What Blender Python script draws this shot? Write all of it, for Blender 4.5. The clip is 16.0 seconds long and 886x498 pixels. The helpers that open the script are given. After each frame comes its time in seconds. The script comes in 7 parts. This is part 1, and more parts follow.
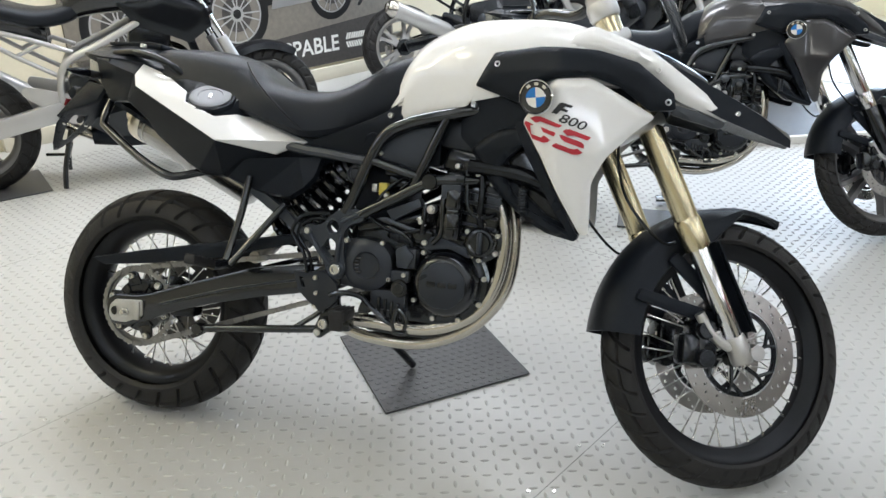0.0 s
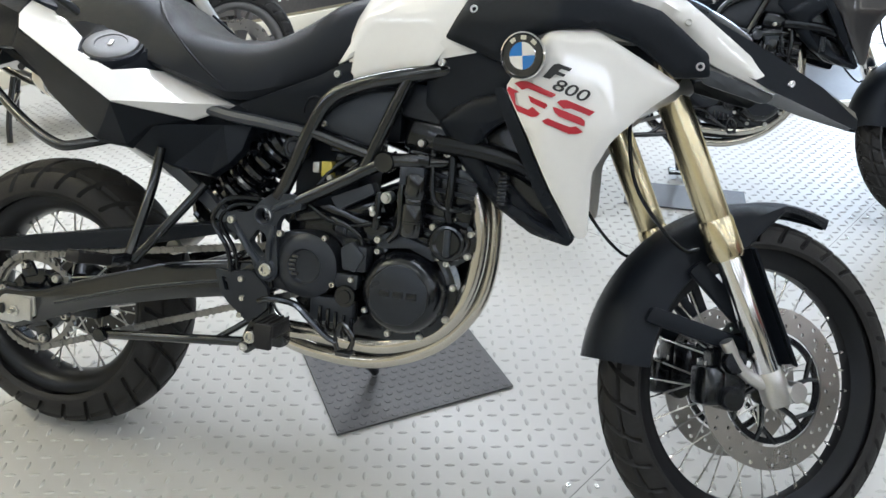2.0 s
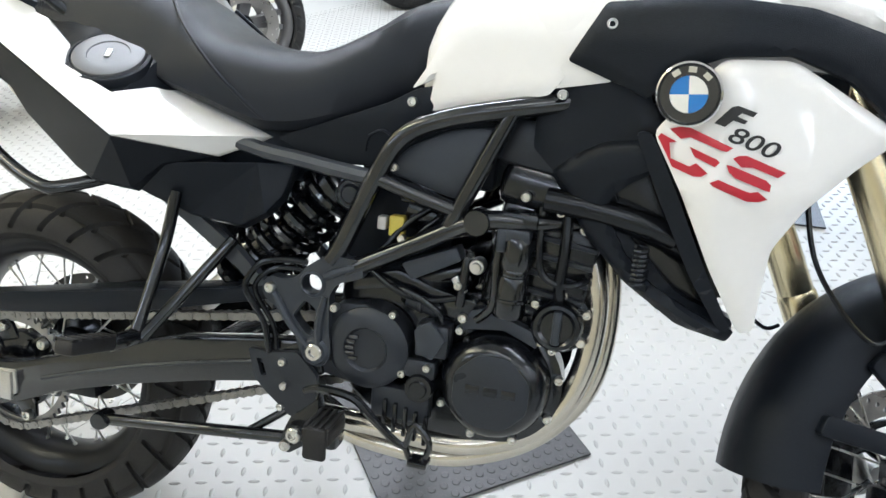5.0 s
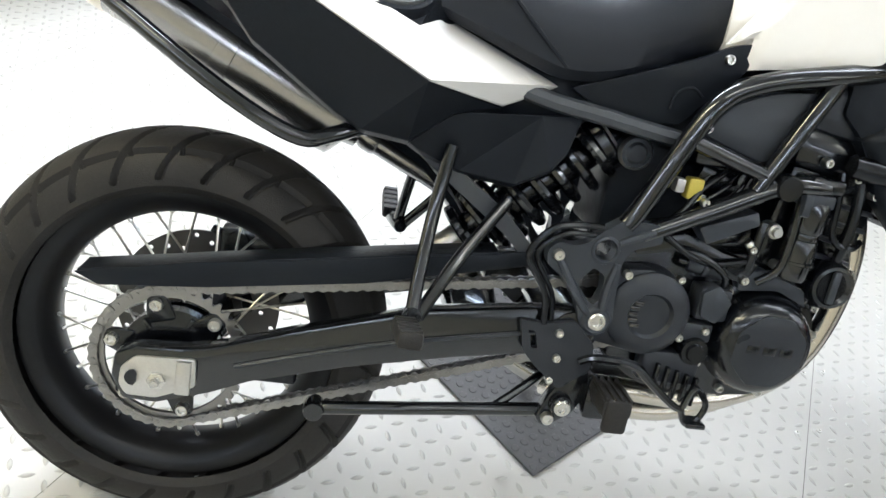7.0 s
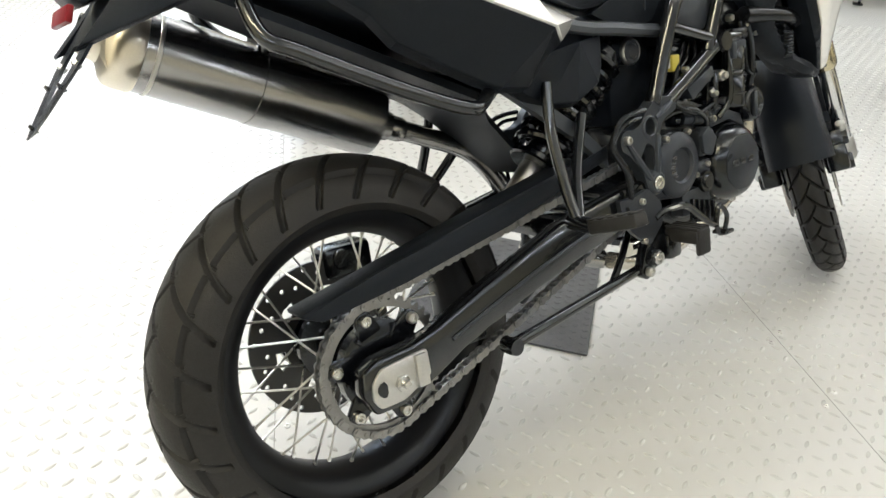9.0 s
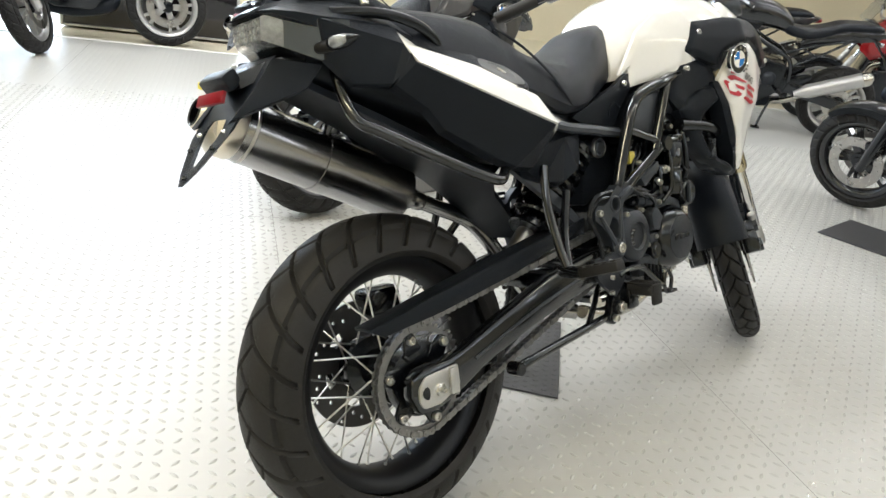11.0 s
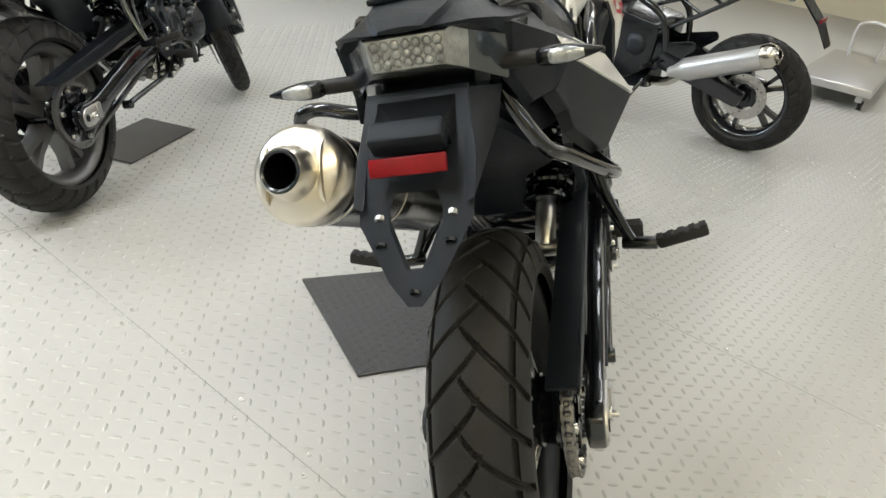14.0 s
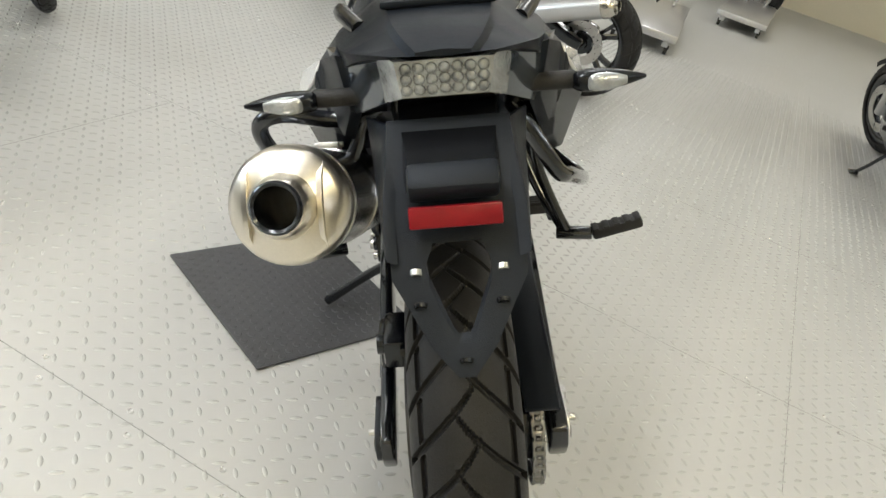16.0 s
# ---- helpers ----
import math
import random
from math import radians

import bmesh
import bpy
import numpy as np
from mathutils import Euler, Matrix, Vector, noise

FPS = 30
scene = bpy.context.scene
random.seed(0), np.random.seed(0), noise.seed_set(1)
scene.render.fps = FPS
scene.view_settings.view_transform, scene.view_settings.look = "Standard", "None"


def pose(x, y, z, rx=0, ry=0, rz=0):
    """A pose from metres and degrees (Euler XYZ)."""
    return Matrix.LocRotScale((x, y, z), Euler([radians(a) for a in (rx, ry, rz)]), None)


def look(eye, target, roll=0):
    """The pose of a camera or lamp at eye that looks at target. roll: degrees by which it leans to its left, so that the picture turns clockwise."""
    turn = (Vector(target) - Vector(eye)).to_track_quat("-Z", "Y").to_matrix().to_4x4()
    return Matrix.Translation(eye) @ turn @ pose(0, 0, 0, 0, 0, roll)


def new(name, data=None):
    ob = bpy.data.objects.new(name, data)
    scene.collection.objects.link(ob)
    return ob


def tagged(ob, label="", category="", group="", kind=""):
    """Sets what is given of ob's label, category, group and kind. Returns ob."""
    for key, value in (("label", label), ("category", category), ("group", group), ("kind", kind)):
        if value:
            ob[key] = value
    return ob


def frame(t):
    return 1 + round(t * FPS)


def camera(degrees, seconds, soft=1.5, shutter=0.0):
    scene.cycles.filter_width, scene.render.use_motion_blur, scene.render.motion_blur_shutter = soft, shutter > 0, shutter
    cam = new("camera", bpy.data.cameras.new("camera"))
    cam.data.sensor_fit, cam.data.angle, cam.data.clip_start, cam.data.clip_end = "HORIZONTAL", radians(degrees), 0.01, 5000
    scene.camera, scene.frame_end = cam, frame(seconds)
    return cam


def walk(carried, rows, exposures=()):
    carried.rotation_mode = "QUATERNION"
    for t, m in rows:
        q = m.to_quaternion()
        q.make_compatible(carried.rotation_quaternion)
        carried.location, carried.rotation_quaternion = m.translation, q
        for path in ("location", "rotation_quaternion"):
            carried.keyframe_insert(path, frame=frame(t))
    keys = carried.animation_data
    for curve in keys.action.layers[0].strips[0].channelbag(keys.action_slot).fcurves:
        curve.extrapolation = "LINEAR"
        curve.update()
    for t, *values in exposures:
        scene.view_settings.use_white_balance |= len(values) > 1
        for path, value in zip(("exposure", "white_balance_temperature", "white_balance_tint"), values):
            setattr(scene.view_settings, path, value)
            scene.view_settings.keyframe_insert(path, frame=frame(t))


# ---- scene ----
from mathutils import geometry

cam = camera(61.1, 16.0)
PATH = [
    (0, (1.271, -1.569, 1.314), (0.796, 0.18, 0.469), -1.5),
    (0.5, (1.277, -1.558, 1.318), (0.783, 0.172, 0.445), -1.6),
    (1, (1.262, -1.544, 1.299), (0.773, 0.183, 0.417), -1.6),
    (1.5, (1.26, -1.399, 1.252), (0.8, 0.322, 0.344), -1.2),
    (2, (1.252, -1.173, 1.229), (0.781, 0.518, 0.271), -0.3),
    (2.5, (1.184, -1.001, 1.217), (0.675, 0.664, 0.234), -1.3),
    (3, (1.107, -0.861, 1.227), (0.63, 0.813, 0.241), -3.0),
    (3.2, (1.097, -0.827, 1.222), (0.646, 0.856, 0.239), -2.1),
    (5.3, (0.933, -0.880, 1.224), (0.504, 0.767, 0.174), 0.6),
    (5.5, (0.844, -0.91, 1.229), (0.456, 0.769, 0.214), -0.1),
    (6, (0.672, -0.902, 1.181), (0.501, 0.827, 0.19), 5.8),
    (6.5, (0.473, -0.82, 1.179), (0.523, 0.89, 0.143), 8.2),
    (7, (0.213, -0.837, 1.162), (0.504, 0.757, -0.01), 14.0),
    (7.5, (0.004, -0.787, 1.121), (0.559, 0.723, -0.067), 13.8),
    (8, (-0.175, -0.688, 1.074), (0.535, 0.765, -0.102), 6.5),
    (8.5, (-0.341, -0.709, 1.07), (0.572, 0.663, -0.062), 4.8),
    (9, (-0.5, -0.774, 1.064), (0.612, 0.54, 0.046), 5.2),
    (9.5, (-0.585, -0.884, 1.068), (0.607, 0.485, 0.229), 6.7),
    (9.7, (-0.621, -0.933, 1.068), (0.563, 0.459, 0.257), 5.4),
    (11.8, (-0.986, -0.841, 1.112), (0.431, 0.368, 0.384), 9.5),
    (12, (-1.009, -0.764, 1.104), (0.431, 0.414, 0.372), 8.4),
    (12.5, (-1.053, -0.526, 1.086), (0.484, 0.482, 0.298), 3.8),
    (13, (-1.103, -0.28, 1.101), (0.539, 0.442, 0.216), 5.7),
    (13.5, (-1.131, -0.097, 1.117), (0.576, 0.423, 0.213), 7.8),
    (14, (-1.043, 0.064, 1.098), (0.732, 0.302, 0.207), 10.0),
    (14.5, (-0.983, 0.179, 1.074), (0.737, 0.156, 0.054), 15.6),
    (15, (-0.961, 0.294, 1.108), (0.761, 0.04, 0.122), 15.3),
    (15.5, (-0.94, 0.325, 1.119), (0.77, -0.045, 0.151), 18.7),
    (16, (-0.91, 0.341, 1.118), (0.811, 0.009, 0.154), 17.9),
]
EXPO = [(0, -0.02, 5500, 13), (2.5, 0.18, 5380, 13), (5.5, 0.5, 5350, 13), (6.4, 0.46, 5400, 13), (7.1, 0.65, 5500, 13), (9, 0.55, 5800, 12), (12, 0.17, 5800, 12), (14.5, 0.0, 5900, 11), (16, 0.0, 5950, 11)]
walk(cam, [(t, look(eye, target, roll)) for t, eye, target, roll in PATH], EXPO)

# ---- light: a showroom under rows of ceiling tubes plus an added unseen fill row, daylight from a glass front ----
world = bpy.data.worlds.new("world")
scene.world = world
world.use_nodes = True
world.node_tree.nodes["Background"].inputs[0].default_value = (0.9, 0.95, 1.0, 1)
world.node_tree.nodes["Background"].inputs[1].default_value = 0.05


def area(name, m, sx, sy, watts, colour):
    d = bpy.data.lights.new(name, "AREA")
    d.shape, d.size, d.size_y, d.energy, d.color = "RECTANGLE", sx, sy, watts, colour
    ob = new(name, d)
    ob.matrix_world = m
    return ob


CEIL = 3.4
# Row y = -3.7 is an added, unseen fill for the bike's right side.
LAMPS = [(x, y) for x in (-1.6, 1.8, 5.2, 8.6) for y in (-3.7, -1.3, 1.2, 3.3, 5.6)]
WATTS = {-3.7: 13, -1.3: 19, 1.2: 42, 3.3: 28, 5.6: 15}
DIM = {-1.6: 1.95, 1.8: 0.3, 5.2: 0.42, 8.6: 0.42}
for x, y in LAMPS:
    area("unseen_ceiling_light", Matrix.Rotation(radians(-28), 4, "Z") @ pose(x, y, CEIL - 0.085), 2.4, 0.28, WATTS[y] * (1.0 if y < -3 else 0.14 if (x, y) == (1.8, 3.3) else DIM[x]), (0.93, 0.97, 1.0) if y < -3 else (1.0, 0.79, 0.36) if y < 0 else (1.0, 0.945, 0.845))
area("glass_front_light", Matrix.Rotation(radians(-28), 4, "Z") @ look((-1.55, 8.7, 1.7), (-1.55, 0.0, 0.9)), 2.9, 2.6, 220, (0.80, 0.91, 1.0))

# ---- materials ----


def pbr(name, base, rough=0.5, metal=0.0, var=0.12, scale=30.0, bump=0.0, coat=0.0, fine=0.0, rvar=0.1, spec=0.5):
    """Principled paint with a large and a fine noise on colour, roughness and relief."""
    m = bpy.data.materials.new(name)
    m.use_nodes = True
    nt = m.node_tree
    n, link = nt.nodes, nt.links.new
    b = n["Principled BSDF"]
    b.inputs["Metallic"].default_value, b.inputs["Coat Weight"].default_value = metal, coat
    b.inputs["Coat Roughness"].default_value = 0.05
    b.inputs["Specular IOR Level"].default_value = spec
    if metal < 0.3 and max(base) < 0.05 and base[2] > base[0]:
        b.inputs["Specular Tint"].default_value = (0.87, 0.93, 1.0, 1)
    tc = n.new("ShaderNodeTexCoord")
    n1, n2 = n.new("ShaderNodeTexNoise"), n.new("ShaderNodeTexNoise")
    n1.inputs["Scale"].default_value, n2.inputs["Scale"].default_value = scale / 8, scale * 6
    n1.inputs["Detail"].default_value, n2.inputs["Detail"].default_value = 4, 3
    for q in (n1, n2):
        link(tc.outputs["Object"], q.inputs["Vector"])
    mixn = n.new("ShaderNodeMath")
    mixn.operation = "MULTIPLY_ADD"
    mixn.inputs[1].default_value = 0.35
    link(n2.outputs["Fac"], mixn.inputs[0])
    sc = n.new("ShaderNodeMath")
    sc.operation = "MULTIPLY"
    sc.inputs[1].default_value = 0.65
    link(n1.outputs["Fac"], sc.inputs[0])
    link(sc.outputs[0], mixn.inputs[2])
    ramp = n.new("ShaderNodeValToRGB")
    lo = [max(0, c * (1 - var)) for c in base]
    hi = [min(1, c * (1 + var)) for c in base]
    ramp.color_ramp.elements[0].color, ramp.color_ramp.elements[1].color = (*lo, 1), (*hi, 1)
    ramp.color_ramp.elements[0].position, ramp.color_ramp.elements[1].position = 0.3, 0.7
    link(mixn.outputs[0], ramp.inputs[0])
    link(ramp.outputs[0], b.inputs["Base Color"])
    mr = n.new("ShaderNodeMapRange")
    mr.inputs["From Min"].default_value, mr.inputs["From Max"].default_value = 0.3, 0.7
    mr.inputs["To Min"].default_value, mr.inputs["To Max"].default_value = rough * (1 - rvar), min(1, rough * (1 + rvar))
    link(n1.outputs["Fac"], mr.inputs["Value"])
    link(mr.outputs[0], b.inputs["Roughness"])
    if bump:
        n3 = n.new("ShaderNodeTexNoise")
        n3.inputs["Scale"].default_value = fine or scale * 20
        n3.inputs["Detail"].default_value = 2
        link(tc.outputs["Object"], n3.inputs["Vector"])
        bp = n.new("ShaderNodeBump")
        bp.inputs["Strength"].default_value, bp.inputs["Distance"].default_value = bump, 0.002
        link(n3.outputs["Fac"], bp.inputs["Height"])
        link(bp.outputs[0], b.inputs["Normal"])
    return m


WHITE = pbr("white_lacquer", (0.83, 0.83, 0.82), 0.22, 0, 0.02, 12, coat=0.7)
GREYP = pbr("grey_lacquer", (0.047, 0.047, 0.049), 0.3, 0.35, 0.06, 12, coat=0.6)
DARKRIM = pbr("dark_silver_rim", (0.17, 0.17, 0.175), 0.34, 0.7, 0.1, 40)
BLACKP = pbr("black_lacquer", (0.012, 0.012, 0.014), 0.2, 0, 0.1, 12, coat=0.8)
REDP = pbr("red_lacquer", (0.27, 0.006, 0.008), 0.25, 0, 0.06, 12, coat=0.8)
PLASTIC = pbr("grained_black_plastic", (0.0085, 0.0105, 0.0145), 0.33, 0, 0.25, 40, bump=0.3, fine=900, spec=0.17)
RIMB = pbr("black_rim_paint", (0.006, 0.006, 0.007), 0.36, 0, 0.2, 40, spec=0.3)
PLASTIC2 = pbr("smooth_black_plastic", (0.005, 0.0055, 0.007), 0.2, 0, 0.2, 30, bump=0.08, fine=500, spec=0.36)
SEATM = pbr("black_seat_vinyl", (0.008, 0.0095, 0.0135), 0.38, 0, 0.15, 40, bump=0.3, fine=1300, spec=0.28)
RUBBER = pbr("tyre_rubber", (0.0165, 0.0162, 0.016), 0.52, 0, 0.4, 40, bump=0.3, fine=500, spec=0.28)
MATM = pbr("black_rubber_mat", (0.055, 0.056, 0.06), 0.42, 0, 0.2, 25, bump=0.4, fine=300)
FRAMEM = pbr("black_powder_coat", (0.004, 0.0045, 0.0058), 0.14, 0, 0.15, 60, bump=0.05, fine=900, spec=0.5, coat=0.6)
ENGINE = pbr("black_cast_engine", (0.004, 0.0046, 0.0064), 0.17, 0.1, 0.25, 60, bump=0.12, fine=700, spec=0.5, coat=0.35)
ENGINE2 = pbr("dark_grey_cast_engine", (0.02, 0.0225, 0.028), 0.3, 0.15, 0.2, 60, bump=0.25, fine=700, spec=0.45)
BRACKET = pbr("slate_forged_steel", (0.034, 0.039, 0.048), 0.33, 0.2, 0.15, 60, bump=0.15, fine=700, spec=0.45)
ALU = pbr("cast_aluminium", (0.56, 0.56, 0.55), 0.34, 1.0, 0.12, 50, bump=0.15, fine=600)
GREYBAR = pbr("grey_painted_steel", (0.05, 0.057, 0.068), 0.35, 0.3, 0.12, 50, bump=0.1)
STEEL = pbr("brushed_steel", (0.6, 0.575, 0.52), 0.2, 1.0, 0.1, 60, bump=0.08, fine=400)
MUFFLER = pbr("satin_dark_steel", (0.36, 0.36, 0.365), 0.22, 1.0, 0.08, 40, bump=0.05, fine=300)
ENDCAP = pbr("champagne_steel", (0.68, 0.64, 0.56), 0.3, 1.0, 0.08, 60, bump=0.05, fine=300)
CHAINM = pbr("oiled_chain_steel", (0.27, 0.27, 0.27), 0.38, 1.0, 0.2, 90, bump=0.1, fine=500)
CHROME = pbr("polished_chrome", (0.75, 0.76, 0.78), 0.1, 1.0, 0.04, 60)
ZINC = pbr("zinc_bolt", (0.62, 0.62, 0.6), 0.28, 1.0, 0.12, 90)
GOLD = pbr("gold_anodised_aluminium", (0.70, 0.63, 0.43), 0.24, 1.0, 0.06, 60)
DISC = pbr("drilled_disc_steel", (0.45, 0.44, 0.42), 0.28, 1.0, 0.15, 70)
# The disc steel again, its colour darkened for the shade inside the rear wheel.
DISC_SHADED = pbr("shaded_disc_steel", (0.09, 0.09, 0.09), 0.4, 0.9, 0.15, 70)
CAPM = pbr("grey_filler_cap", (0.12, 0.124, 0.13), 0.45, 0.35, 0.06, 60)
PANELG = pbr("slate_plastic", (0.026, 0.030, 0.037), 0.36, 0, 0.15, 40, bump=0.15, fine=700, spec=0.4)
REDREF = pbr("red_reflector", (0.17, 0.0015, 0.006), 0.3, 0, 0.25, 300, spec=0.3)
SMOKEL = pbr("smoky_lamp_side", (0.07, 0.085, 0.105), 0.12, 0.6, 0.1, 60, coat=0.7)
LENS = pbr("clear_lamp_lens", (0.33, 0.35, 0.37), 0.08, 0.5, 0.6, 300, coat=0.8, bump=0.6, fine=240)
SILVERP = pbr("silver_paint", (0.5, 0.5, 0.5), 0.32, 0.6, 0.06, 40, coat=0.3)
BLUEE = pbr("blue_enamel", (0.03, 0.2, 0.6), 0.2, 0, 0.05, 90, coat=0.5)
REDD = pbr("red_decal", (0.42, 0.015, 0.03), 0.35, 0, 0.05, 90)
BLACKD = pbr("black_decal", (0.01, 0.01, 0.01), 0.35, 0, 0.05, 90)
YELLOWC = pbr("yellow_connector", (0.5, 0.42, 0.06), 0.4, 0, 0.1, 90)
WALLM = pbr("cream_wall_paint", (0.72, 0.66, 0.5), 0.75, 0, 0.05, 6, bump=0.1, fine=200)
CEILM = pbr("white_ceiling_board", (0.78, 0.77, 0.73), 0.85, 0, 0.04, 6)
COUNTER = pbr("black_gloss_counter", (0.01, 0.008, 0.009), 0.15, 0, 0.2, 20, coat=0.5)
WOODD = pbr("pale_skirting", (0.66, 0.62, 0.5), 0.5, 0, 0.06, 20)
TAPEY = pbr("yellow_tape", (0.72, 0.62, 0.08), 0.5, 0, 0.1, 30)
TAPEW = pbr("white_tape", (0.78, 0.78, 0.74), 0.5, 0, 0.06, 30)
POSTER = pbr("poster_print_dark", (0.05, 0.045, 0.04), 0.6, 0, 0.5, 6)
POSTERG = pbr("poster_print_grey", (0.2, 0.18, 0.15), 0.6, 0, 0.3, 5)
TUBEG = bpy.data.materials.new("lamp_diffuser")
TUBEG.use_nodes = True
TUBEG.node_tree.nodes["Principled BSDF"].inputs["Emission Color"].default_value = (1, 0.95, 0.85, 1)
TUBEG.node_tree.nodes["Principled BSDF"].inputs["Emission Strength"].default_value = 6.0

# ---- builders ----
I4 = Matrix.Identity(4)
MIRROR = Matrix.Diagonal((1, -1, 1, 1))


def link_mesh(name, me, parent=None, m=None):
    ob = new(name, me)
    if parent is not None:
        ob.parent = parent
    if m is not None:
        ob.matrix_basis = m
    return ob


def part(name, bm, material, parent=None, label="", m=None, sharp=38):
    """One mesh object from a bmesh, under a thing or a part."""
    bmesh.ops.recalc_face_normals(bm, faces=bm.faces)
    me = bpy.data.meshes.new(name)
    bm.to_mesh(me)
    bm.free()
    me.shade_smooth()
    me.set_sharp_from_angle(angle=radians(sharp))
    me.materials.append(material)
    ob = link_mesh(name, me, parent, m)
    if label:
        tagged(ob, label)
    return ob


def add(bm, other, m=None):
    """Joins a second bmesh into the first."""
    if m is not None:
        bmesh.ops.transform(other, matrix=m, verts=other.verts)
    tmp = bpy.data.meshes.new("tmp")
    other.to_mesh(tmp)
    other.free()
    bm.from_mesh(tmp)
    bpy.data.meshes.remove(tmp)
    return bm


def merged(*bms):
    bm = bmesh.new()
    for b in bms:
        add(bm, b)
    return bm


def turned(bm, m):
    bmesh.ops.transform(bm, matrix=m, verts=bm.verts)
    return bm


def spline(pts, n=6, closed=False):
    """Catmull-Rom through the points."""
    p = [Vector(q) for q in pts]
    if len(p) < 3 or n < 2:
        return p
    out = []
    k = len(p)
    for i in range(k if closed else k - 1):
        a, b, c, d = (p[(i + j) % k] if closed else p[min(max(i + j, 0), k - 1)] for j in (-1, 0, 1, 2))
        for s in range(n):
            t = s / n
            out.append(0.5 * (2 * b + (c - a) * t + (2 * a - 5 * b + 4 * c - d) * t * t + (3 * b - a - 3 * c + d) * t ** 3))
    if not closed:
        out.append(p[-1])
    return out


def tube(pts, r, seg=10, n=5, cap=True):
    """A round bar along a smooth line; r may be one radius or one for each point."""
    line = spline(pts, n)
    rr = [r] * len(line) if not isinstance(r, (list, tuple)) else [float(np.interp(i / (len(line) - 1), np.linspace(0, 1, len(r)), r)) for i in range(len(line))]
    bm = bmesh.new()
    up, rings = None, []
    for i, p in enumerate(line):
        d = (line[min(i + 1, len(line) - 1)] - line[max(i - 1, 0)]).normalized()
        if up is None:
            up = d.orthogonal().normalized()
        up = (up - d * up.dot(d)).normalized()
        side = d.cross(up)
        rings.append([bm.verts.new(p + rr[i] * (math.cos(a) * up + math.sin(a) * side)) for a in (2 * math.pi * j / seg for j in range(seg))])
    for a, b in zip(rings, rings[1:]):
        for j in range(seg):
            bm.faces.new((a[j], a[(j + 1) % seg], b[(j + 1) % seg], b[j]))
    if cap:
        bm.faces.new(rings[0][::-1])
        bm.faces.new(rings[-1])
    return bm


def rod(p0, p1, r0, r1=None, seg=14, ch=0.12):
    """A straight bar with chamfered ends."""
    r1 = r0 if r1 is None else r1
    a, b = Vector(p0), Vector(p1)
    d = b - a
    c = min(ch * min(r0, r1) * 2, d.length * 0.2)
    u = d.normalized()
    return tube([a, a + u * 1e-5, a + u * c, b - u * c, b - u * 1e-5, b], [r0 * 0.9, r0 * 0.92, r0, r1, r1 * 0.92, r1 * 0.9], seg, 1)


def lathe(profile, seg=48, closed=False, a0=0.0, a1=2 * math.pi):
    """Turns (radius, y) points about the y axis."""
    bm = bmesh.new()
    full = abs(a1 - a0 - 2 * math.pi) < 1e-6
    k = seg if full else seg + 1
    rings = [[bm.verts.new((r * math.cos(a), y, r * math.sin(a))) for a in (a0 + (a1 - a0) * j / seg for j in range(k))] for r, y in profile]
    pairs = list(zip(rings, rings[1:])) + ([(rings[-1], rings[0])] if closed else [])
    for p, q in pairs:
        for j in range(seg):
            i = (j + 1) % k
            bm.faces.new((p[j], p[i], q[i], q[j]))
    bmesh.ops.remove_doubles(bm, verts=bm.verts, dist=1e-6)
    return bm


def plate(outline, y0, y1, bevel=0.003, seg=2):
    """A flat plate: an (x, z) outline pushed through from y0 to y1, edges rounded."""
    bm = bmesh.new()
    low = [bm.verts.new((x, y0, z)) for x, z in outline]
    high = [bm.verts.new((x, y1, z)) for x, z in outline]
    k = len(outline)
    bm.faces.new(low)
    bm.faces.new(high[::-1])
    for i in range(k):
        bm.faces.new((low[i], high[i], high[(i + 1) % k], low[(i + 1) % k]))
    bmesh.ops.recalc_face_normals(bm, faces=bm.faces)
    if bevel:
        bmesh.ops.bevel(bm, geom=bm.edges[:], offset=bevel, segments=seg, affect="EDGES", profile=0.5, clamp_overlap=True)
    return bm


def holed(outline, holes, y0, y1):
    """A flat plate with openings cut through it."""
    loops, pts = [], []
    for lp in [outline] + holes:
        loops.append(list(range(len(pts), len(pts) + len(lp))))
        pts += [Vector(p) for p in lp]
    vs, es, fs, *_ = geometry.delaunay_2d_cdt(pts, [], loops, 1, 1e-6)

    def inside(p, poly):
        hit = False
        for a, b in zip(poly, poly[1:] + poly[:1]):
            if (a[1] > p.y) != (b[1] > p.y) and p.x < a[0] + (p.y - a[1]) / (b[1] - a[1]) * (b[0] - a[0]):
                hit = not hit
        return hit

    bm = bmesh.new()
    verts = [bm.verts.new((v.x, y0, v.y)) for v in vs]
    for f in fs:
        mid = sum((vs[i] for i in f), Vector((0, 0))) / len(f)
        if not any(inside(mid, h) for h in holes):
            bm.faces.new([verts[i] for i in f])
    ext = bmesh.ops.extrude_face_region(bm, geom=bm.faces[:])
    for g in ext["geom"]:
        if isinstance(g, bmesh.types.BMVert):
            g.co.y = y1
    return bm


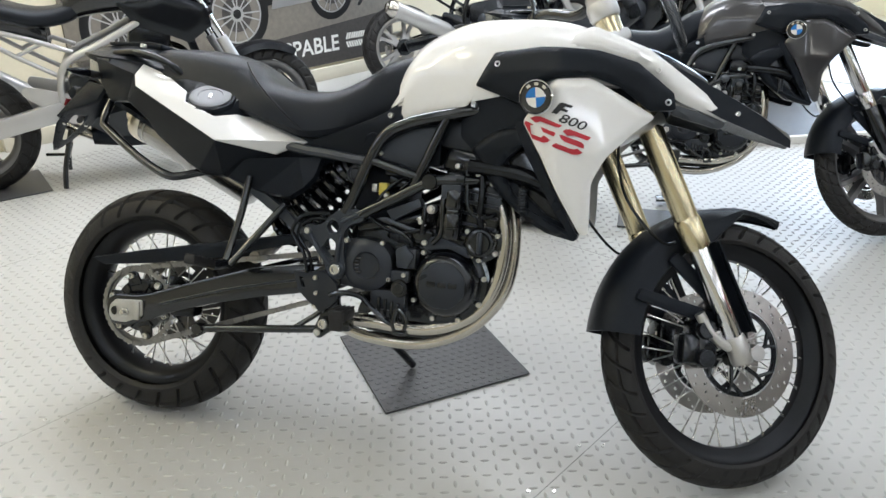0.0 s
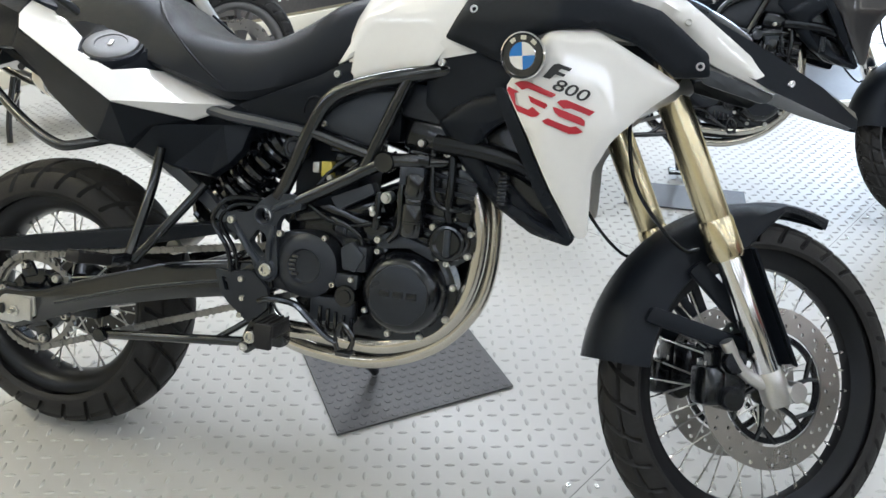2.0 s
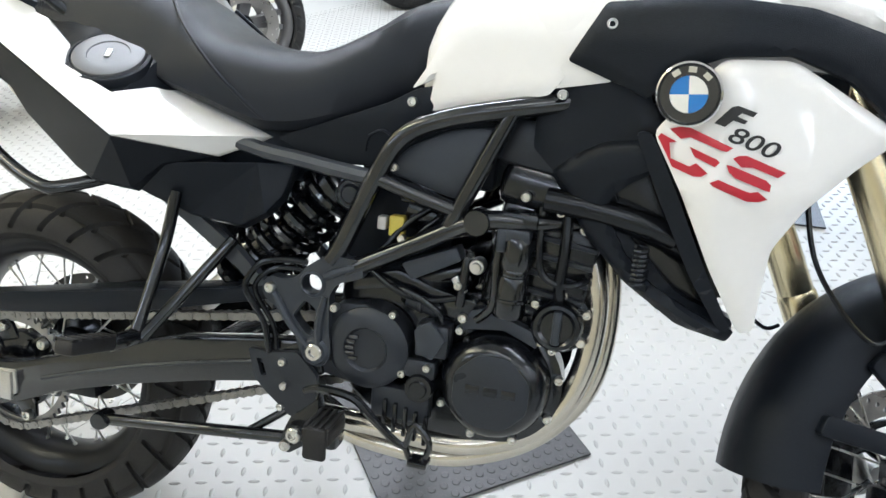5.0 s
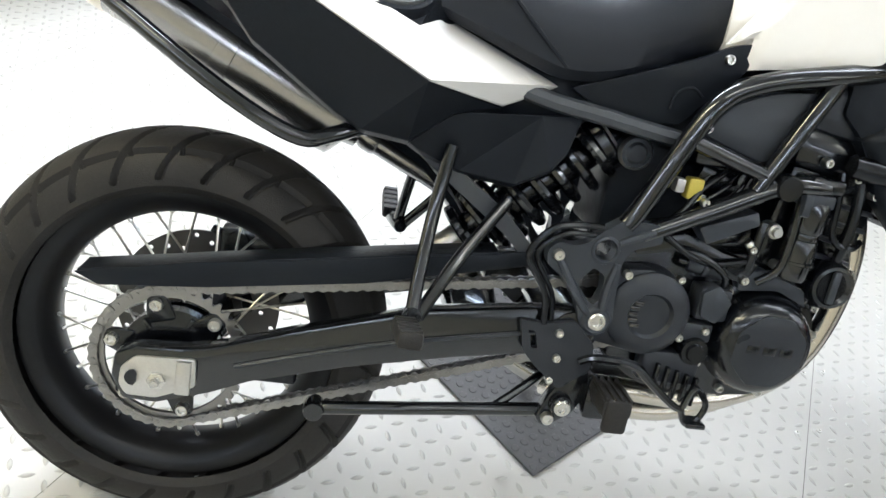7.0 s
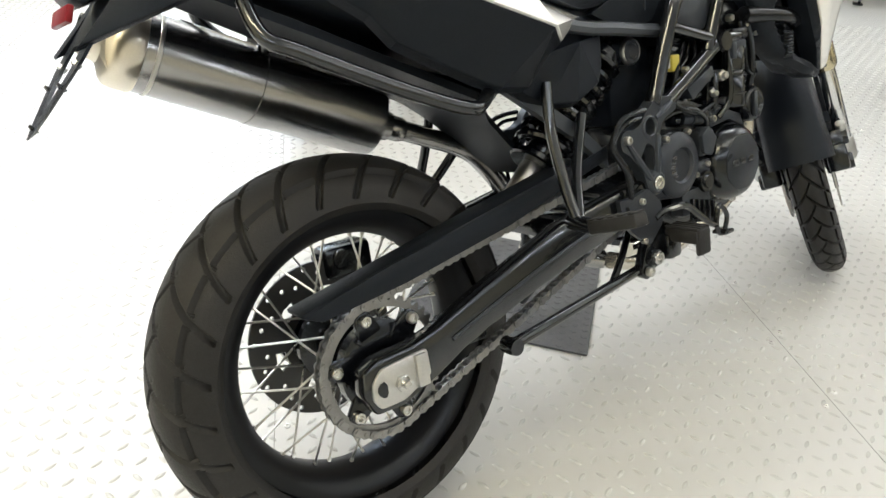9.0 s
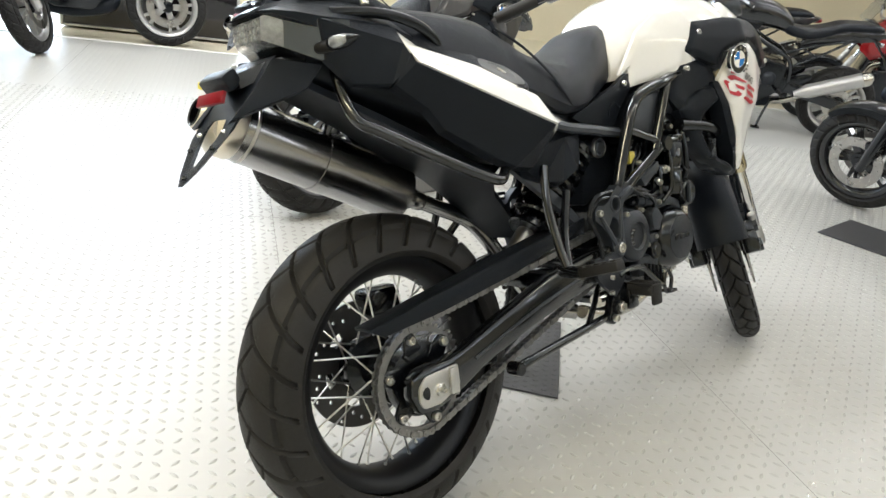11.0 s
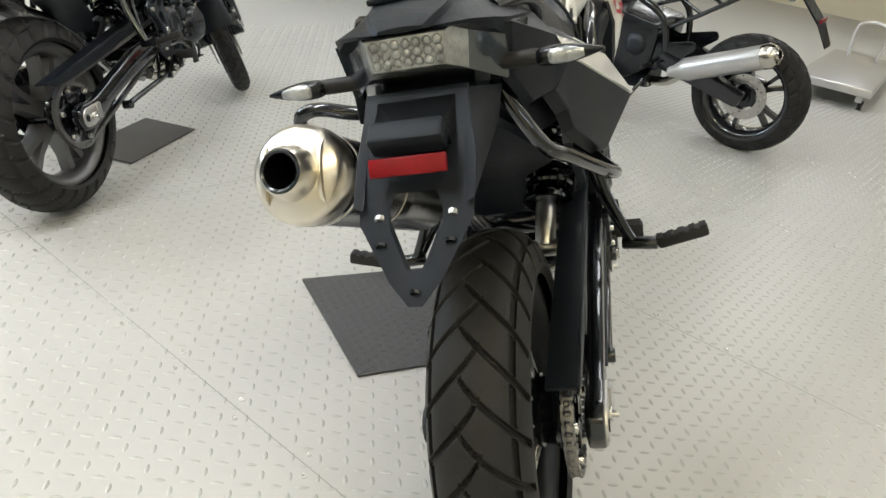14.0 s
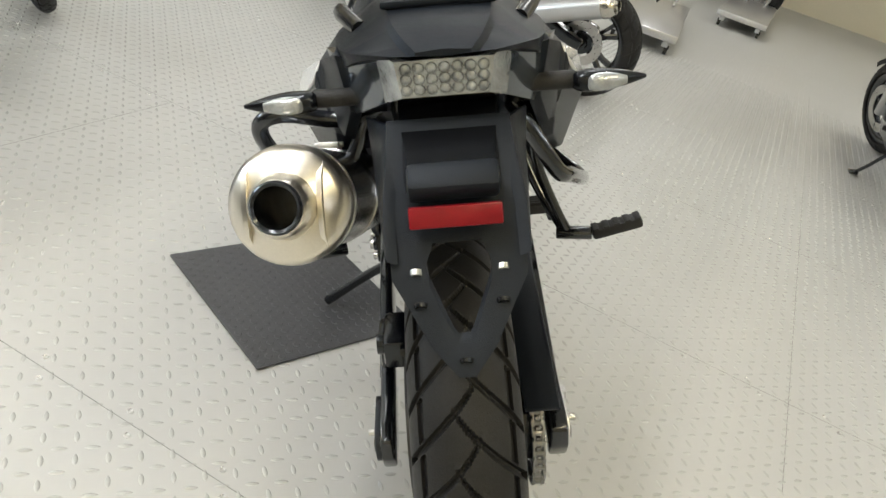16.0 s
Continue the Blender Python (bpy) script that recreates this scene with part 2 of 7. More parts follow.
def shell(corners, faces, thick, side=-1, edge=0.0025):
    """A thin moulding of flat facets: named (x, depth, z) corners, faces spelt by corner names."""
    bm = bmesh.new()
    v = {k: bm.verts.new((p[0], side * p[1], p[2])) for k, p in corners.items()}
    for f in faces:
        bm.faces.new([v[c] for c in f])
    bmesh.ops.recalc_face_normals(bm, faces=bm.faces)
    if sum(f.normal.y * f.calc_area() for f in bm.faces) * side < 0:
        bmesh.ops.reverse_faces(bm, faces=bm.faces)
    bm.normal_update()
    rim = [e for e in bm.edges if e.is_boundary]
    ext = bmesh.ops.extrude_face_region(bm, geom=bm.faces[:])
    for g in ext["geom"]:
        if isinstance(g, bmesh.types.BMVert):
            g.co.y -= side * thick
            g.co.z -= thick * 0.4
    rim = [e for e in rim if e.is_valid]
    bmesh.ops.recalc_face_normals(bm, faces=bm.faces)
    bmesh.ops.bevel(bm, geom=rim, offset=edge, segments=2, affect="EDGES", profile=0.5, clamp_overlap=True)
    return bm


def box(cx, cy, cz, sx, sy, sz, bevel=0.004, seg=2):
    x, z = sx / 2, sz / 2
    return plate([(cx - x, cz - z), (cx + x, cz - z), (cx + x, cz + z), (cx - x, cz + z)], cy - sy / 2, cy + sy / 2, bevel, seg)


def circle(cx, cz, r, n=24, a0=0.0):
    return [(cx + r * math.cos(a0 + 2 * math.pi * i / n), cz + r * math.sin(a0 + 2 * math.pi * i / n)) for i in range(n)]


def rounded(outline, r=0.012, n=3):
    """Cuts the corners of an outline to arcs."""
    out, k = [], len(outline)
    for i in range(k):
        p, a, b = Vector(outline[i]), Vector(outline[i - 1]), Vector(outline[(i + 1) % k])
        da, db = min(r, (a - p).length * 0.45), min(r, (b - p).length * 0.45)
        s, e = p + (a - p).normalized() * da, p + (b - p).normalized() * db
        for j in range(n + 1):
            t = j / n
            out.append(tuple((1 - t) ** 2 * s + 2 * t * (1 - t) * p + t * t * e))
    return out


def panel(outline, yf, thick=0.006, puff=0.012, edge=0.03, step=0.016, side=-1, corner=0.012):
    """A moulded panel: an (x, z) outline, its face at side * yf(x, z), falling off by puff towards its rim."""
    ring = rounded(outline, corner) if corner else list(outline)
    line = []
    for i, p in enumerate(ring):
        a, b = Vector(p), Vector(ring[(i + 1) % len(ring)])
        for j in range(max(1, int((b - a).length / step))):
            line.append(a.lerp(b, j / max(1, int((b - a).length / step))))
    k = len(line)
    arr = np.array([tuple(p) for p in line])
    nxt = np.roll(arr, -1, 0)

    def rim(x, z):
        v, w = nxt - arr, np.array((x, z)) - arr
        t = np.clip((v * w).sum(1) / np.maximum((v * v).sum(1), 1e-12), 0, 1)
        return float(np.sqrt(((w - v * t[:, None]) ** 2).sum(1)).min())

    pts = list(line)
    lo, hi = arr.min(0), arr.max(0)
    for i, x in enumerate(np.arange(lo[0], hi[0], step)):
        for z in np.arange(lo[1] + (i % 2) * step / 2, hi[1], step):
            if rim(x, z) > step * 0.45:
                pts.append(Vector((x, z)))
    vs, _, fs, *_ = geometry.delaunay_2d_cdt(pts, [], [list(range(k))], 1, 1e-6)
    bm = bmesh.new()
    verts = []
    for v in vs:
        d = min(1.0, rim(v.x, v.y) / edge)
        drop = puff * (1 - math.sqrt(max(0.0, 1 - (1 - d) ** 2)))
        verts.append(bm.verts.new((v.x, side * (yf(v.x, v.y) - drop), v.y)))
    for f in fs:
        bm.faces.new([verts[i] for i in f])
    bmesh.ops.recalc_face_normals(bm, faces=bm.faces)
    if sum(f.normal.y for f in bm.faces) * side < 0:
        bmesh.ops.reverse_faces(bm, faces=bm.faces)
    back = bmesh.ops.extrude_face_region(bm, geom=bm.faces[:])
    # the first faces stay as the front, the extruded copy becomes the back
    move = [g for g in back["geom"] if isinstance(g, bmesh.types.BMVert)]
    for v in move:
        v.co.y -= side * thick
    return bm


def loft(rings, cap=True, closed=True):
    """Skins rings of equal count."""
    bm = bmesh.new()
    vr = [[bm.verts.new(p) for p in ring] for ring in rings]
    k = len(vr[0])
    for a, b in zip(vr, vr[1:]):
        for j in range(k if closed else k - 1):
            bm.faces.new((a[j], a[(j + 1) % k], b[(j + 1) % k], b[j]))
    if cap:
        bm.faces.new(vr[0][::-1])
        bm.faces.new(vr[-1])
    return bm


def body(sections, n=20, power=2.6, sub=4):
    """A loft along x of superellipse sections (x, z of middle, half width, half height)."""
    s = [tuple(v) for v in spline([Vector((a[0], a[1], a[2])) for a in sections], sub)]
    h = [v.x for v in spline([Vector((a[3], 0, 0)) for a in sections], sub)]
    rings = []
    for (x, z, w), hh in zip(s, h):
        ring = []
        for j in range(n):
            a = 2 * math.pi * j / n
            c, q = math.cos(a), math.sin(a)
            ring.append((x, w * math.copysign(abs(c) ** (2 / power), c), z + hh * math.copysign(abs(q) ** (2 / power), q)))
        rings.append(ring)
    return loft(rings)


def bolt(p, r=0.007, side=-1, h=0.006):
    """A socket-head screw facing sideways."""
    bm = lathe([(0.0, h * 0.4), (r * 0.5, h * 0.4), (r * 0.55, h), (r * 0.85, h), (r, h * 0.75), (r, -0.003)], 12)
    if side < 0:
        turned(bm, MIRROR)
    return turned(bm, Matrix.Translation(p))


def empty(name, m):
    ob = new(name)
    ob.matrix_world = m
    ob.empty_display_size = 0.2
    return ob


def lettering(name, text, size, material, parent, m, shear=0.0, bold=0.0, extrude=0.0):
    cu = bpy.data.curves.new(name, "FONT")
    cu.body, cu.size, cu.shear, cu.offset, cu.extrude = text, size, shear, bold, extrude
    cu.align_x, cu.align_y = "CENTER", "CENTER"
    ob = new("tmp_text", cu)
    bpy.context.view_layer.update()
    me = bpy.data.meshes.new_from_object(ob.evaluated_get(bpy.context.evaluated_depsgraph_get()))
    bpy.data.objects.remove(ob)
    me.name = name
    me.materials.clear()
    me.materials.append(material)
    out = link_mesh(name, me, parent, m)
    return out

# ---- the room, turned against the bikes ----
ROOM = Matrix.Rotation(radians(-28), 4, "Z")
U0, U1, V0, V1 = -3.05, 13.0, -6.0, 9.0


def slab(name, lo, hi, material, bevel=0.0):
    bm = plate([(lo[0], lo[2]), (hi[0], lo[2]), (hi[0], hi[2]), (lo[0], hi[2])], lo[1], hi[1], bevel)
    ob = part(name, bm, material)
    ob.matrix_world = ROOM
    return tagged(ob, kind="structure")


def floor_material():
    """Embossed tread pattern beyond the modelled stretch, as relief: crossed lozenges in two turned grids."""
    m = pbr("tread_plate_flooring", (0.46, 0.46, 0.44), 0.36, 0.0, 0.025, 4, rvar=0.06)
    n, link = m.node_tree.nodes, m.node_tree.links.new
    tc = n.new("ShaderNodeTexCoord")
    total = None
    sq = 0.70711
    for kind, wide_x, wide_y in ((0, 4.0, 10.8), (1, 10.8, 4.0)):
        mp = n.new("ShaderNodeMapping")
        mp.inputs["Rotation"].default_value = (0, 0, radians(-45))
        mp.inputs["Scale"].default_value = (1 / 0.054, 1 / 0.054, 1)
        shift = 0.5 if kind == 0 else 0.0
        mp.inputs["Location"].default_value = (shift - sq * 1.5 / 0.054, shift + sq * 0.5 / 0.054, 0)
        link(tc.outputs["Object"], mp.inputs["Vector"])
        fr = n.new("ShaderNodeVectorMath")
        fr.operation = "FRACTION"
        link(mp.outputs[0], fr.inputs[0])
        sub = n.new("ShaderNodeVectorMath")
        sub.operation = "SUBTRACT"
        sub.inputs[1].default_value = (0.5, 0.5, 0)
        link(fr.outputs[0], sub.inputs[0])
        mul = n.new("ShaderNodeVectorMath")
        mul.operation = "MULTIPLY"
        mul.inputs[1].default_value = (wide_x, wide_y, 0)
        link(sub.outputs[0], mul.inputs[0])
        ln = n.new("ShaderNodeVectorMath")
        ln.operation = "LENGTH"
        link(mul.outputs[0], ln.inputs[0])
        mr = n.new("ShaderNodeMapRange")
        mr.inputs["From Min"].default_value, mr.inputs["From Max"].default_value = 0.55, 1.0
        mr.inputs["To Min"].default_value, mr.inputs["To Max"].default_value = 1.0, 0.0
        link(ln.outputs["Value"], mr.inputs["Value"])
        if total is None:
            total = mr
        else:
            ad = n.new("ShaderNodeMath")
            ad.operation = "MAXIMUM"
            link(total.outputs[0], ad.inputs[0])
            link(mr.outputs[0], ad.inputs[1])
            total = ad
    bp = n.new("ShaderNodeBump")
    bp.inputs["Strength"].default_value, bp.inputs["Distance"].default_value = 0.6, 0.0016
    link(total.outputs[0], bp.inputs["Height"])
    link(bp.outputs[0], n["Principled BSDF"].inputs["Normal"])
    return m


FLOORM = floor_material()
PLAINF = pbr("tread_plate_plain", (0.44, 0.44, 0.42), 0.24, 0.0, 0.025, 4, rvar=0.06)
SEAMM = pbr("seam_dirt", (0.12, 0.115, 0.10), 0.7, 0, 0.5, 3)
TILEM = pbr("cream_floor_tile", (0.62, 0.57, 0.43), 0.3, 0, 0.05, 5)
NEAR = (-2.6, 5.4, -2.6, 3.6)  # stretch with modelled relief
floor = tagged(slab("floor", (U0, V0, -0.12), (U1, 5.33, 0.0), FLOORM), "pale grey tread-plate floor covering laid in screwed sheets")
tagged(slab("floor_tiles", (U0, 5.345, -0.12), (U1, V1, 0.002), TILEM), "cream tiled floor beyond the sheet edge")
tagged(slab("trim", (U0, 5.31, -0.10), (U1, 5.35, 0.006), TAPEW, 0.002), "white edging strip across the floor")
tagged(slab("ceiling", (U0, V0, CEIL), (U1, V1, CEIL + 0.12), CEILM), "plain white ceiling over the showroom")
tagged(slab("wall_west", (U0 - 0.15, V0, 0), (U0, V1, CEIL), WALLM), "cream painted wall behind the large poster")
tagged(slab("wall_north", (U0, V1, 0), (U1, V1 + 0.15, CEIL), WALLM), "cream painted wall at the far side")
tagged(slab("wall_east", (U1, V0, 0), (U1 + 0.15, V1, CEIL), WALLM), "cream painted end wall of the showroom")
tagged(slab("wall_south", (U0, V0 - 0.15, 0), (U1, V0, CEIL), WALLM), "cream painted wall")
tagged(slab("baseboard", (U0, 0.6, 0), (U0 + 0.05, 5.3, 0.10), WOODD, 0.004), "pale skirting ledge under the poster")
# Fixtures out of view over every lamp, the added fill row included.
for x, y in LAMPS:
    fx = part("unseen_ceiling_lamp", merged(box(0, 0, 0.03, 2.5, 0.36, 0.06, 0.01)), CEILM, None, "", ROOM @ pose(x, y, CEIL - 0.062))
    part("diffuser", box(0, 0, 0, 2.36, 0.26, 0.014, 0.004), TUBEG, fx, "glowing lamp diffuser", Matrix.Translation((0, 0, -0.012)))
    tagged(fx, "unseen white ceiling lamp with long diffuser", "lamp", "ceiling lamps")

# sheets' seams and screws
for k in range(-2, 5):
    u = -0.14 + 1.2 * k
    ob = tagged(slab("floor_seam", (u - 0.0007, -4.0, -0.01), (u + 0.0007, 5.3, 0.0004), SEAMM), "dark joint between floor sheets")
for a, b, v in ((-2.54, 1.06, 1.63), (0.66, 5.9, -0.61), (1.06, 5.9, 3.2), (-2.54, -0.14, -2.1)):
    tagged(slab("floor_seam", (a, v - 0.0007, -0.01), (b, v + 0.0007, 0.0004), SEAMM), "dark joint between floor sheets")
bm = merged(lathe([(0.0, -0.0006), (0.0022, -0.0006), (0.0026, 0.0012), (0.0052, 0.0012), (0.006, 0.0), (0.0062, -0.002)], 14))
turned(bm, Matrix.Rotation(radians(90), 4, "X"))
screw = part("screw", bm, ZINC, floor)
screw.matrix_basis = Matrix.Translation((-0.115, -0.06, 0.0016))
for k in range(-2, 4):
    for j in range(-9, 14):
        for s in (-1, 1):
            if (k, j, s) != (0, 0, 1):
                link_mesh("screw", screw.data, floor, Matrix.Translation((-0.14 + 1.2 * k + s * 0.024, -0.06 + 0.224 * j + s * 0.02, 0.0016)))

# raised lozenges of the near stretch
vs, fs = [], []
P_ = 0.054
half, wide, high = 0.0138, 0.0048, 0.0034
c45 = math.sqrt(0.5)
base = [(-half, 0, 0), (-half * 0.5, -wide * 0.75, 0), (half * 0.5, -wide * 0.75, 0), (half, 0, 0), (half * 0.5, wide * 0.75, 0), (-half * 0.5, wide * 0.75, 0), (-half * 0.55, 0, high), (half * 0.55, 0, high), (0, -wide, 0), (0, wide, 0)]
tri = [(0, 1, 6), (1, 8, 6), (8, 7, 6), (8, 2, 7), (2, 3, 7), (3, 4, 7), (4, 9, 7), (9, 6, 7), (9, 5, 6), (5, 0, 6)]
n1 = int((NEAR[1] - NEAR[0] + NEAR[3] - NEAR[2]) / P_)
for i in range(-n1, n1):
    for j in range(-n1, n1):
        for kind in (0, 1):
            a, b = (i + 0.5 * kind) * P_, (j + 0.5 * kind) * P_
            u, v = c45 * (a - b) + 1.0, c45 * (a + b) + 0.5
            if not (NEAR[0] < u < NEAR[1] and NEAR[2] < v < NEAR[3]):
                continue
            o = len(vs)
            for p in base:
                x, y = (p[0], p[1]) if kind == 0 else (-p[1], p[0])
                vs.append((u + c45 * (x - y), v + c45 * (x + y), p[2] + 0.0001))
            fs.extend(tuple(q + o for q in t) for t in tri)
me = bpy.data.meshes.new("tread")
me.from_pydata(vs, [], fs)
me.shade_smooth()
me.materials.append(PLAINF)
tagged(link_mesh("tread", me, floor), "raised lozenge tread of the floor sheets", kind="stuff")

# ---- wheels ----


def tyre_mesh(R, w, depth, blocks, seg=720, groove=0.008, shoulder=0.85):
    """A tyre with a cut tread: R outer radius, w half width, depth of the side wall."""
    bm = bmesh.new()
    na = 76 if seg > 400 else 26
    rings = []
    for i in range(seg):
        a = 2 * math.pi * i / seg
        ring = []
        for j in range(na + 1):
            s = -1 + 2 * j / na
            # cross-section: crown, shoulder, side wall
            q = s * 1.55
            y = w * math.copysign(abs(math.sin(q)), q)
            drop = depth * (1 - math.cos(abs(s) ** 1.15 * math.pi / 2))
            r = R - drop
            if abs(s) > 0.93:
                y *= 1 - 1.6 * (abs(s) - 0.93)
            t = abs(s) / shoulder
            if t < 1:
                # each side's grooves start just past the crown and sweep to the shoulder, half a pitch apart; a slit runs between them
                g = 0.0
                for side, phase in ((1, 0.0), (-1, 0.5)):
                    ts = side * s / shoulder
                    if ts < -0.2:
                        continue
                    u = (a / (2 * math.pi) * blocks + phase - 1.5 * (ts + 0.2) ** 0.62) % 1.0
                    d = min(u, 1 - u)
                    cut = 2.2 - d / (0.032 + 0.010 * max(ts, 0.0))
                    if ts < 0:
                        cut *= 1 + ts / 0.2
                    if 0.60 < ts < 0.70 and 0.12 < u < 0.88:
                        cut = max(cut, 0.9)
                    g = max(g, cut)
                g = groove * min(1.0, max(0.0, g))
                r -= g
                y -= math.copysign(g * t ** 3 * 0.9, s)
            ring.append(bm.verts.new((r * math.cos(a), y, r * math.sin(a))))
        rings.append(ring)
    for i in range(seg):
        p, q = rings[i], rings[(i + 1) % seg]
        for j in range(na):
            bm.faces.new((p[j], p[j + 1], q[j + 1], q[j]))
    return bm


def rim_mesh(r, w, seg=72):
    """A channelled rim between two flanges."""
    return lathe([(r + 0.008, -w), (r + 0.010, -w + 0.004), (r, -w + 0.007), (r - 0.012, -w + 0.012), (r - 0.022, -w * 0.45), (r - 0.024, 0), (r - 0.022, w * 0.45),
                  (r - 0.012, w - 0.012), (r, w - 0.007), (r + 0.010, w - 0.004), (r + 0.008, w), (r - 0.004, w - 0.001), (r - 0.02, w - 0.012), (r - 0.031, w * 0.4),
                  (r - 0.033, 0), (r - 0.031, -w * 0.4), (r - 0.02, -w + 0.012), (r - 0.004, -w + 0.001)], seg, closed=True)


def brake_disc(parent, y, r0, r1, holes, name="brake_disc", mat=None, slots=0):
    """A drilled brake disc, its holes cut through."""
    cut = []
    for k in range(holes):
        a = 2 * math.pi * k / holes
        rr = r0 + (r1 - r0) * (0.25 + 0.27 * (k % 3))
        cut.append(circle(rr * math.cos(a), rr * math.sin(a), 0.0042, 8))
    for k in range(slots):
        a = 2 * math.pi * k / slots + 0.2
        c, q = math.cos(a), math.sin(a)
        cut.append([(c * (0.078 + i) - q * j, q * (0.078 + i) + c * j) for i, j in ((-0.008, -0.012), (0.008, -0.017), (0.012, 0.0), (0.008, 0.017), (-0.008, 0.012))])
    inner = 0.055 if slots else r0
    return part(name, holed(circle(0, 0, r1, 72), [circle(0, 0, inner, 48)] + cut, -0.0025, 0.0025), mat or DISC, parent, "drilled steel brake disc", Matrix.Translation((0, y, 0)))


SPOKE = {}


def spoke_mesh(key, a, b):
    if key not in SPOKE:
        bm = merged(rod(a, b, 0.0019, seg=6), rod(Vector(b).lerp(Vector(a), 0.06), b, 0.0036, seg=6))
        ob = part("spoke", bm, ZINC)
        SPOKE[key] = ob.data
        bpy.data.objects.remove(ob)
    return SPOKE[key]


def wheel(name, parent, m, R, w, rim_r, rim_w, hub_r, hub_w, depth, blocks, spokes, count=36, rimmat=None, label="", seg=288):
    """A wheel about the y axis of m: hub with tyre, rim and wire or cast spokes."""
    hub = part(name, lathe([(0.0, -hub_w), (hub_r * 0.55, -hub_w), (hub_r * 0.6, -hub_w * 0.8), (hub_r, -hub_w * 0.75), (hub_r, -hub_w * 0.6), (hub_r * 0.6, -hub_w * 0.45),
                            (hub_r * 0.6, hub_w * 0.45), (hub_r, hub_w * 0.6), (hub_r, hub_w * 0.75), (hub_r * 0.6, hub_w * 0.8), (hub_r * 0.55, hub_w), (0.0, hub_w)], 32),
               ENGINE, parent, label, m)
    part("tyre", tyre_mesh(R, w, depth, blocks, seg), RUBBER, hub, "black road tyre with curved tread grooves", None, 24)
    part("rim", rim_mesh(rim_r, rim_w), rimmat or RIMB, hub, "black wheel rim")
    if spokes:
        for k in range(count):
            s = 1 if k % 2 else -1
            lean = 0.62 if (k // 2) % 2 else -0.62
            a = 2 * math.pi * k / count
            hubp = (hub_r * 0.9 * math.cos(lean), s * hub_w * 0.67, hub_r * 0.9 * math.sin(lean))
            rimp = ((rim_r - 0.028), s * rim_w * 0.12, 0.0)
            link_mesh("spoke", spoke_mesh((name, s, lean > 0), hubp, rimp), hub, Matrix.Rotation(a, 4, "Y"))
    else:
        bm = bmesh.new()
        for k in range(5):
            for d in (-0.11, 0.11):
                a = 2 * math.pi * k / 5 + d
                b = 2 * math.pi * k / 5 + d * 1.7
                add(bm, loft([[(r * math.cos(c) + q[0] * -math.sin(c), q[1], r * math.sin(c) + q[0] * math.cos(c)) for q in ((-h, -t), (h, -t), (h, t), (-h, t))]
                              for r, c, h, t in ((hub_r * 0.8, a, 0.016, 0.03), (rim_r * 0.6, (a + b) / 2, 0.010, 0.02), (rim_r - 0.02, b, 0.012, 0.018))]))
        part("cast_spokes", bm, rimmat or RIMB, hub, "cast alloy double spokes")
    return hub


# ---- the travel enduro motorcycle ----
RAKE = 26.0
AXF = Vector((1.52, 0, 0.348))
AXR = Vector((0.005, 0.003, 0.330))


def steering(deg):
    axis = Vector((-math.sin(radians(RAKE)), 0, math.cos(radians(RAKE))))
    foot = Vector((AXF.x - 0.052, 0, AXF.z))
    return Matrix.Translation((0, 0.035, 0)) @ Matrix.Translation(foot) @ Matrix.Rotation(radians(deg), 4, axis) @ Matrix.Translation(-foot)


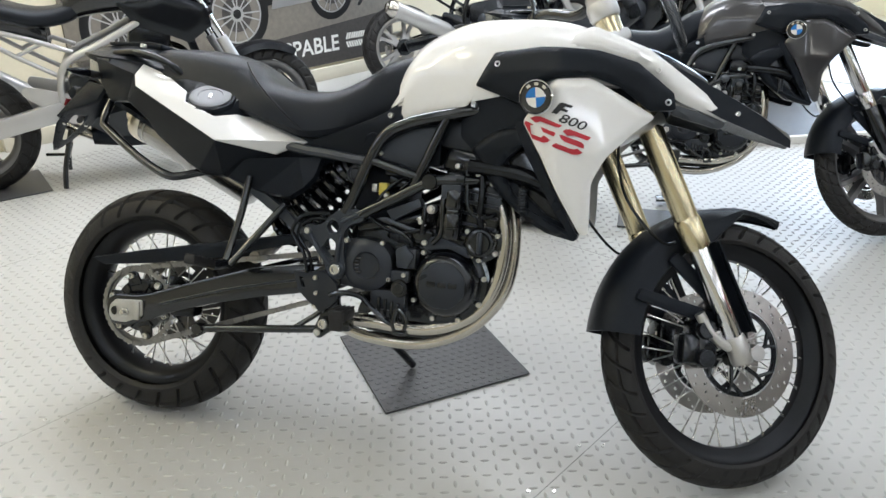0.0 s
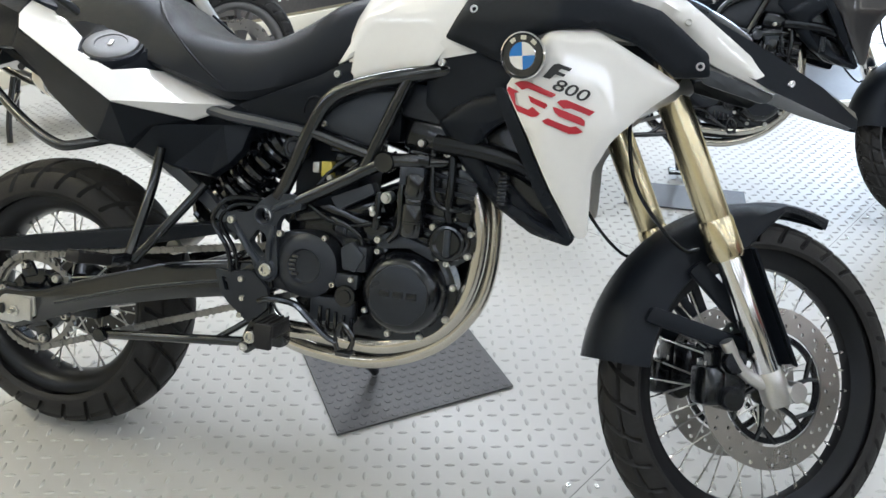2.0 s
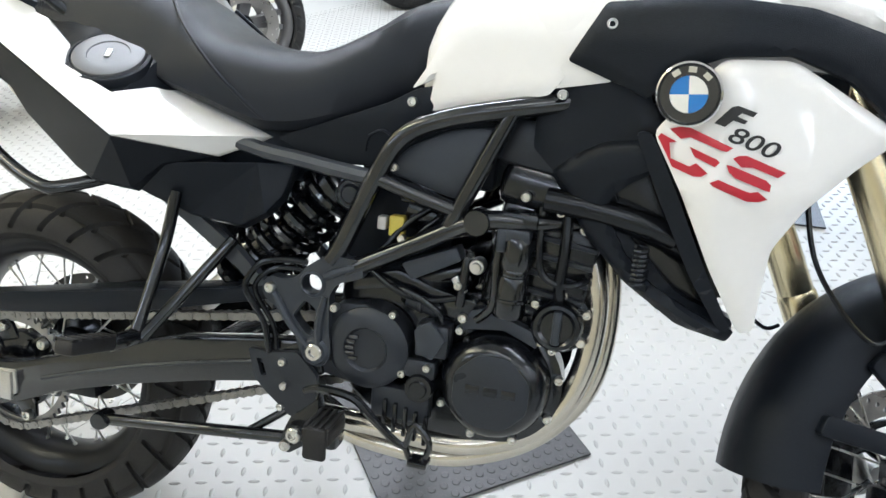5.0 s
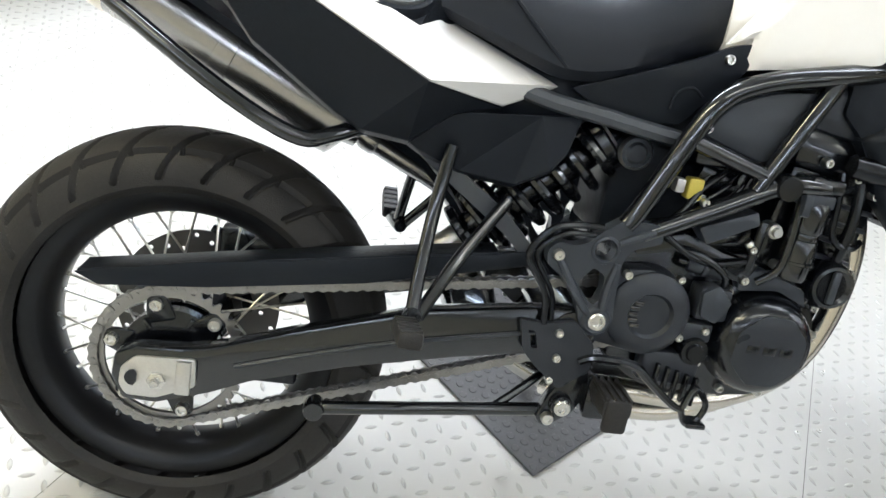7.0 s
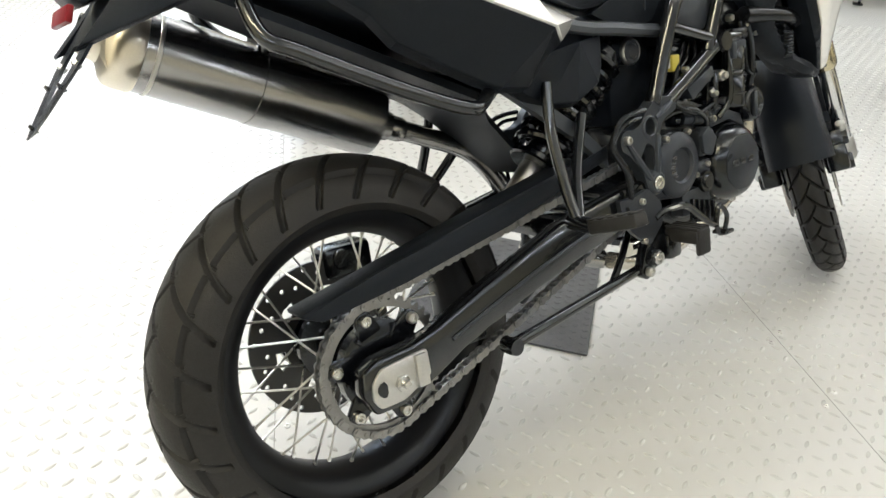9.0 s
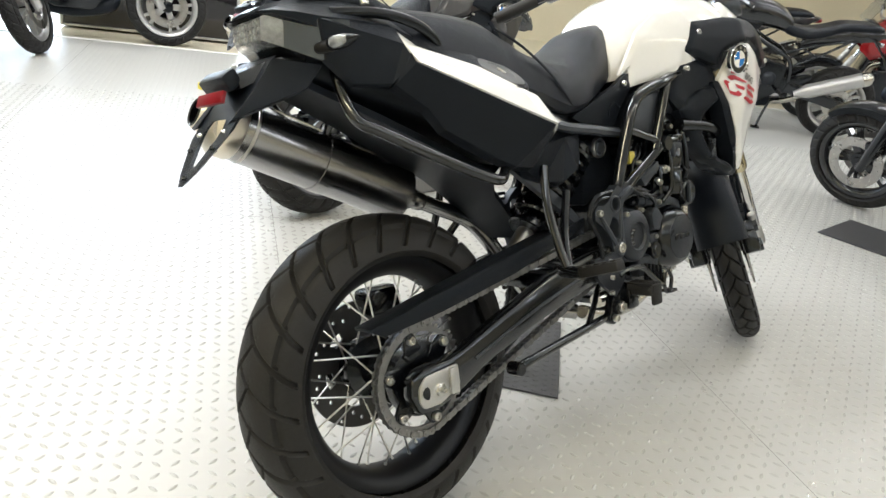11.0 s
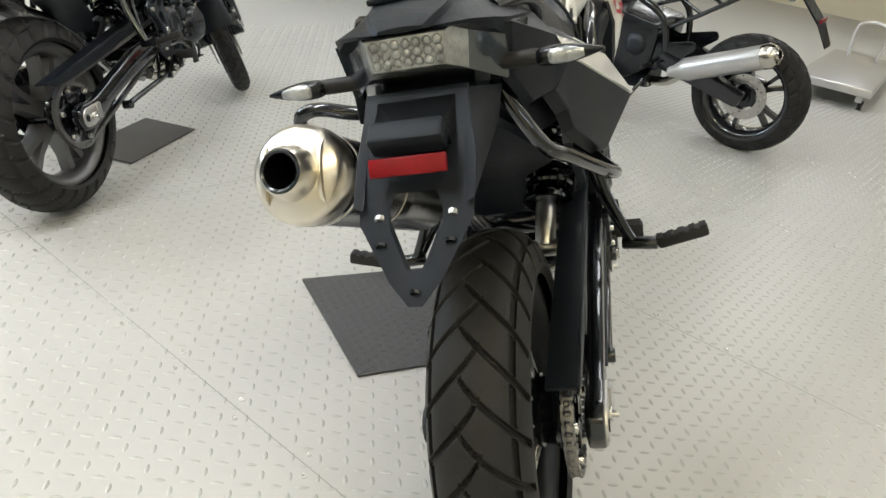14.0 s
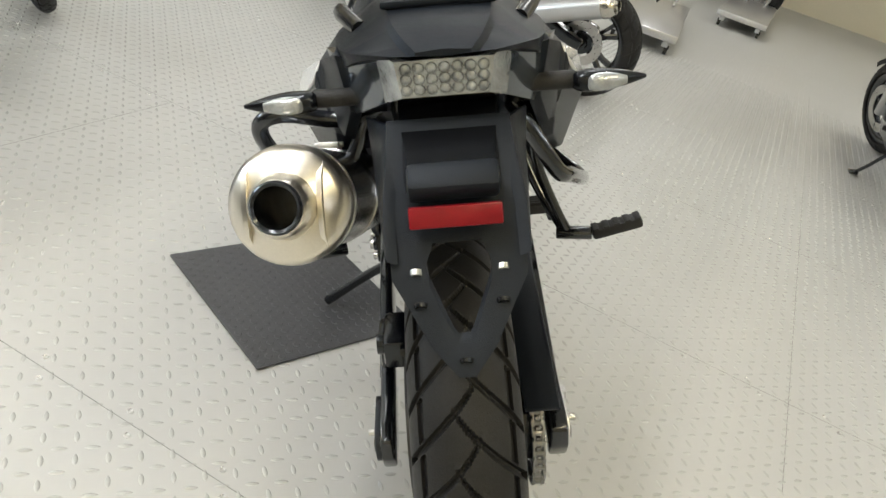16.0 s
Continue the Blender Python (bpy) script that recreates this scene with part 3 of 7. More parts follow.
def gs_bike(root, paint, steer, wire=True, fork=GOLD, rimmat=None, fine=True, decal=True, lower=CHROME):
    both = (-1, 1)
    S = steering(steer)
    P = lambda name, bm, mat, label="", parent=root, m=None, sharp=38: part(name, bm, mat, parent, label, m, sharp)  # noqa: E731

    # -- rear wheel, final drive
    rw = wheel("rear_wheel", root, Matrix.Translation(AXR), 0.312, 0.077, 0.222, 0.054, 0.062, 0.075, 0.082, 26, wire, 36, rimmat, "black rear wheel hub", 1260 if fine else 288)
    brake_disc(rw, 0.085, 0.092, 0.132, 30, mat=DISC_SHADED, slots=6)
    P("rear_caliper", merged(box(0.075, 0.10, 0.45, 0.09, 0.05, 0.055, 0.01), box(0.10, 0.12, 0.425, 0.06, 0.03, 0.07, 0.008), rod((0.06, 0.07, 0.455), (0.06, 0.135, 0.455), 0.018), rod((0.03, 0.09, 0.462), (0.015, 0.09, 0.468), 0.007)), ENGINE, "black rear brake caliper")
    # sprocket with teeth
    teeth = 42
    ring = []
    for k in range(teeth * 4):
        a = 2 * math.pi * k / (teeth * 4)
        ring.append(((0.1075 if k % 4 in (1, 2) else 0.1) * math.cos(a), (0.1075 if k % 4 in (1, 2) else 0.1) * math.sin(a)))
    sp = bmesh.new()
    outer_f = [[sp.verts.new((x, y, z)) for x, z in ring] for y in (-0.111, -0.105)]
    inner_f = [[sp.verts.new((0.0905 / math.hypot(x, z) * x, y, 0.0905 / math.hypot(x, z) * z)) for x, z in ring] for y in (-0.111, -0.105)]
    n = len(ring)
    for i in range(n):
        j = (i + 1) % n
        for a, b in ((outer_f[0], outer_f[1]), (inner_f[1], inner_f[0]), (inner_f[0], outer_f[0]), (outer_f[1], inner_f[1])):
            sp.faces.new((a[i], a[j], b[j], b[i]))
    P("sprocket", sp, CHAINM, "toothed steel rear sprocket", rw)
    carrier = lathe([(0.0, -0.10), (0.03, -0.10), (0.034, -0.112), (0.05, -0.113), (0.071, -0.108), (0.071, -0.09), (0.06, -0.08), (0.055, -0.05), (0.0, -0.05)], 36)
    for k in range(6):
        a = 2 * math.pi * k / 6 + 0.80
        add(carrier, turned(plate(rounded([(0.055, -0.021), (0.08, -0.016), (0.094, -0.012), (0.094, 0.012), (0.08, 0.016), (0.055, 0.021)], 0.006), -0.1125, -0.1045, 0.002), Matrix.Rotation(-a, 4, "Y")))
        add(carrier, turned(box(0.052, -0.113, 0, 0.03, 0.006, 0.006, 0.001), Matrix.Rotation(-a - 0.35, 4, "Y")))
    P("sprocket_carrier", carrier, ENGINE, "black cast sprocket carrier", rw)
    for k in range(6):
        a = 2 * math.pi * k / 6 + 0.80
        P("bolt", bolt((0.083 * math.cos(a), -0.1125, 0.083 * math.sin(a)), 0.0095, -1, 0.009), ZINC, "", rw)
    # chain: links set along the run
    front_c, front_r, back_r = Vector((0.63, 0, 0.487)), 0.048, 0.1045
    run = []
    d = front_c - AXR
    tilt = math.atan2(d.z, d.x)
    gap = math.asin((back_r - front_r) / d.length)
    for k in range(25):
        a = tilt + math.pi / 2 + gap + (math.pi - 2 * gap) * k / 24
        run.append(AXR + Vector((back_r * math.cos(a), -0.108, back_r * math.sin(a))))
    for k in range(13):
        a = tilt - math.pi / 2 - gap + (math.pi + 2 * gap) * k / 12
        run.append(front_c + Vector((front_r * math.cos(a), -0.108, front_r * math.sin(a))))
    run.append(run[0])
    seglen = [0.0]
    for a, b in zip(run, run[1:]):
        seglen.append(seglen[-1] + (b - a).length)
    total = seglen[-1]
    count = 2 * round(total / 0.01588 / 2)
    at = lambda s: Vector([float(np.interp(s % total, seglen, [p[i] for p in run])) for i in range(3)])  # noqa: E731
    outline = [(-0.008 + 0.0072 * math.cos(a), 0.0072 * math.sin(a)) for a in np.linspace(math.pi / 2, 3 * math.pi / 2, 5)] + [(0.0, -0.0052)] + \
              [(0.008 + 0.0072 * math.cos(a), 0.0072 * math.sin(a)) for a in np.linspace(-math.pi / 2, math.pi / 2, 5)] + [(0.0, 0.0052)]
    outer = merged(plate(outline, -0.0095, -0.0072, 0), plate(outline, 0.0072, 0.0095, 0), rod((-0.008, -0.0105, 0), (-0.008, 0.0105, 0), 0.0032, seg=8), rod((0.008, -0.0105, 0), (0.008, 0.0105, 0), 0.0032, seg=8))
    inner = merged(plate(outline, -0.007, -0.0048, 0), plate(outline, 0.0048, 0.007, 0), rod((-0.008, -0.005, 0), (-0.008, 0.005, 0), 0.0052, seg=8), rod((0.008, -0.005, 0), (0.008, 0.005, 0), 0.0052, seg=8))
    chain = P("chain", rod((0.63, -0.125, 0.487), (0.63, -0.09, 0.487), 0.03), ENGINE, "steel drive chain with rollers")
    if fine:
        first = [P("link", outer, CHAINM, "", chain), P("link", inner, CHAINM, "", chain)]
        for k in range(count):
            p, q = at(k * total / count), at((k + 1) * total / count)
            a = math.atan2(q.z - p.z, q.x - p.x)
            m = Matrix.Translation((p + q) / 2) @ Matrix.Rotation(-a, 4, "Y")
            if k < 2:
                first[k].matrix_basis = m
            else:
                link_mesh("link", first[k % 2].data, chain, m)
    else:
        bm = bmesh.new()
        outer.free(), inner.free()
        for k in range(0, count):
            p, q = at(k * total / count), at((k + 1) * total / count)
            a = math.atan2(q.z - p.z, q.x - p.x)
            add(bm, plate(outline, -0.008 + 0.002 * (k % 2), 0.008 - 0.002 * (k % 2), 0), Matrix.Translation((p + q) / 2) @ Matrix.Rotation(-a, 4, "Y"))
        P("chain_run", bm, CHAINM, "", chain)

    # -- swingarm
    arm = [(-0.058, 0.352), (-0.03, 0.366), (0.03, 0.368), (0.075, 0.378), (0.172, 0.412), (0.347, 0.468), (0.50, 0.492), (0.585, 0.50), (0.60, 0.45), (0.54, 0.428), (0.40, 0.402), (0.255, 0.368), (0.125, 0.330), (0.07, 0.305), (0.0, 0.282), (-0.045, 0.284), (-0.062, 0.318)]
    P("swingarm", merged(plate(arm, -0.158, -0.127, 0.006, 2), plate([(x, z) for x, z in arm], 0.116, 0.139, 0.005, 2),
                         rod((0.56, -0.16, 0.462), (0.56, 0.14, 0.462), 0.035), box(0.42, 0, 0.445, 0.06, 0.27, 0.05, 0.012)), FRAMEM, "black box-section swingarm")
    for y in (-0.159, 0.141):
        P("swingarm_rib", tube([(0.10, y, 0.352), (0.30, y, 0.412), (0.53, y, 0.462)], 0.0035, 6), ENGINE2)
    for s, y in ((-1, -0.158), (1, 0.142)):
        adj = P("chain_adjuster", merged(plate(rounded([(-0.048, 0.335), (-0.03, 0.353), (0.05, 0.357), (0.052, 0.315), (0.0, 0.293), (-0.04, 0.294), (-0.05, 0.31)], 0.006), y - 0.004, y + 0.006, 0.002)), ALU if s < 0 else ENGINE2, "bare aluminium axle plate")
        P("adjuster_slot", merged(plate([(-0.03 + 0.012 * math.cos(a), 0.322 + 0.012 * math.sin(a)) for a in np.linspace(math.pi / 2, 3 * math.pi / 2, 7)] + [(-0.026, 0.316), (-0.026, 0.328)], y - 0.0065 if s < 0 else y + 0.0052, y - 0.0035 if s < 0 else y + 0.008, 0)), ENGINE, "", adj)
        P("adjuster_block", box(0.035, y + s * 0.006, 0.329, 0.02, 0.008, 0.05, 0.002), ALU, "", adj)
        P("axle_nut", merged(plate(circle(0.0, 0.321, 0.013, 6), y + s * 0.004 - 0.006, y + s * 0.004 + 0.006, 0.001), rod((0, y, 0.321), (0, y + s * 0.02, 0.321), 0.006)), ZINC, "", adj)
    # chain guard, lower guide
    guard = [(-0.122, 0.452), (-0.09, 0.437), (0.05, 0.452), (0.261, 0.487), (0.42, 0.528), (0.50, 0.548), (0.50, 0.572), (0.44, 0.556), (0.30, 0.532), (0.163, 0.507), (0.029, 0.486)]
    P("chain_guard", merged(plate(guard, -0.134, -0.128, 0.002), plate([(-0.118, 0.449), (0.163, 0.503), (0.44, 0.552), (0.44, 0.559), (0.163, 0.510), (-0.118, 0.456)], -0.132, -0.082, 0.002)), PLASTIC, "black plastic chain guard")
    P("chain_guide", merged(box(0.15, -0.112, 0.345, 0.07, 0.05, 0.05, 0.006), box(0.155, -0.14, 0.37, 0.05, 0.012, 0.05, 0.004)), PLASTIC2)
    P("bolt", bolt((0.165, -0.146, 0.372), 0.007), ZINC)

    # -- rear shock: spring coils, body
    a, b = Vector((0.590, -0.058, 0.742)), Vector((0.325, -0.05, 0.487))
    coil = []
    ax = (b - a).normalized()
    u = ax.orthogonal().normalized()
    v = ax.cross(u)
    for k in range(120):
        t = k / 119
        ang = t * 7.2 * 2 * math.pi
        coil.append(a.lerp(b, 0.11 + 0.60 * t) + 0.048 * (math.cos(ang) * u + math.sin(ang) * v))
    sh = P("shock_absorber", merged(rod(a, a.lerp(b, 0.7), 0.026), rod(a.lerp(b, 0.05), a.lerp(b, 0.11), 0.047), rod(a.lerp(b, 0.70), a.lerp(b, 0.74), 0.047)), ENGINE, "black rear shock absorber")
    P("spring", tube(coil, 0.0085, 8, 1), FRAMEM, "black coil spring", sh)
    P("shock_rod", merged(rod(a.lerp(b, 0.74), b, 0.021), rod(b + Vector((0, -0.03, 0)), b + Vector((0, 0.03, 0)), 0.017)), ALU, "bright aluminium shock end", sh)
    P("adjuster_ring", turned(lathe([(0.0, 0.016), (0.012, 0.016), (0.016, 0.012), (0.021, 0.012), (0.023, 0.008), (0.023, -0.02)], 24), Matrix.Translation((0.607, -0.10, 0.722)) @ MIRROR), ENGINE2, "dark preload wheel", sh)
    P("preload_rim", turned(lathe([(0.0205, 0.010), (0.022, 0.0135), (0.0245, 0.010), (0.0245, 0.004)], 24), Matrix.Translation((0.607, -0.10, 0.722)) @ MIRROR), ALU, "bare metal rim", sh)
    P("spring_collar", rod(a.lerp(b, 0.035), a.lerp(b, 0.095), 0.036, seg=24), ALU, "bare metal spring collar", sh)

    # -- frame tubes, each side
    for s in both:
        y = 0.155 * s
        fr = P("frame_side", tube([(0.60, y, 0.628), (0.615, y, 0.655), (0.655, y, 0.752), (0.69, y, 0.815), (0.745, y, 0.846), (0.845, y, 0.872), (1.02, y * 0.75, 0.91), (1.16, y * 0.3, 0.95)], 0.0145, 10), FRAMEM, "black tubular steel trellis frame")
        P("frame_brace", tube([(0.648, y, 0.760), (0.715, y, 0.742), (0.775, y, 0.726)], 0.0115, 10), FRAMEM, "", fr)
        P("frame_brace", tube([(0.842, y, 0.868), (0.808, y, 0.79), (0.770, y, 0.702)], 0.0125, 10), FRAMEM, "", fr)
        P("frame_brace", tube([(0.625, y, 0.617), (0.72, y, 0.668), (0.81, y, 0.715), (0.88, y * 0.97, 0.722), (0.96, y * 0.7, 0.728)], 0.0135, 10), FRAMEM, "", fr)
        P("frame_node", rod((0.81, y + s * 0.017, 0.715), (0.81, y - s * 0.02, 0.715), 0.019), FRAMEM, "", fr)
        P("frame_infill", plate(rounded([(0.668, 0.768), (0.778, 0.738), (0.803, 0.79), (0.828, 0.845), (0.76, 0.835), (0.70, 0.805)], 0.015), y + s * -0.012 - 0.003, y + s * -0.012 + 0.003, 0.002), PANELG, "slate plastic infill panel", fr)
        P("bolt", bolt((0.682, y - s * 0.008, 0.774), 0.006, s), ZINC, "", fr)
        # forged pivot bracket
        br = holed(rounded([(0.497, 0.582), (0.51, 0.596), (0.532, 0.592), (0.553, 0.60), (0.565, 0.616), (0.595, 0.638), (0.648, 0.637), (0.655, 0.612), (0.615, 0.598), (0.604, 0.578), (0.607, 0.52), (0.612, 0.49), (0.60, 0.466), (0.576, 0.466), (0.563, 0.484), (0.553, 0.512), (0.522, 0.548), (0.50, 0.562)], 0.008),
                   [circle(0.577, 0.592, 0.0145, 18), rounded([(0.566, 0.566), (0.584, 0.556), (0.587, 0.525), (0.579, 0.511), (0.569, 0.516), (0.548, 0.540)], 0.006)], y - 0.011, y + 0.011)
        bk = P("pivot_bracket", br, BRACKET, "slate grey forged Y-shaped frame bracket", root)
        P("hole_rim", turned(lathe([(0.0145, 0.0), (0.0165, 0.003), (0.020, 0.0015), (0.0215, -0.002)], 20), Matrix.Translation((0.577, y + s * 0.011, 0.592)) @ (MIRROR if s < 0 else I4)), BRACKET, "", bk)
        for a_, b_ in (((0.512, 0.578), (0.585, 0.484)), ((0.598, 0.575), (0.592, 0.49)), ((0.595, 0.605), (0.64, 0.626))):
            P("bracket_rib", tube([(a_[0], y + s * 0.010, a_[1]), ((a_[0] + b_[0]) / 2 - 0.004, y + s * 0.0125, (a_[1] + b_[1]) / 2), (b_[0], y + s * 0.010, b_[1])], [0.005, 0.007, 0.005], 8), BRACKET, "", bk)
        for px, pz, r in ((0.587, 0.489, 0.0135), (0.512, 0.578, 0.008), (0.615, 0.563, 0.0065)):
            P("bolt", bolt((px, y + s * 0.012, pz), r, s, 0.008), ZINC, "", bk)
        P("pivot_collar", turned(lathe([(0.0135, 0.004), (0.0175, 0.005), (0.021, 0.002), (0.0235, -0.006)], 24), Matrix.Translation((0.587, y + s * 0.011, 0.489)) @ (MIRROR if s < 0 else I4)), BRACKET, "", bk)
        hose = P("brake_line", tube([(0.567, y + s * 0.01, 0.623), (0.53, y + s * 0.012, 0.622), (0.495, y + s * 0.014, 0.612), (0.471, y + s * 0.014, 0.575), (0.488, y + s * 0.014, 0.545), (0.505, y + s * 0.014, 0.52), (0.514, y + s * 0.012, 0.475)], 0.0048, 8), PLASTIC2, "black rubber brake line")
        P("brake_line_clip", tube([(0.56, y + s * 0.006, 0.61), (0.515, y + s * 0.008, 0.606), (0.484, y + s * 0.008, 0.572), (0.516, y + s * 0.008, 0.52), (0.524, y + s * 0.008, 0.48)], 0.004, 8), PLASTIC2, "", hose)
        # heel plate and rod brackets
        heel = P("heel_plate", holed(rounded([(0.480, 0.478), (0.515, 0.476), (0.559, 0.484), (0.593, 0.452), (0.595, 0.414), (0.556, 0.378), (0.512, 0.412), (0.492, 0.432)], 0.006), [rounded([(0.494, 0.464), (0.504, 0.463), (0.512, 0.438), (0.503, 0.437)], 0.002)], y + s * 0.004, y + s * 0.014), ENGINE2, "dark plastic heel guard", root)
        for px, pz in ((0.538, 0.465), (0.542, 0.427), (0.538, 0.393)):
            P("bolt", bolt((px, y + s * 0.015, pz), 0.006, s), ZINC, "", heel)
        pb = P("footrest_bracket", merged(plate(rounded([(0.56, 0.39), (0.595, 0.425), (0.602, 0.37), (0.585, 0.338), (0.55, 0.312), (0.533, 0.325), (0.545, 0.36)], 0.008), y - 0.008, y + 0.012, 0.004), box(0.615, y + s * 0.005, 0.365, 0.04, 0.04, 0.05, 0.008), rod((0.565, y, 0.354), (0.565, y + s * 0.02, 0.354), 0.017)), ENGINE, "black footrest mount")
        P("bolt", bolt((0.565, y + s * 0.02, 0.354), 0.0125, s, 0.008), ZINC, "", pb)
        P("bolt", bolt((0.549, y + s * 0.014, 0.331), 0.009, s, 0.008), ZINC, "", pb)
        fp = P("footrest", merged(box(0.622, y + s * 0.045, 0.388, 0.044, 0.07, 0.026, 0.006), box(0.622, y + s * 0.078, 0.378, 0.036, 0.012, 0.05, 0.006)), RUBBER, "ridged rider footrest")
        for k in range(4):
            P("ridge", box(0.606 + 0.011 * k, y + s * 0.045, 0.402, 0.005, 0.068, 0.006, 0.001), RUBBER, "", fp)
        # passenger footrest hanger
        hang = P("passenger_footrest_hanger", merged(tube([(0.345, y, 0.70), (0.335, y + s * 0.012, 0.62), (0.325, y + s * 0.045, 0.53), (0.322, y + s * 0.068, 0.482)], 0.0095, 10), tube([(0.435, y * 0.9, 0.635), (0.375, y + s * 0.02, 0.55), (0.33, y + s * 0.062, 0.482)], 0.0095, 10),
                                               rod((0.327, y + s * 0.045, 0.484), (0.312, y + s * 0.11, 0.485), 0.013)), FRAMEM, "black passenger footrest hanger")
        tm = Matrix.Translation((0.309, y + s * 0.155, 0.498)) @ Matrix.Rotation(radians(13 * s), 4, "X")
        P("footrest_rubber", turned(box(0, 0, 0, 0.03, 0.095, 0.022, 0.006), tm), RUBBER, "black ribbed rubber passenger footrest", hang)
        for k in range(5):
            P("rib", turned(box(0, -0.04 + 0.02 * k, 0.011, 0.026, 0.012, 0.003, 0.001), tm), RUBBER, "", hang)
        # subframe bars
        P("subframe_bar", merged(tube([(0.655, y * 0.85, 0.752), (0.55, y * 0.85, 0.765), (0.40, y * 0.8, 0.79), (0.10, y * 0.65, 0.90)], 0.012, 8),), GREYBAR, "grey steel rear subframe bar")
        P("subframe_strut", loft([[(px + a, y * 0.8 + b, pz + c) for a, b, c in ((0, -0.008, 0.014), (0, 0.008, 0.014), (0, 0.008, -0.014), (0, -0.008, -0.014))] for px, pz in ((0.24, 0.735), (0.44, 0.60), (0.50, 0.545))]), GREYBAR, "grey flat subframe strut")
    P("bolt", bolt((0.584, -0.128, 0.758), 0.009), ZINC)
    P("swing_rod", merged(rod((0.215, -0.155, 0.30), (0.555, -0.15, 0.335), 0.010), rod((0.215, -0.17, 0.30), (0.215, -0.14, 0.30), 0.015), tube([(0.46, -0.15, 0.318), (0.52, -0.13, 0.36), (0.57, -0.11, 0.40)], 0.007)), FRAMEM, "black steel centre stand arm")

    # -- engine
    eng = P("engine", merged(plate(rounded([(0.60, 0.60), (0.62, 0.42), (0.70, 0.37), (0.86, 0.37), (0.92, 0.42), (0.925, 0.56), (0.90, 0.63), (0.80, 0.60), (0.70, 0.615)], 0.03), -0.115, 0.115, 0.02, 3)), ENGINE, "black twin-cylinder engine block")
    cyl = Matrix.Translation((0.90, 0, 0.66)) @ Matrix.Rotation(radians(8), 4, "Y")
    P("cylinder_block", merged(turned(box(0, 0, 0, 0.15, 0.24, 0.17, 0.012), cyl), turned(box(0, 0, 0.10, 0.17, 0.26, 0.06, 0.015), cyl)), ENGINE, "", eng)
    P("cylinder_head", turned(merged(box(0.0, 0, 0.16, 0.2, 0.27, 0.07, 0.015), box(0, 0, 0.20, 0.15, 0.22, 0.05, 0.02)), cyl), ENGINE2, "", eng)
    for s in both:
        flip = (MIRROR if s < 0 else I4)
        cc = P("clutch_cover", turned(lathe([(0.0, 0.056), (0.047, 0.056), (0.053, 0.058), (0.059, 0.0565), (0.066, 0.052), (0.073, 0.043), (0.079, 0.028), (0.082, 0.008), (0.085, 0.006), (0.097, 0.005), (0.098, -0.03)], 56), Matrix.Translation((0.855, s * 0.112, 0.475)) @ flip), ENGINE, "round black clutch cover", eng)
        P("cover_face", turned(plate(rounded(circle(0, 0, 0.059, 8, 0.39), 0.01), 0.045, 0.0585, 0.001), Matrix.Translation((0.855, s * 0.112, 0.475)) @ flip), ENGINE2, "", cc)
        for k in range(3):
            P("cover_bar", turned(box(-0.026 + 0.026 * k, 0.0588, 0.002, 0.02, 0.001, 0.013, 0.0004), Matrix.Translation((0.855, s * 0.112, 0.475)) @ flip), ENGINE, "", cc)
        for k in range(9):
            a = 2 * math.pi * k / 9 + 0.2
            P("bolt", bolt((0.855 + 0.0925 * math.cos(a), s * 0.117, 0.475 + 0.0925 * math.sin(a)), 0.0065, s, 0.01), ZINC, "", cc)
        up = P("water_pump_cover", turned(lathe([(0.0, 0.030), (0.022, 0.030), (0.027, 0.034), (0.032, 0.033), (0.036, 0.026), (0.038, 0.0), (0.046, -0.002), (0.046, -0.04)], 36), Matrix.Translation((0.934, s * 0.118, 0.58)) @ flip), ENGINE, "small round engine cover", eng)
        for k in range(6):
            a = 2 * math.pi * k / 6 - 0.6
            P("bolt", bolt((0.934 + 0.042 * math.cos(a), s * 0.121, 0.58 + 0.042 * math.sin(a)), 0.0065, s, 0.01), ZINC, "", up)
        sc = P("sprocket_cover", turned(merged(lathe([(0.0, 0.02), (0.03, 0.02), (0.034, 0.026), (0.052, 0.024), (0.062, 0.016), (0.066, -0.02)], 36), plate(rounded([(-0.09, -0.05), (0.01, -0.066), (0.01, 0.066), (-0.06, 0.06)], 0.02), -0.02, 0.012, 0.004)), Matrix.Translation((0.665, s * 0.14, 0.505)) @ flip), ENGINE2, "black finned sprocket cover", eng)
        for k in range(5):
            a = radians(140 + 20 * k)
            P("vent_slot", turned(box(0.026 * math.cos(a), 0.022, 0.026 * math.sin(a), 0.014, 0.006, 0.006, 0.001), Matrix.Translation((0.665, s * 0.14, 0.505)) @ flip), BLACKP, "", sc)
        for bx in ((0.76, 0.135, 0.53, 0.05, 0.04, 0.05), (0.745, 0.14, 0.485, 0.05, 0.03, 0.03), (0.72, 0.14, 0.425, 0.09, 0.03, 0.05)):
            P("crankcase_lug", box(bx[0], s * bx[1], bx[2], bx[3], bx[4], bx[5], 0.006), ENGINE2, "", eng)
        for k in range(5):
            P("crankcase_rib", box(0.70 + 0.016 * k, s * 0.158, 0.41 - 0.004 * k, 0.006, 0.01, 0.045, 0.001), ENGINE, "", eng)
        P("starter", merged(rod((0.70, s * 0.1, 0.60), (0.80, s * 0.1, 0.635), 0.03)), ENGINE, "", eng)
        P("cable_box", plate(rounded([(0.706, 0.640), (0.784, 0.674), (0.792, 0.656), (0.722, 0.618)], 0.003), s * 0.12, s * 0.155, 0.002), BRACKET, "", eng)
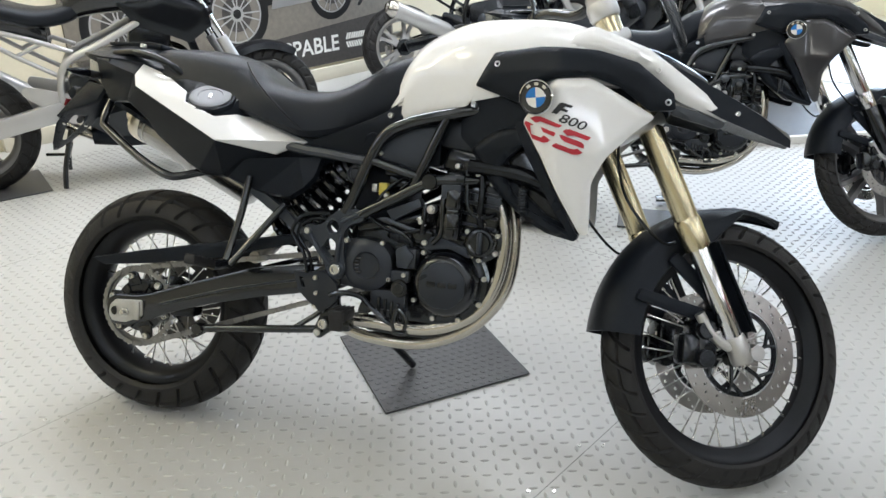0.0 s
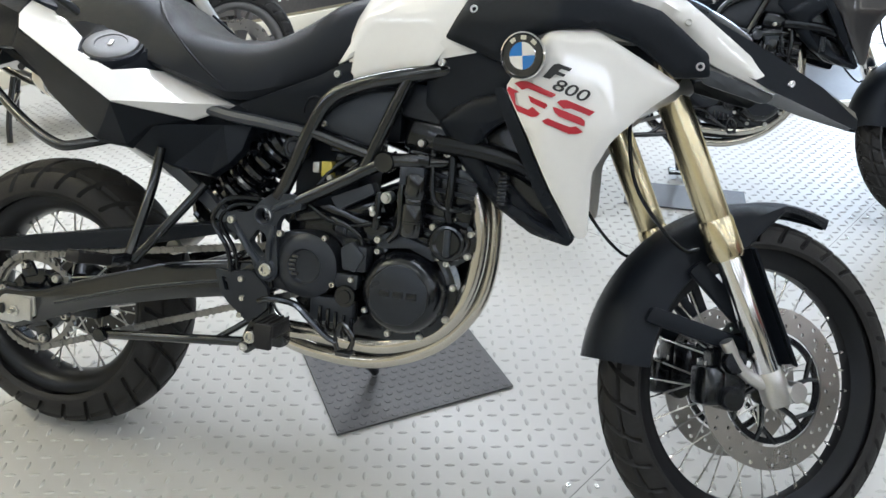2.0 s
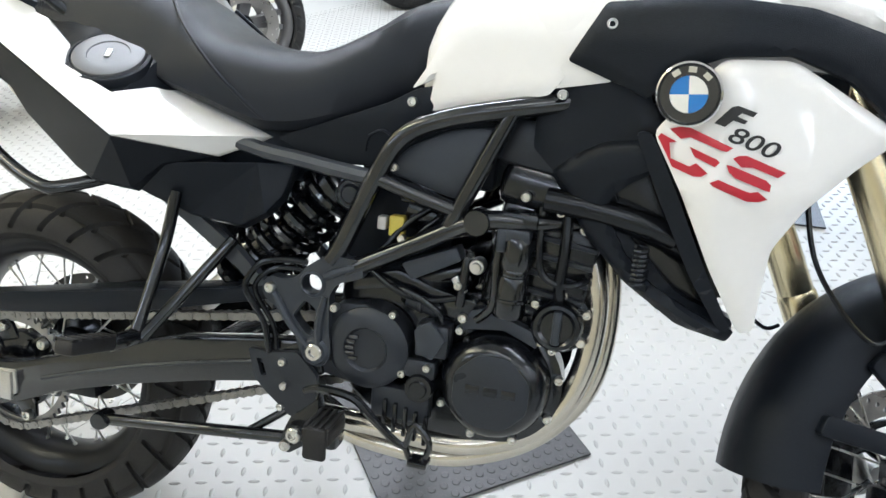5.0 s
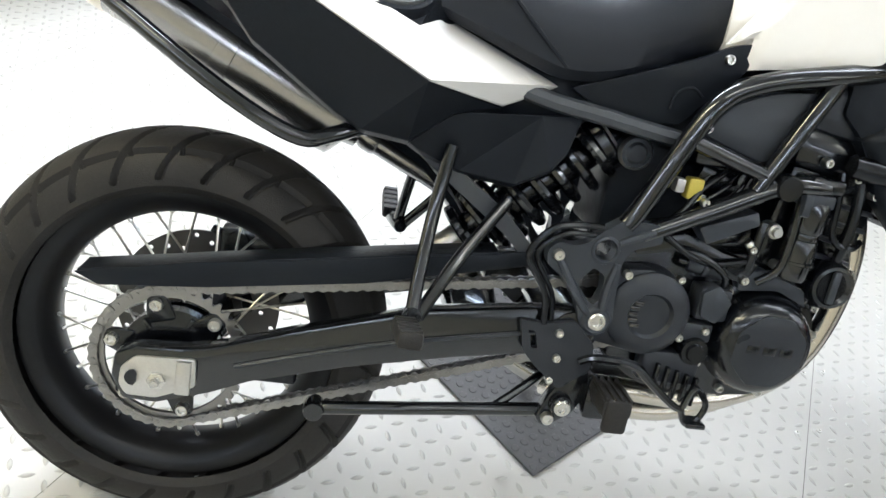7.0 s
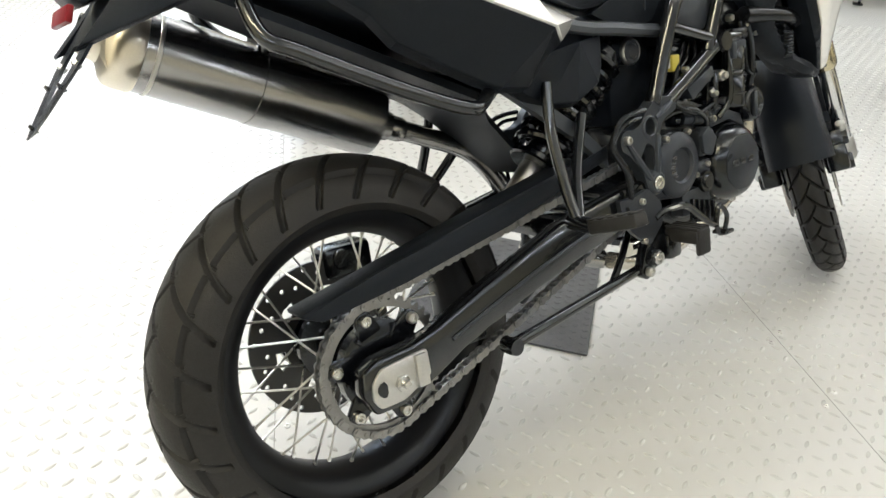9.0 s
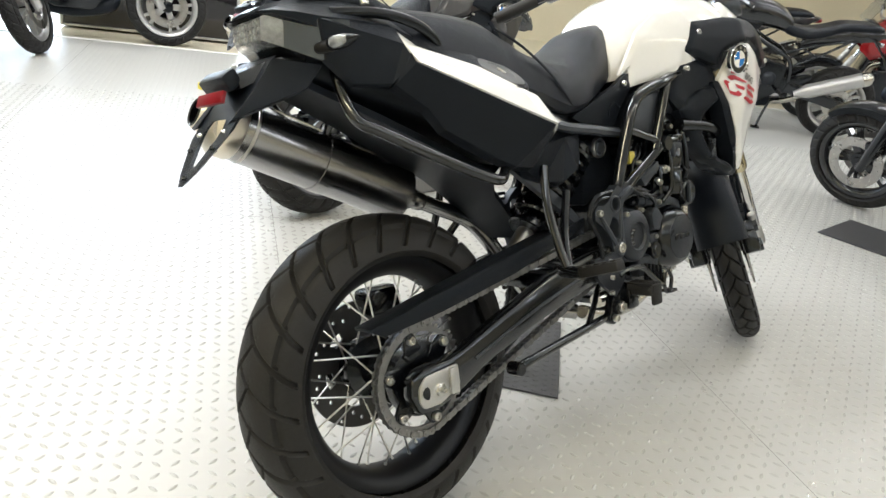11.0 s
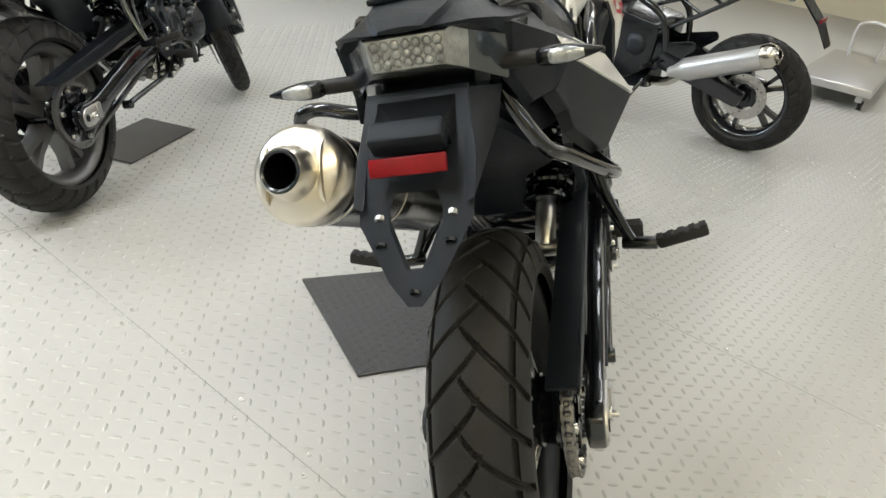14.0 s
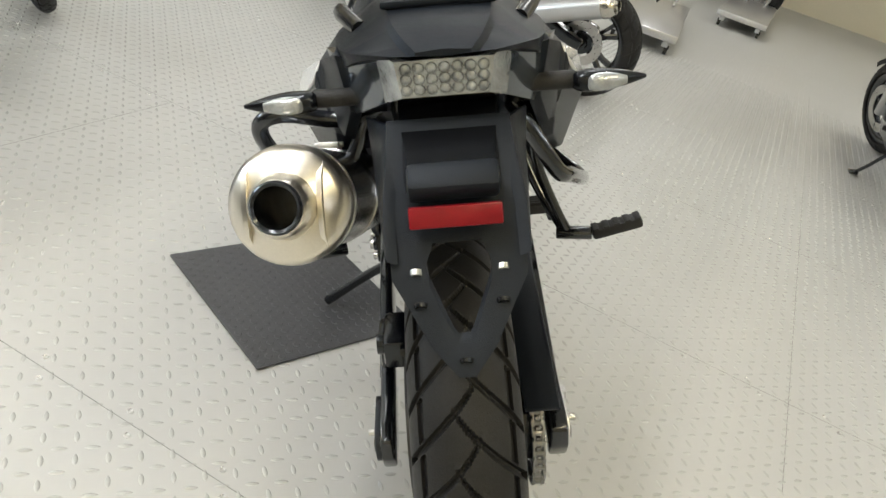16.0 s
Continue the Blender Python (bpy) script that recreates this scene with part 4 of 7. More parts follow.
        P("crankcase_bridge", merged(plate(rounded([(0.63, 0.585), (0.70, 0.60), (0.74, 0.575), (0.80, 0.565), (0.82, 0.595), (0.76, 0.605), (0.70, 0.625), (0.63, 0.61)], 0.006), s * 0.11, s * 0.14, 0.004), rod((0.705, s * 0.12, 0.582), (0.77, s * 0.14, 0.578), 0.010), tube([(0.68, s * 0.13, 0.60), (0.72, s * 0.155, 0.60), (0.765, s * 0.15, 0.575), (0.77, s * 0.14, 0.545)], 0.005)), ENGINE, "", eng)
        P("coolant_pipe", merged(rod((0.868, s * 0.145, 0.70), (0.866, s * 0.145, 0.655), 0.0235, seg=24), rod((0.866, s * 0.145, 0.656), (0.866, s * 0.145, 0.642), 0.0205, seg=24), rod((0.866, s * 0.145, 0.644), (0.864, s * 0.145, 0.585), 0.0235, seg=24), rod((0.866, s * 0.145, 0.614), (0.866, s * 0.145, 0.608), 0.0255, seg=24)), FRAMEM, "glossy dark coolant pipe", eng)
        P("pipe_bracket", merged(box(0.862, s * 0.150, 0.703, 0.046, 0.03, 0.018, 0.003), box(0.846, s * 0.160, 0.694, 0.012, 0.012, 0.03, 0.002)), BRACKET, "", eng)
        P("ignition_lead", tube([(0.895, s * 0.145, 0.745), (0.897, s * 0.152, 0.70), (0.902, s * 0.152, 0.662), (0.918, s * 0.15, 0.644), (0.945, s * 0.145, 0.641), (0.965, s * 0.13, 0.648)], 0.0052, 8), PLASTIC2, "", eng)
        P("breather_hose", tube([(0.93, s * 0.14, 0.735), (0.932, s * 0.146, 0.69), (0.93, s * 0.146, 0.64), (0.934, s * 0.135, 0.61)], 0.008, 10), PLASTIC2, "", eng)
        P("oil_line", tube([(0.845, s * 0.148, 0.72), (0.842, s * 0.155, 0.66), (0.842, s * 0.152, 0.60), (0.82, s * 0.14, 0.57)], 0.0065, 10), FRAMEM, "", eng)
        for k in range(5):
            P("cylinder_fin", turned(box(0.02, s * 0.122, -0.065 + 0.026 * k, 0.10, 0.012, 0.007, 0.0015), cyl), ENGINE2, "", eng)
        P("sensor", merged(rod((0.815, s * 0.13, 0.651), (0.815, s * 0.158, 0.651), 0.011), rod((0.815, s * 0.155, 0.651), (0.815, s * 0.166, 0.651), 0.007)), ALU, "bright sensor plug", eng)
        P("pump_bar", box(0.934, s * 0.151, 0.58, 0.012, 0.008, 0.05, 0.003), BRACKET, "", up)
        P("crankcase_web", merged(plate(rounded([(0.735, 0.548), (0.757, 0.563), (0.782, 0.538), (0.765, 0.505), (0.74, 0.513)], 0.004), s * 0.135, s * 0.162, 0.003), plate(rounded([(0.79, 0.575), (0.83, 0.588), (0.90, 0.565), (0.91, 0.54), (0.86, 0.56), (0.80, 0.553)], 0.004), s * 0.118, s * 0.138, 0.003)), BRACKET, "", eng)
        P("pipe_stay", rod((0.80, s * 0.15, 0.66), (0.795, s * 0.15, 0.59), 0.007), ENGINE, "", eng)
        P("pipe_flange", box(0.868, s * 0.14, 0.725, 0.05, 0.05, 0.02, 0.004), ENGINE, "", eng)
        P("oil_plug", turned(lathe([(0.0, 0.03), (0.012, 0.03), (0.014, 0.026), (0.02, 0.026), (0.022, 0.02), (0.022, -0.02)], 20), Matrix.Translation((0.748, s * 0.135, 0.457)) @ (I4 if s > 0 else MIRROR)), ENGINE, "", eng)
        P("engine_cable", tube([(0.595, s * 0.15, 0.628), (0.63, s * 0.155, 0.632), (0.671, s * 0.15, 0.652), (0.70, s * 0.14, 0.69), (0.735, s * 0.13, 0.72)], 0.005), PLASTIC2, "", eng)
        P("engine_cable", tube([(0.655, s * 0.15, 0.627), (0.70, s * 0.155, 0.60), (0.745, s * 0.15, 0.59), (0.79, s * 0.15, 0.60)], 0.0045), PLASTIC2, "", eng)
        P("hose_union", merged(rod((0.648, s * 0.15, 0.624), (0.664, s * 0.15, 0.634), 0.009), rod((0.784, s * 0.15, 0.63), (0.80, s * 0.15, 0.61), 0.006)), ZINC, "", eng)
        P("cross_pipe", merged(rod((0.715, s * 0.13, 0.582), (0.765, s * 0.14, 0.576), 0.012), rod((0.735, s * 0.135, 0.58), (0.742, s * 0.136, 0.579), 0.0145)), ENGINE2, "", eng)
        for px, pz in ((0.703, 0.676), (0.791, 0.62), (0.70, 0.562), (0.854, 0.70), (0.72, 0.475), (0.757, 0.49)):
            P("bolt", bolt((px, s * 0.152, pz), 0.006, s, 0.008), ZINC, "", eng)
        P("coolant_hose", tube([(0.92, s * 0.13, 0.76), (1.0, s * 0.15, 0.745), (1.07, s * 0.14, 0.72), (1.1, s * 0.1, 0.68)], 0.019, 10), PLASTIC2, "", eng)
        for px, pz in ((0.92, 0.74), (0.87, 0.755), (0.955, 0.72), (0.84, 0.60), (0.80, 0.57)):
            P("bolt", bolt((px, s * 0.137, pz), 0.007, s, 0.01), ZINC, "", eng)
    P("throttle_body", merged(rod((0.755, -0.10, 0.70), (0.70, -0.10, 0.715), 0.03), box(0.735, -0.1, 0.74, 0.10, 0.06, 0.035, 0.008), tube([(0.69, -0.12, 0.65), (0.73, -0.135, 0.69), (0.76, -0.12, 0.72)], 0.004)), ENGINE, "", eng)
    P("connector", box(0.69, -0.135, 0.69, 0.022, 0.02, 0.03, 0.003), YELLOWC, "yellow cable connector", eng)
    P("connector", box(0.668, -0.135, 0.692, 0.014, 0.018, 0.02, 0.003), SILVERP, "pale cable connector", eng)
    P("wiring", merged(tube([(0.64, -0.12, 0.63), (0.68, -0.14, 0.65), (0.70, -0.13, 0.69), (0.73, -0.12, 0.735)], 0.004), tube([(0.70, -0.12, 0.66), (0.75, -0.14, 0.69), (0.78, -0.12, 0.75)], 0.0035), tube([(0.62, -0.12, 0.60), (0.70, -0.11, 0.60), (0.78, -0.13, 0.62)], 0.005)), PLASTIC2, "", eng)
    P("inner_box", box(0.66, 0.0, 0.67, 0.14, 0.14, 0.17, 0.012), PLASTIC, "", root)
    P("battery_box", box(0.72, 0, 0.80, 0.2, 0.22, 0.1, 0.01), PLASTIC, "black inner box", root)
    P("airbox", box(0.92, 0, 0.87, 0.3, 0.2, 0.12, 0.02), PLASTIC, "", root)
    # brake pedal and sump
    P("brake_pedal", merged(tube([(0.575, -0.168, 0.425), (0.60, -0.17, 0.434), (0.654, -0.175, 0.432), (0.685, -0.178, 0.41), (0.723, -0.18, 0.381), (0.745, -0.18, 0.372)], [0.006, 0.0065, 0.007, 0.0065, 0.006, 0.005], 8), tube([(0.742, -0.18, 0.374), (0.750, -0.18, 0.406), (0.760, -0.18, 0.407), (0.778, -0.18, 0.384), (0.768, -0.18, 0.356), (0.752, -0.18, 0.353), (0.742, -0.18, 0.374)], 0.005, 8, 3), box(0.764, -0.18, 0.355, 0.03, 0.03, 0.008, 0.002)), FRAMEM, "bent black brake pedal")
    P("sump_guard", plate(rounded([(0.66, 0.325), (0.84, 0.32), (0.88, 0.36), (0.86, 0.375), (0.82, 0.345), (0.66, 0.345)], 0.008), -0.07, 0.07, 0.004), ENGINE, "black engine guard plate")
    # -- exhaust: two headers, link pipe, muffler
    for yy, line in ((-0.1, [(0.90, 0.73), (0.955, 0.70), (0.982, 0.62), (0.980, 0.525), (0.952, 0.442), (0.895, 0.386), (0.80, 0.354), (0.665, 0.358), (0.57, 0.36)]),
                     (-0.057, [(0.93, 0.74), (0.977, 0.705), (0.999, 0.62), (0.998, 0.512), (0.970, 0.432), (0.895, 0.353), (0.775, 0.306), (0.64, 0.31), (0.57, 0.33)])):
        P("exhaust_header", tube([(x, yy, z) for x, z in line], 0.0172, 14, 6), STEEL, "brushed steel exhaust header")
    P("exhaust_link", merged(tube([(0.58, -0.03, 0.325), (0.50, 0.02, 0.36), (0.46, 0.08, 0.46), (0.425, 0.118, 0.54), (0.385, 0.134, 0.582), (0.30, 0.142, 0.62), (0.205, 0.147, 0.661)], 0.019, 14, 6), rod((0.262, 0.145, 0.636), (0.235, 0.146, 0.648), 0.0225)), MUFFLER, "brushed steel link pipe")
    ma, mb = Vector((0.214, 0.147, 0.657)), Vector((-0.207, 0.177, 0.849))
    frame_m = Matrix.Translation(ma) @ (mb - ma).to_track_quat("Y", "Z").to_matrix().to_4x4()
    L = (mb - ma).length
    mf = P("muffler", lathe([(0.026, -0.02), (0.03, 0.0), (0.050, 0.008), (0.0605, 0.014), (0.0632, 0.03), (0.0632, L - 0.04), (0.027, L - 0.04)], 48), MUFFLER, "round satin dark steel muffler", root, frame_m)
    P("muffler_end", lathe([(0.0635, L - 0.048), (0.066, L - 0.044), (0.066, L - 0.022), (0.064, L - 0.010), (0.057, L - 0.003), (0.036, L + 0.006), (0.031, L + 0.03), (0.028, L + 0.034), (0.0265, L + 0.03), (0.0265, L - 0.05)], 48), ENDCAP, "brushed champagne steel end cap", mf)
    for e in (-1, 1):
        P("end_ridge", turned(loft([[(e * 0.04 + d, L - 0.012 + h, zz) for d, h in ((-0.004, -0.012), (-0.002, q), (0.004, q - 0.002), (0.007, -0.012))] for zz, q in ((-0.046, 0.004), (-0.03, 0.018), (0.0, 0.022), (0.03, 0.018), (0.046, 0.004))]), I4), ENDCAP, "", mf)
    P("tailpipe_ring", lathe([(0.0262, L - 0.02), (0.0262, L + 0.03), (0.028, L + 0.0345), (0.0255, L + 0.037), (0.0225, L + 0.035), (0.0215, L - 0.06), (0.0, L - 0.06)], 32), ENGINE, "black tailpipe ring", mf)
    P("muffler_band", lathe([(0.063, 0.205), (0.0652, 0.206), (0.0652, 0.236), (0.063, 0.237)], 48), MUFFLER, "steel clamp band", mf)
    P("muffler_band", lathe([(0.063, L - 0.070), (0.0645, L - 0.069), (0.0645, L - 0.064), (0.063, L - 0.063)], 48), ALU, "", mf)
    P("muffler_clamp", merged(box(0.0, 0.222, 0.068, 0.03, 0.022, 0.012, 0.002), rod((-0.02, 0.222, 0.07), (0.02, 0.222, 0.07), 0.004)), ALU, "", mf)
    P("muffler_bracket", merged(tube([(0.02, 0.10, 0.86), (0.01, 0.13, 0.80), (0.0, 0.15, 0.79)], 0.009)), FRAMEM, "", root)

    # -- tail section
    def tail(x, z):
        mid = float(np.interp(x, (-0.15, 0.0, 0.1, 0.23, 0.39, 0.5), (0.95, 0.915, 0.842, 0.788, 0.761, 0.79)))
        most = float(np.interp(x, (-0.16, -0.05, 0.05, 0.15, 0.25, 0.4, 0.5, 0.56), (0.12, 0.165, 0.185, 0.187, 0.178, 0.158, 0.14, 0.12)))
        h = z - mid
        return most - (0.35 * min(h, 0.035) + 1.15 * max(0.0, h - 0.035) if h > 0 else 0.22 * -h)

    cover = {"a": (0.006, 0.118, 0.972), "b": (0.006, 0.15, 0.938), "c": (0.020, 0.166, 0.909), "d": (0.294, 0.243, 0.783), "e": (0.403, 0.142, 0.759), "f": (0.478, 0.112, 0.793),
             "g": (0.326, 0.098, 0.860), "h": (0.274, 0.212, 0.840), "i": (0.188, 0.205, 0.873), "j": (0.166, 0.165, 0.901), "k": (0.072, 0.105, 0.945)}
    flank = {"a": (0.012, 0.158, 0.925), "c": (0.018, 0.163, 0.907), "b": (-0.019, 0.142, 0.872), "m": (0.046, 0.15, 0.828), "n": (0.079, 0.153, 0.789), "o": (0.19, 0.182, 0.722), "p": (0.224, 0.19, 0.707), "d": (0.293, 0.239, 0.781),
             "q": (0.285, 0.18, 0.700), "r": (0.335, 0.178, 0.742), "e": (0.403, 0.139, 0.756)}
    trim = {"p": (0.27, 0.172, 0.708), "r": (0.335, 0.172, 0.744), "e": (0.467, 0.125, 0.755), "f": (0.52, 0.118, 0.76), "u": (0.505, 0.13, 0.708), "v": (0.484, 0.14, 0.682), "w": (0.44, 0.13, 0.655), "x": (0.36, 0.14, 0.664), "y": (0.30, 0.155, 0.688)}
    rear = {"a": (0.010, 0.12, 0.974), "b": (0.006, 0.15, 0.938), "c": (0.016, 0.162, 0.907), "d": (-0.021, 0.14, 0.873), "e": (-0.09, 0.12, 0.875), "f": (-0.13, 0.104, 0.92), "g": (-0.14, 0.112, 0.985)}
    shelf = {"a": (0.05, 0.09, 0.955), "b": (0.16, 0.155, 0.903), "c": (0.18, 0.192, 0.872), "d": (0.276, 0.198, 0.836), "e": (0.34, 0.095, 0.852), "f": (0.32, 0.09, 0.93), "g": (0.19, 0.085, 0.965), "h": (0.10, 0.07, 0.985)}
    for s in both:
        P("tail_panel", shell(flank, ("acb", "cnmb", "cdn", "don", "dpo", "dqp", "drq", "der"), 0.02, s), PLASTIC, "grained black plastic tail side panel", sharp=12)
        P("tail_flank", shell(rear, ("gab", "gbf", "bcd", "bde", "bef"), 0.012, s), PLASTIC, "", sharp=20)
        P("tail_shelf", shell(shelf, ("abh", "bgh", "bcg", "cdg", "dfg", "def"), 0.01, s), PLASTIC, "")
        P("tail_lower_trim", shell(trim, ("pry", "rxy", "rex", "ewx", "evw", "euv", "efu"), 0.02, s), PLASTIC, "black trim under the tail panel", sharp=20)
        P("tail_cover", shell(cover, ("abk", "bcjk", "cij", "cdi", "dhi", "dgh", "dfg", "def"), 0.006, s, 0.002), paint, "glossy painted tail side cover", sharp=75)
        P("seat_trim", plate(rounded([(0.49, 0.795), (0.57, 0.826), (0.66, 0.862), (0.70, 0.885), (0.74, 0.895), (0.722, 0.850), (0.685, 0.815), (0.650, 0.770), (0.56, 0.765)], 0.01), s * 0.112, s * 0.126, 0.003), PLASTIC, "black panel under the seat")
        P("panel_arch", tube([(0.63, s * 0.127, 0.79), (0.635, s * 0.127, 0.812), (0.655, s * 0.127, 0.822), (0.672, s * 0.127, 0.812)], 0.0022, 6), PLASTIC, "")
        P("bolt", bolt((0.695, s * 0.126, 0.866), 0.007, s, 0.008), ZINC)
        # luggage rail
        rail = [(-0.08, -0.06, 0.93), (-0.10, -0.085, 0.89), (-0.101, -0.126, 0.819), (-0.06, -0.15, 0.79), (0.06, -0.19, 0.725), (0.145, -0.205, 0.69), (0.185, -0.19, 0.692), (0.25, -0.14, 0.715)] if s < 0 else \
               [(-0.06, 0.07, 0.90), (-0.045, 0.13, 0.88), (-0.055, 0.19, 0.895), (-0.05, 0.222, 0.885), (-0.03, 0.226, 0.85), (0.08, 0.215, 0.75), (0.16, 0.20, 0.69), (0.24, 0.14, 0.70)]
        P("luggage_rail", tube(rail, 0.0105, 10), FRAMEM, "bent black luggage rail")
        # grab handle
        P("grab_handle", tube([(-0.10, s * 0.085, 0.998), (-0.02, s * 0.110, 0.998), (0.05, s * 0.118, 0.985), (0.10, s * 0.116, 0.962), (0.125, s * 0.105, 0.94)], 0.010, 10), PLASTIC2, "black grab handle")
        # indicator
        st = P("indicator", turned(rod((0, 0.0, 0), (0, 0.05, 0), 0.010), Matrix.Translation((-0.135, s * 0.09, 0.938)) @ (I4 if s > 0 else MIRROR)), RUBBER, "rear turn indicator with clear lens")
        P("indicator_shell", turned(body([(-0.03, 0, 0.007, 0.007), (-0.022, 0, 0.012, 0.011), (0.0, 0, 0.013, 0.0115), (0.025, 0, 0.009, 0.008), (0.048, 0, 0.002, 0.002)], 14), Matrix.Translation((-0.142, s * 0.166, 0.938)) @ Matrix.Rotation(radians(90 * s), 4, "Z")), PLASTIC2, "", st)
        P("indicator_lens", turned(body([(-0.016, 0, 0.008, 0.007), (-0.01, 0, 0.0115, 0.0098), (0.008, 0, 0.0112, 0.0095), (0.026, 0, 0.006, 0.005)], 14), Matrix.Translation((-0.147, s * 0.166, 0.938)) @ Matrix.Rotation(radians(90 * s), 4, "Z")), LENS, "clear indicator lens", st)
    cm = Matrix.Translation((0.232, -0.159, 0.888)) @ Vector((0.155, -0.569, 0.807)).to_track_quat("Y", "X").to_matrix().to_4x4()
    cap_p = P("fuel_filler", turned(merged(lathe([(0.0, 0.0045), (0.030, 0.0045), (0.031, 0.006), (0.047, 0.006), (0.0515, 0.0045), (0.0532, 0.001), (0.0532, -0.01)], 40)), cm), CAPM, "light grey round fuel filler cap with lock")
    P("lock_flap", turned(box(0, 0.0055, 0, 0.020, 0.003, 0.008, 0.001), cm), ZINC, "", cap_p)
    P("filler_ring", turned(lathe([(0.0538, -0.02), (0.0538, 0.001), (0.056, 0.003), (0.061, 0.0015), (0.064, -0.004), (0.066, -0.045)], 40), cm), PLASTIC, "", cap_p)
    # tail top and lamp
    rings = []
    for x, w, zt, zm, zb in ((-0.222, 0.052, 1.006, 1.002, 0.999), (-0.205, 0.076, 1.015, 1.001, 0.996), (-0.175, 0.096, 1.023, 0.996, 0.984), (-0.13, 0.108, 1.028, 0.988, 0.967), (-0.06, 0.118, 1.028, 0.982, 0.955), (0.0, 0.12, 1.021, 0.975, 0.94), (0.06, 0.108, 1.006, 0.96, 0.925), (0.10, 0.09, 0.992, 0.95, 0.915)):
        rings.append([(x, f * w, z) for f, z in ((-0.97, zb), (-1, zm), (-0.56, zt - 0.009), (-0.5, zt - 0.002), (0.0, zt), (0.5, zt - 0.002), (0.56, zt - 0.009), (1, zm), (0.97, zb), (0, zb))])
    top = P("tail_top", loft(rings), PLASTIC, "black tail hump with luggage deck", root, None, 24)
    P("luggage_deck", plate([(-0.14, 1.034), (-0.02, 1.036), (0.02, 1.03), (0.02, 1.018), (-0.14, 1.026)], -0.06, 0.06, 0.003), PLASTIC, "", top)
    P("deck_emblem", turned(lathe([(0.0, 0.003), (0.012, 0.003), (0.014, 0.0)], 24), Matrix.Translation((-0.06, 0, 1.037)) @ Matrix.Rotation(radians(90), 4, "X") @ Matrix.Diagonal((1, 1, 2.0, 1))), CHROME, "silver oval emblem", top)
    for s in both:
        P("bolt", turned(bolt((0, 0, 0), 0.008, 1, 0.006), Matrix.Translation((-0.02, s * 0.08, 1.021)) @ Matrix.Rotation(radians(90), 4, "X")), ZINC, "", top)
    trap = lambda rows: loft([[(xx, -yy, zz - h), (xx, yy, zz - h), (xx, yy * 1.12, zz + h), (xx, -yy * 1.12, zz + h)] for xx, yy, zz, h in rows])  # noqa: E731
    lamp = P("tail_lamp", trap(((-0.196, 0.052, 0.975, 0.024), (-0.135, 0.097, 0.950, 0.032), (-0.09, 0.112, 0.950, 0.030))), SMOKEL, "smoky tail lamp housing with clear LED lens")
    P("lens", trap(((-0.213, 0.043, 0.976, 0.018), (-0.206, 0.049, 0.976, 0.022), (-0.186, 0.060, 0.973, 0.027), (-0.162, 0.074, 0.966, 0.031))), LENS, "clear lamp lens", lamp)
    for k in range(21):
        P("lamp_cell", turned(lathe([(0.0, 0.0032), (0.003, 0.0028), (0.005, 0.0012), (0.0056, 0.0026), (0.0064, 0)], 10), Matrix.Translation((-0.2122, -0.0375 + 0.0125 * (k % 7), 0.965 + 0.0105 * (k // 7))) @ Matrix.Rotation(radians(90), 4, "Z")), LENS, "", lamp)
    P("lens_band", box(-0.2105, 0, 0.990, 0.003, 0.092, 0.004, 0.001), LENS, "", lamp)
    # licence-plate holder
    outer_o = [(-0.062, 0.925), (0.062, 0.925), (0.068, 0.87), (0.066, 0.815), (0.03, 0.765), (0.008, 0.745), (-0.008, 0.745), (-0.03, 0.765), (-0.066, 0.815), (-0.068, 0.87)]
    inner_o = [(-0.024, 0.84), (0.024, 0.84), (0.032, 0.825), (0.03, 0.81), (0.022, 0.795), (0.01, 0.773), (0.006, 0.768), (-0.006, 0.768), (-0.01, 0.773), (-0.022, 0.795), (-0.03, 0.81), (-0.032, 0.825)]
    outer_o, inner_o = ([(y, 0.925 - 1.07 * (0.925 - z)) for y, z in o] for o in (outer_o, inner_o))
    slope = lambda z: -0.205 - 0.145 * (0.93 - z) / 0.18  # noqa: E731
    pts2 = [Vector(p) for p in outer_o] + [Vector(p) for p in inner_o]
    vs, _, fs, *_ = geometry.delaunay_2d_cdt(pts2, [], [list(range(10)), list(range(10, 22))], 1, 1e-6)
    bm = bmesh.new()
    vv = [bm.verts.new((slope(v.y), v.x, v.y)) for v in vs]
    inr = [Vector(p) for p in inner_o]
    for f in fs:
        if not all(any((vs[i] - q).length < 1e-5 for q in inr) for i in f):
            bm.faces.new([vv[i] for i in f])
    ext = bmesh.ops.extrude_face_region(bm, geom=bm.faces[:])
    for g in ext["geom"]:
        if isinstance(g, bmesh.types.BMVert):
            g.co.x += 0.010
            g.co.z += 0.006
    hold = P("plate_holder", bm, PLASTIC, "black plastic licence plate holder")
    for s in both:
        P("holder_cheek", shell({"g": (-0.205, 0.060, 0.928), "a": (-0.128, 0.089, 0.912), "e": (-0.16, 0.084, 0.874), "b": (-0.262, 0.071, 0.866), "c": (-0.300, 0.071, 0.828)}, ("gaeb", "bec"), 0.012, s), PLASTIC, "", hold)
    P("holder_top", loft([[(x, -w, z - 0.012), (x, w, z - 0.012), (x, w * 0.9, z + 0.012), (x, -w * 0.9, z + 0.012)] for x, w, z in ((-0.262, 0.046, 0.892), (-0.225, 0.05, 0.905), (-0.20, 0.054, 0.915), (-0.10, 0.06, 0.93))]), PLASTIC2, "", hold)
    P("plate_lamp", turned(box(0, 0, 0, 0.03, 0.088, 0.03, 0.006), Matrix.Translation((-0.272, 0, 0.895)) @ Matrix.Rotation(radians(-35), 4, "Y")), PLASTIC, "black plate lamp housing", hold)
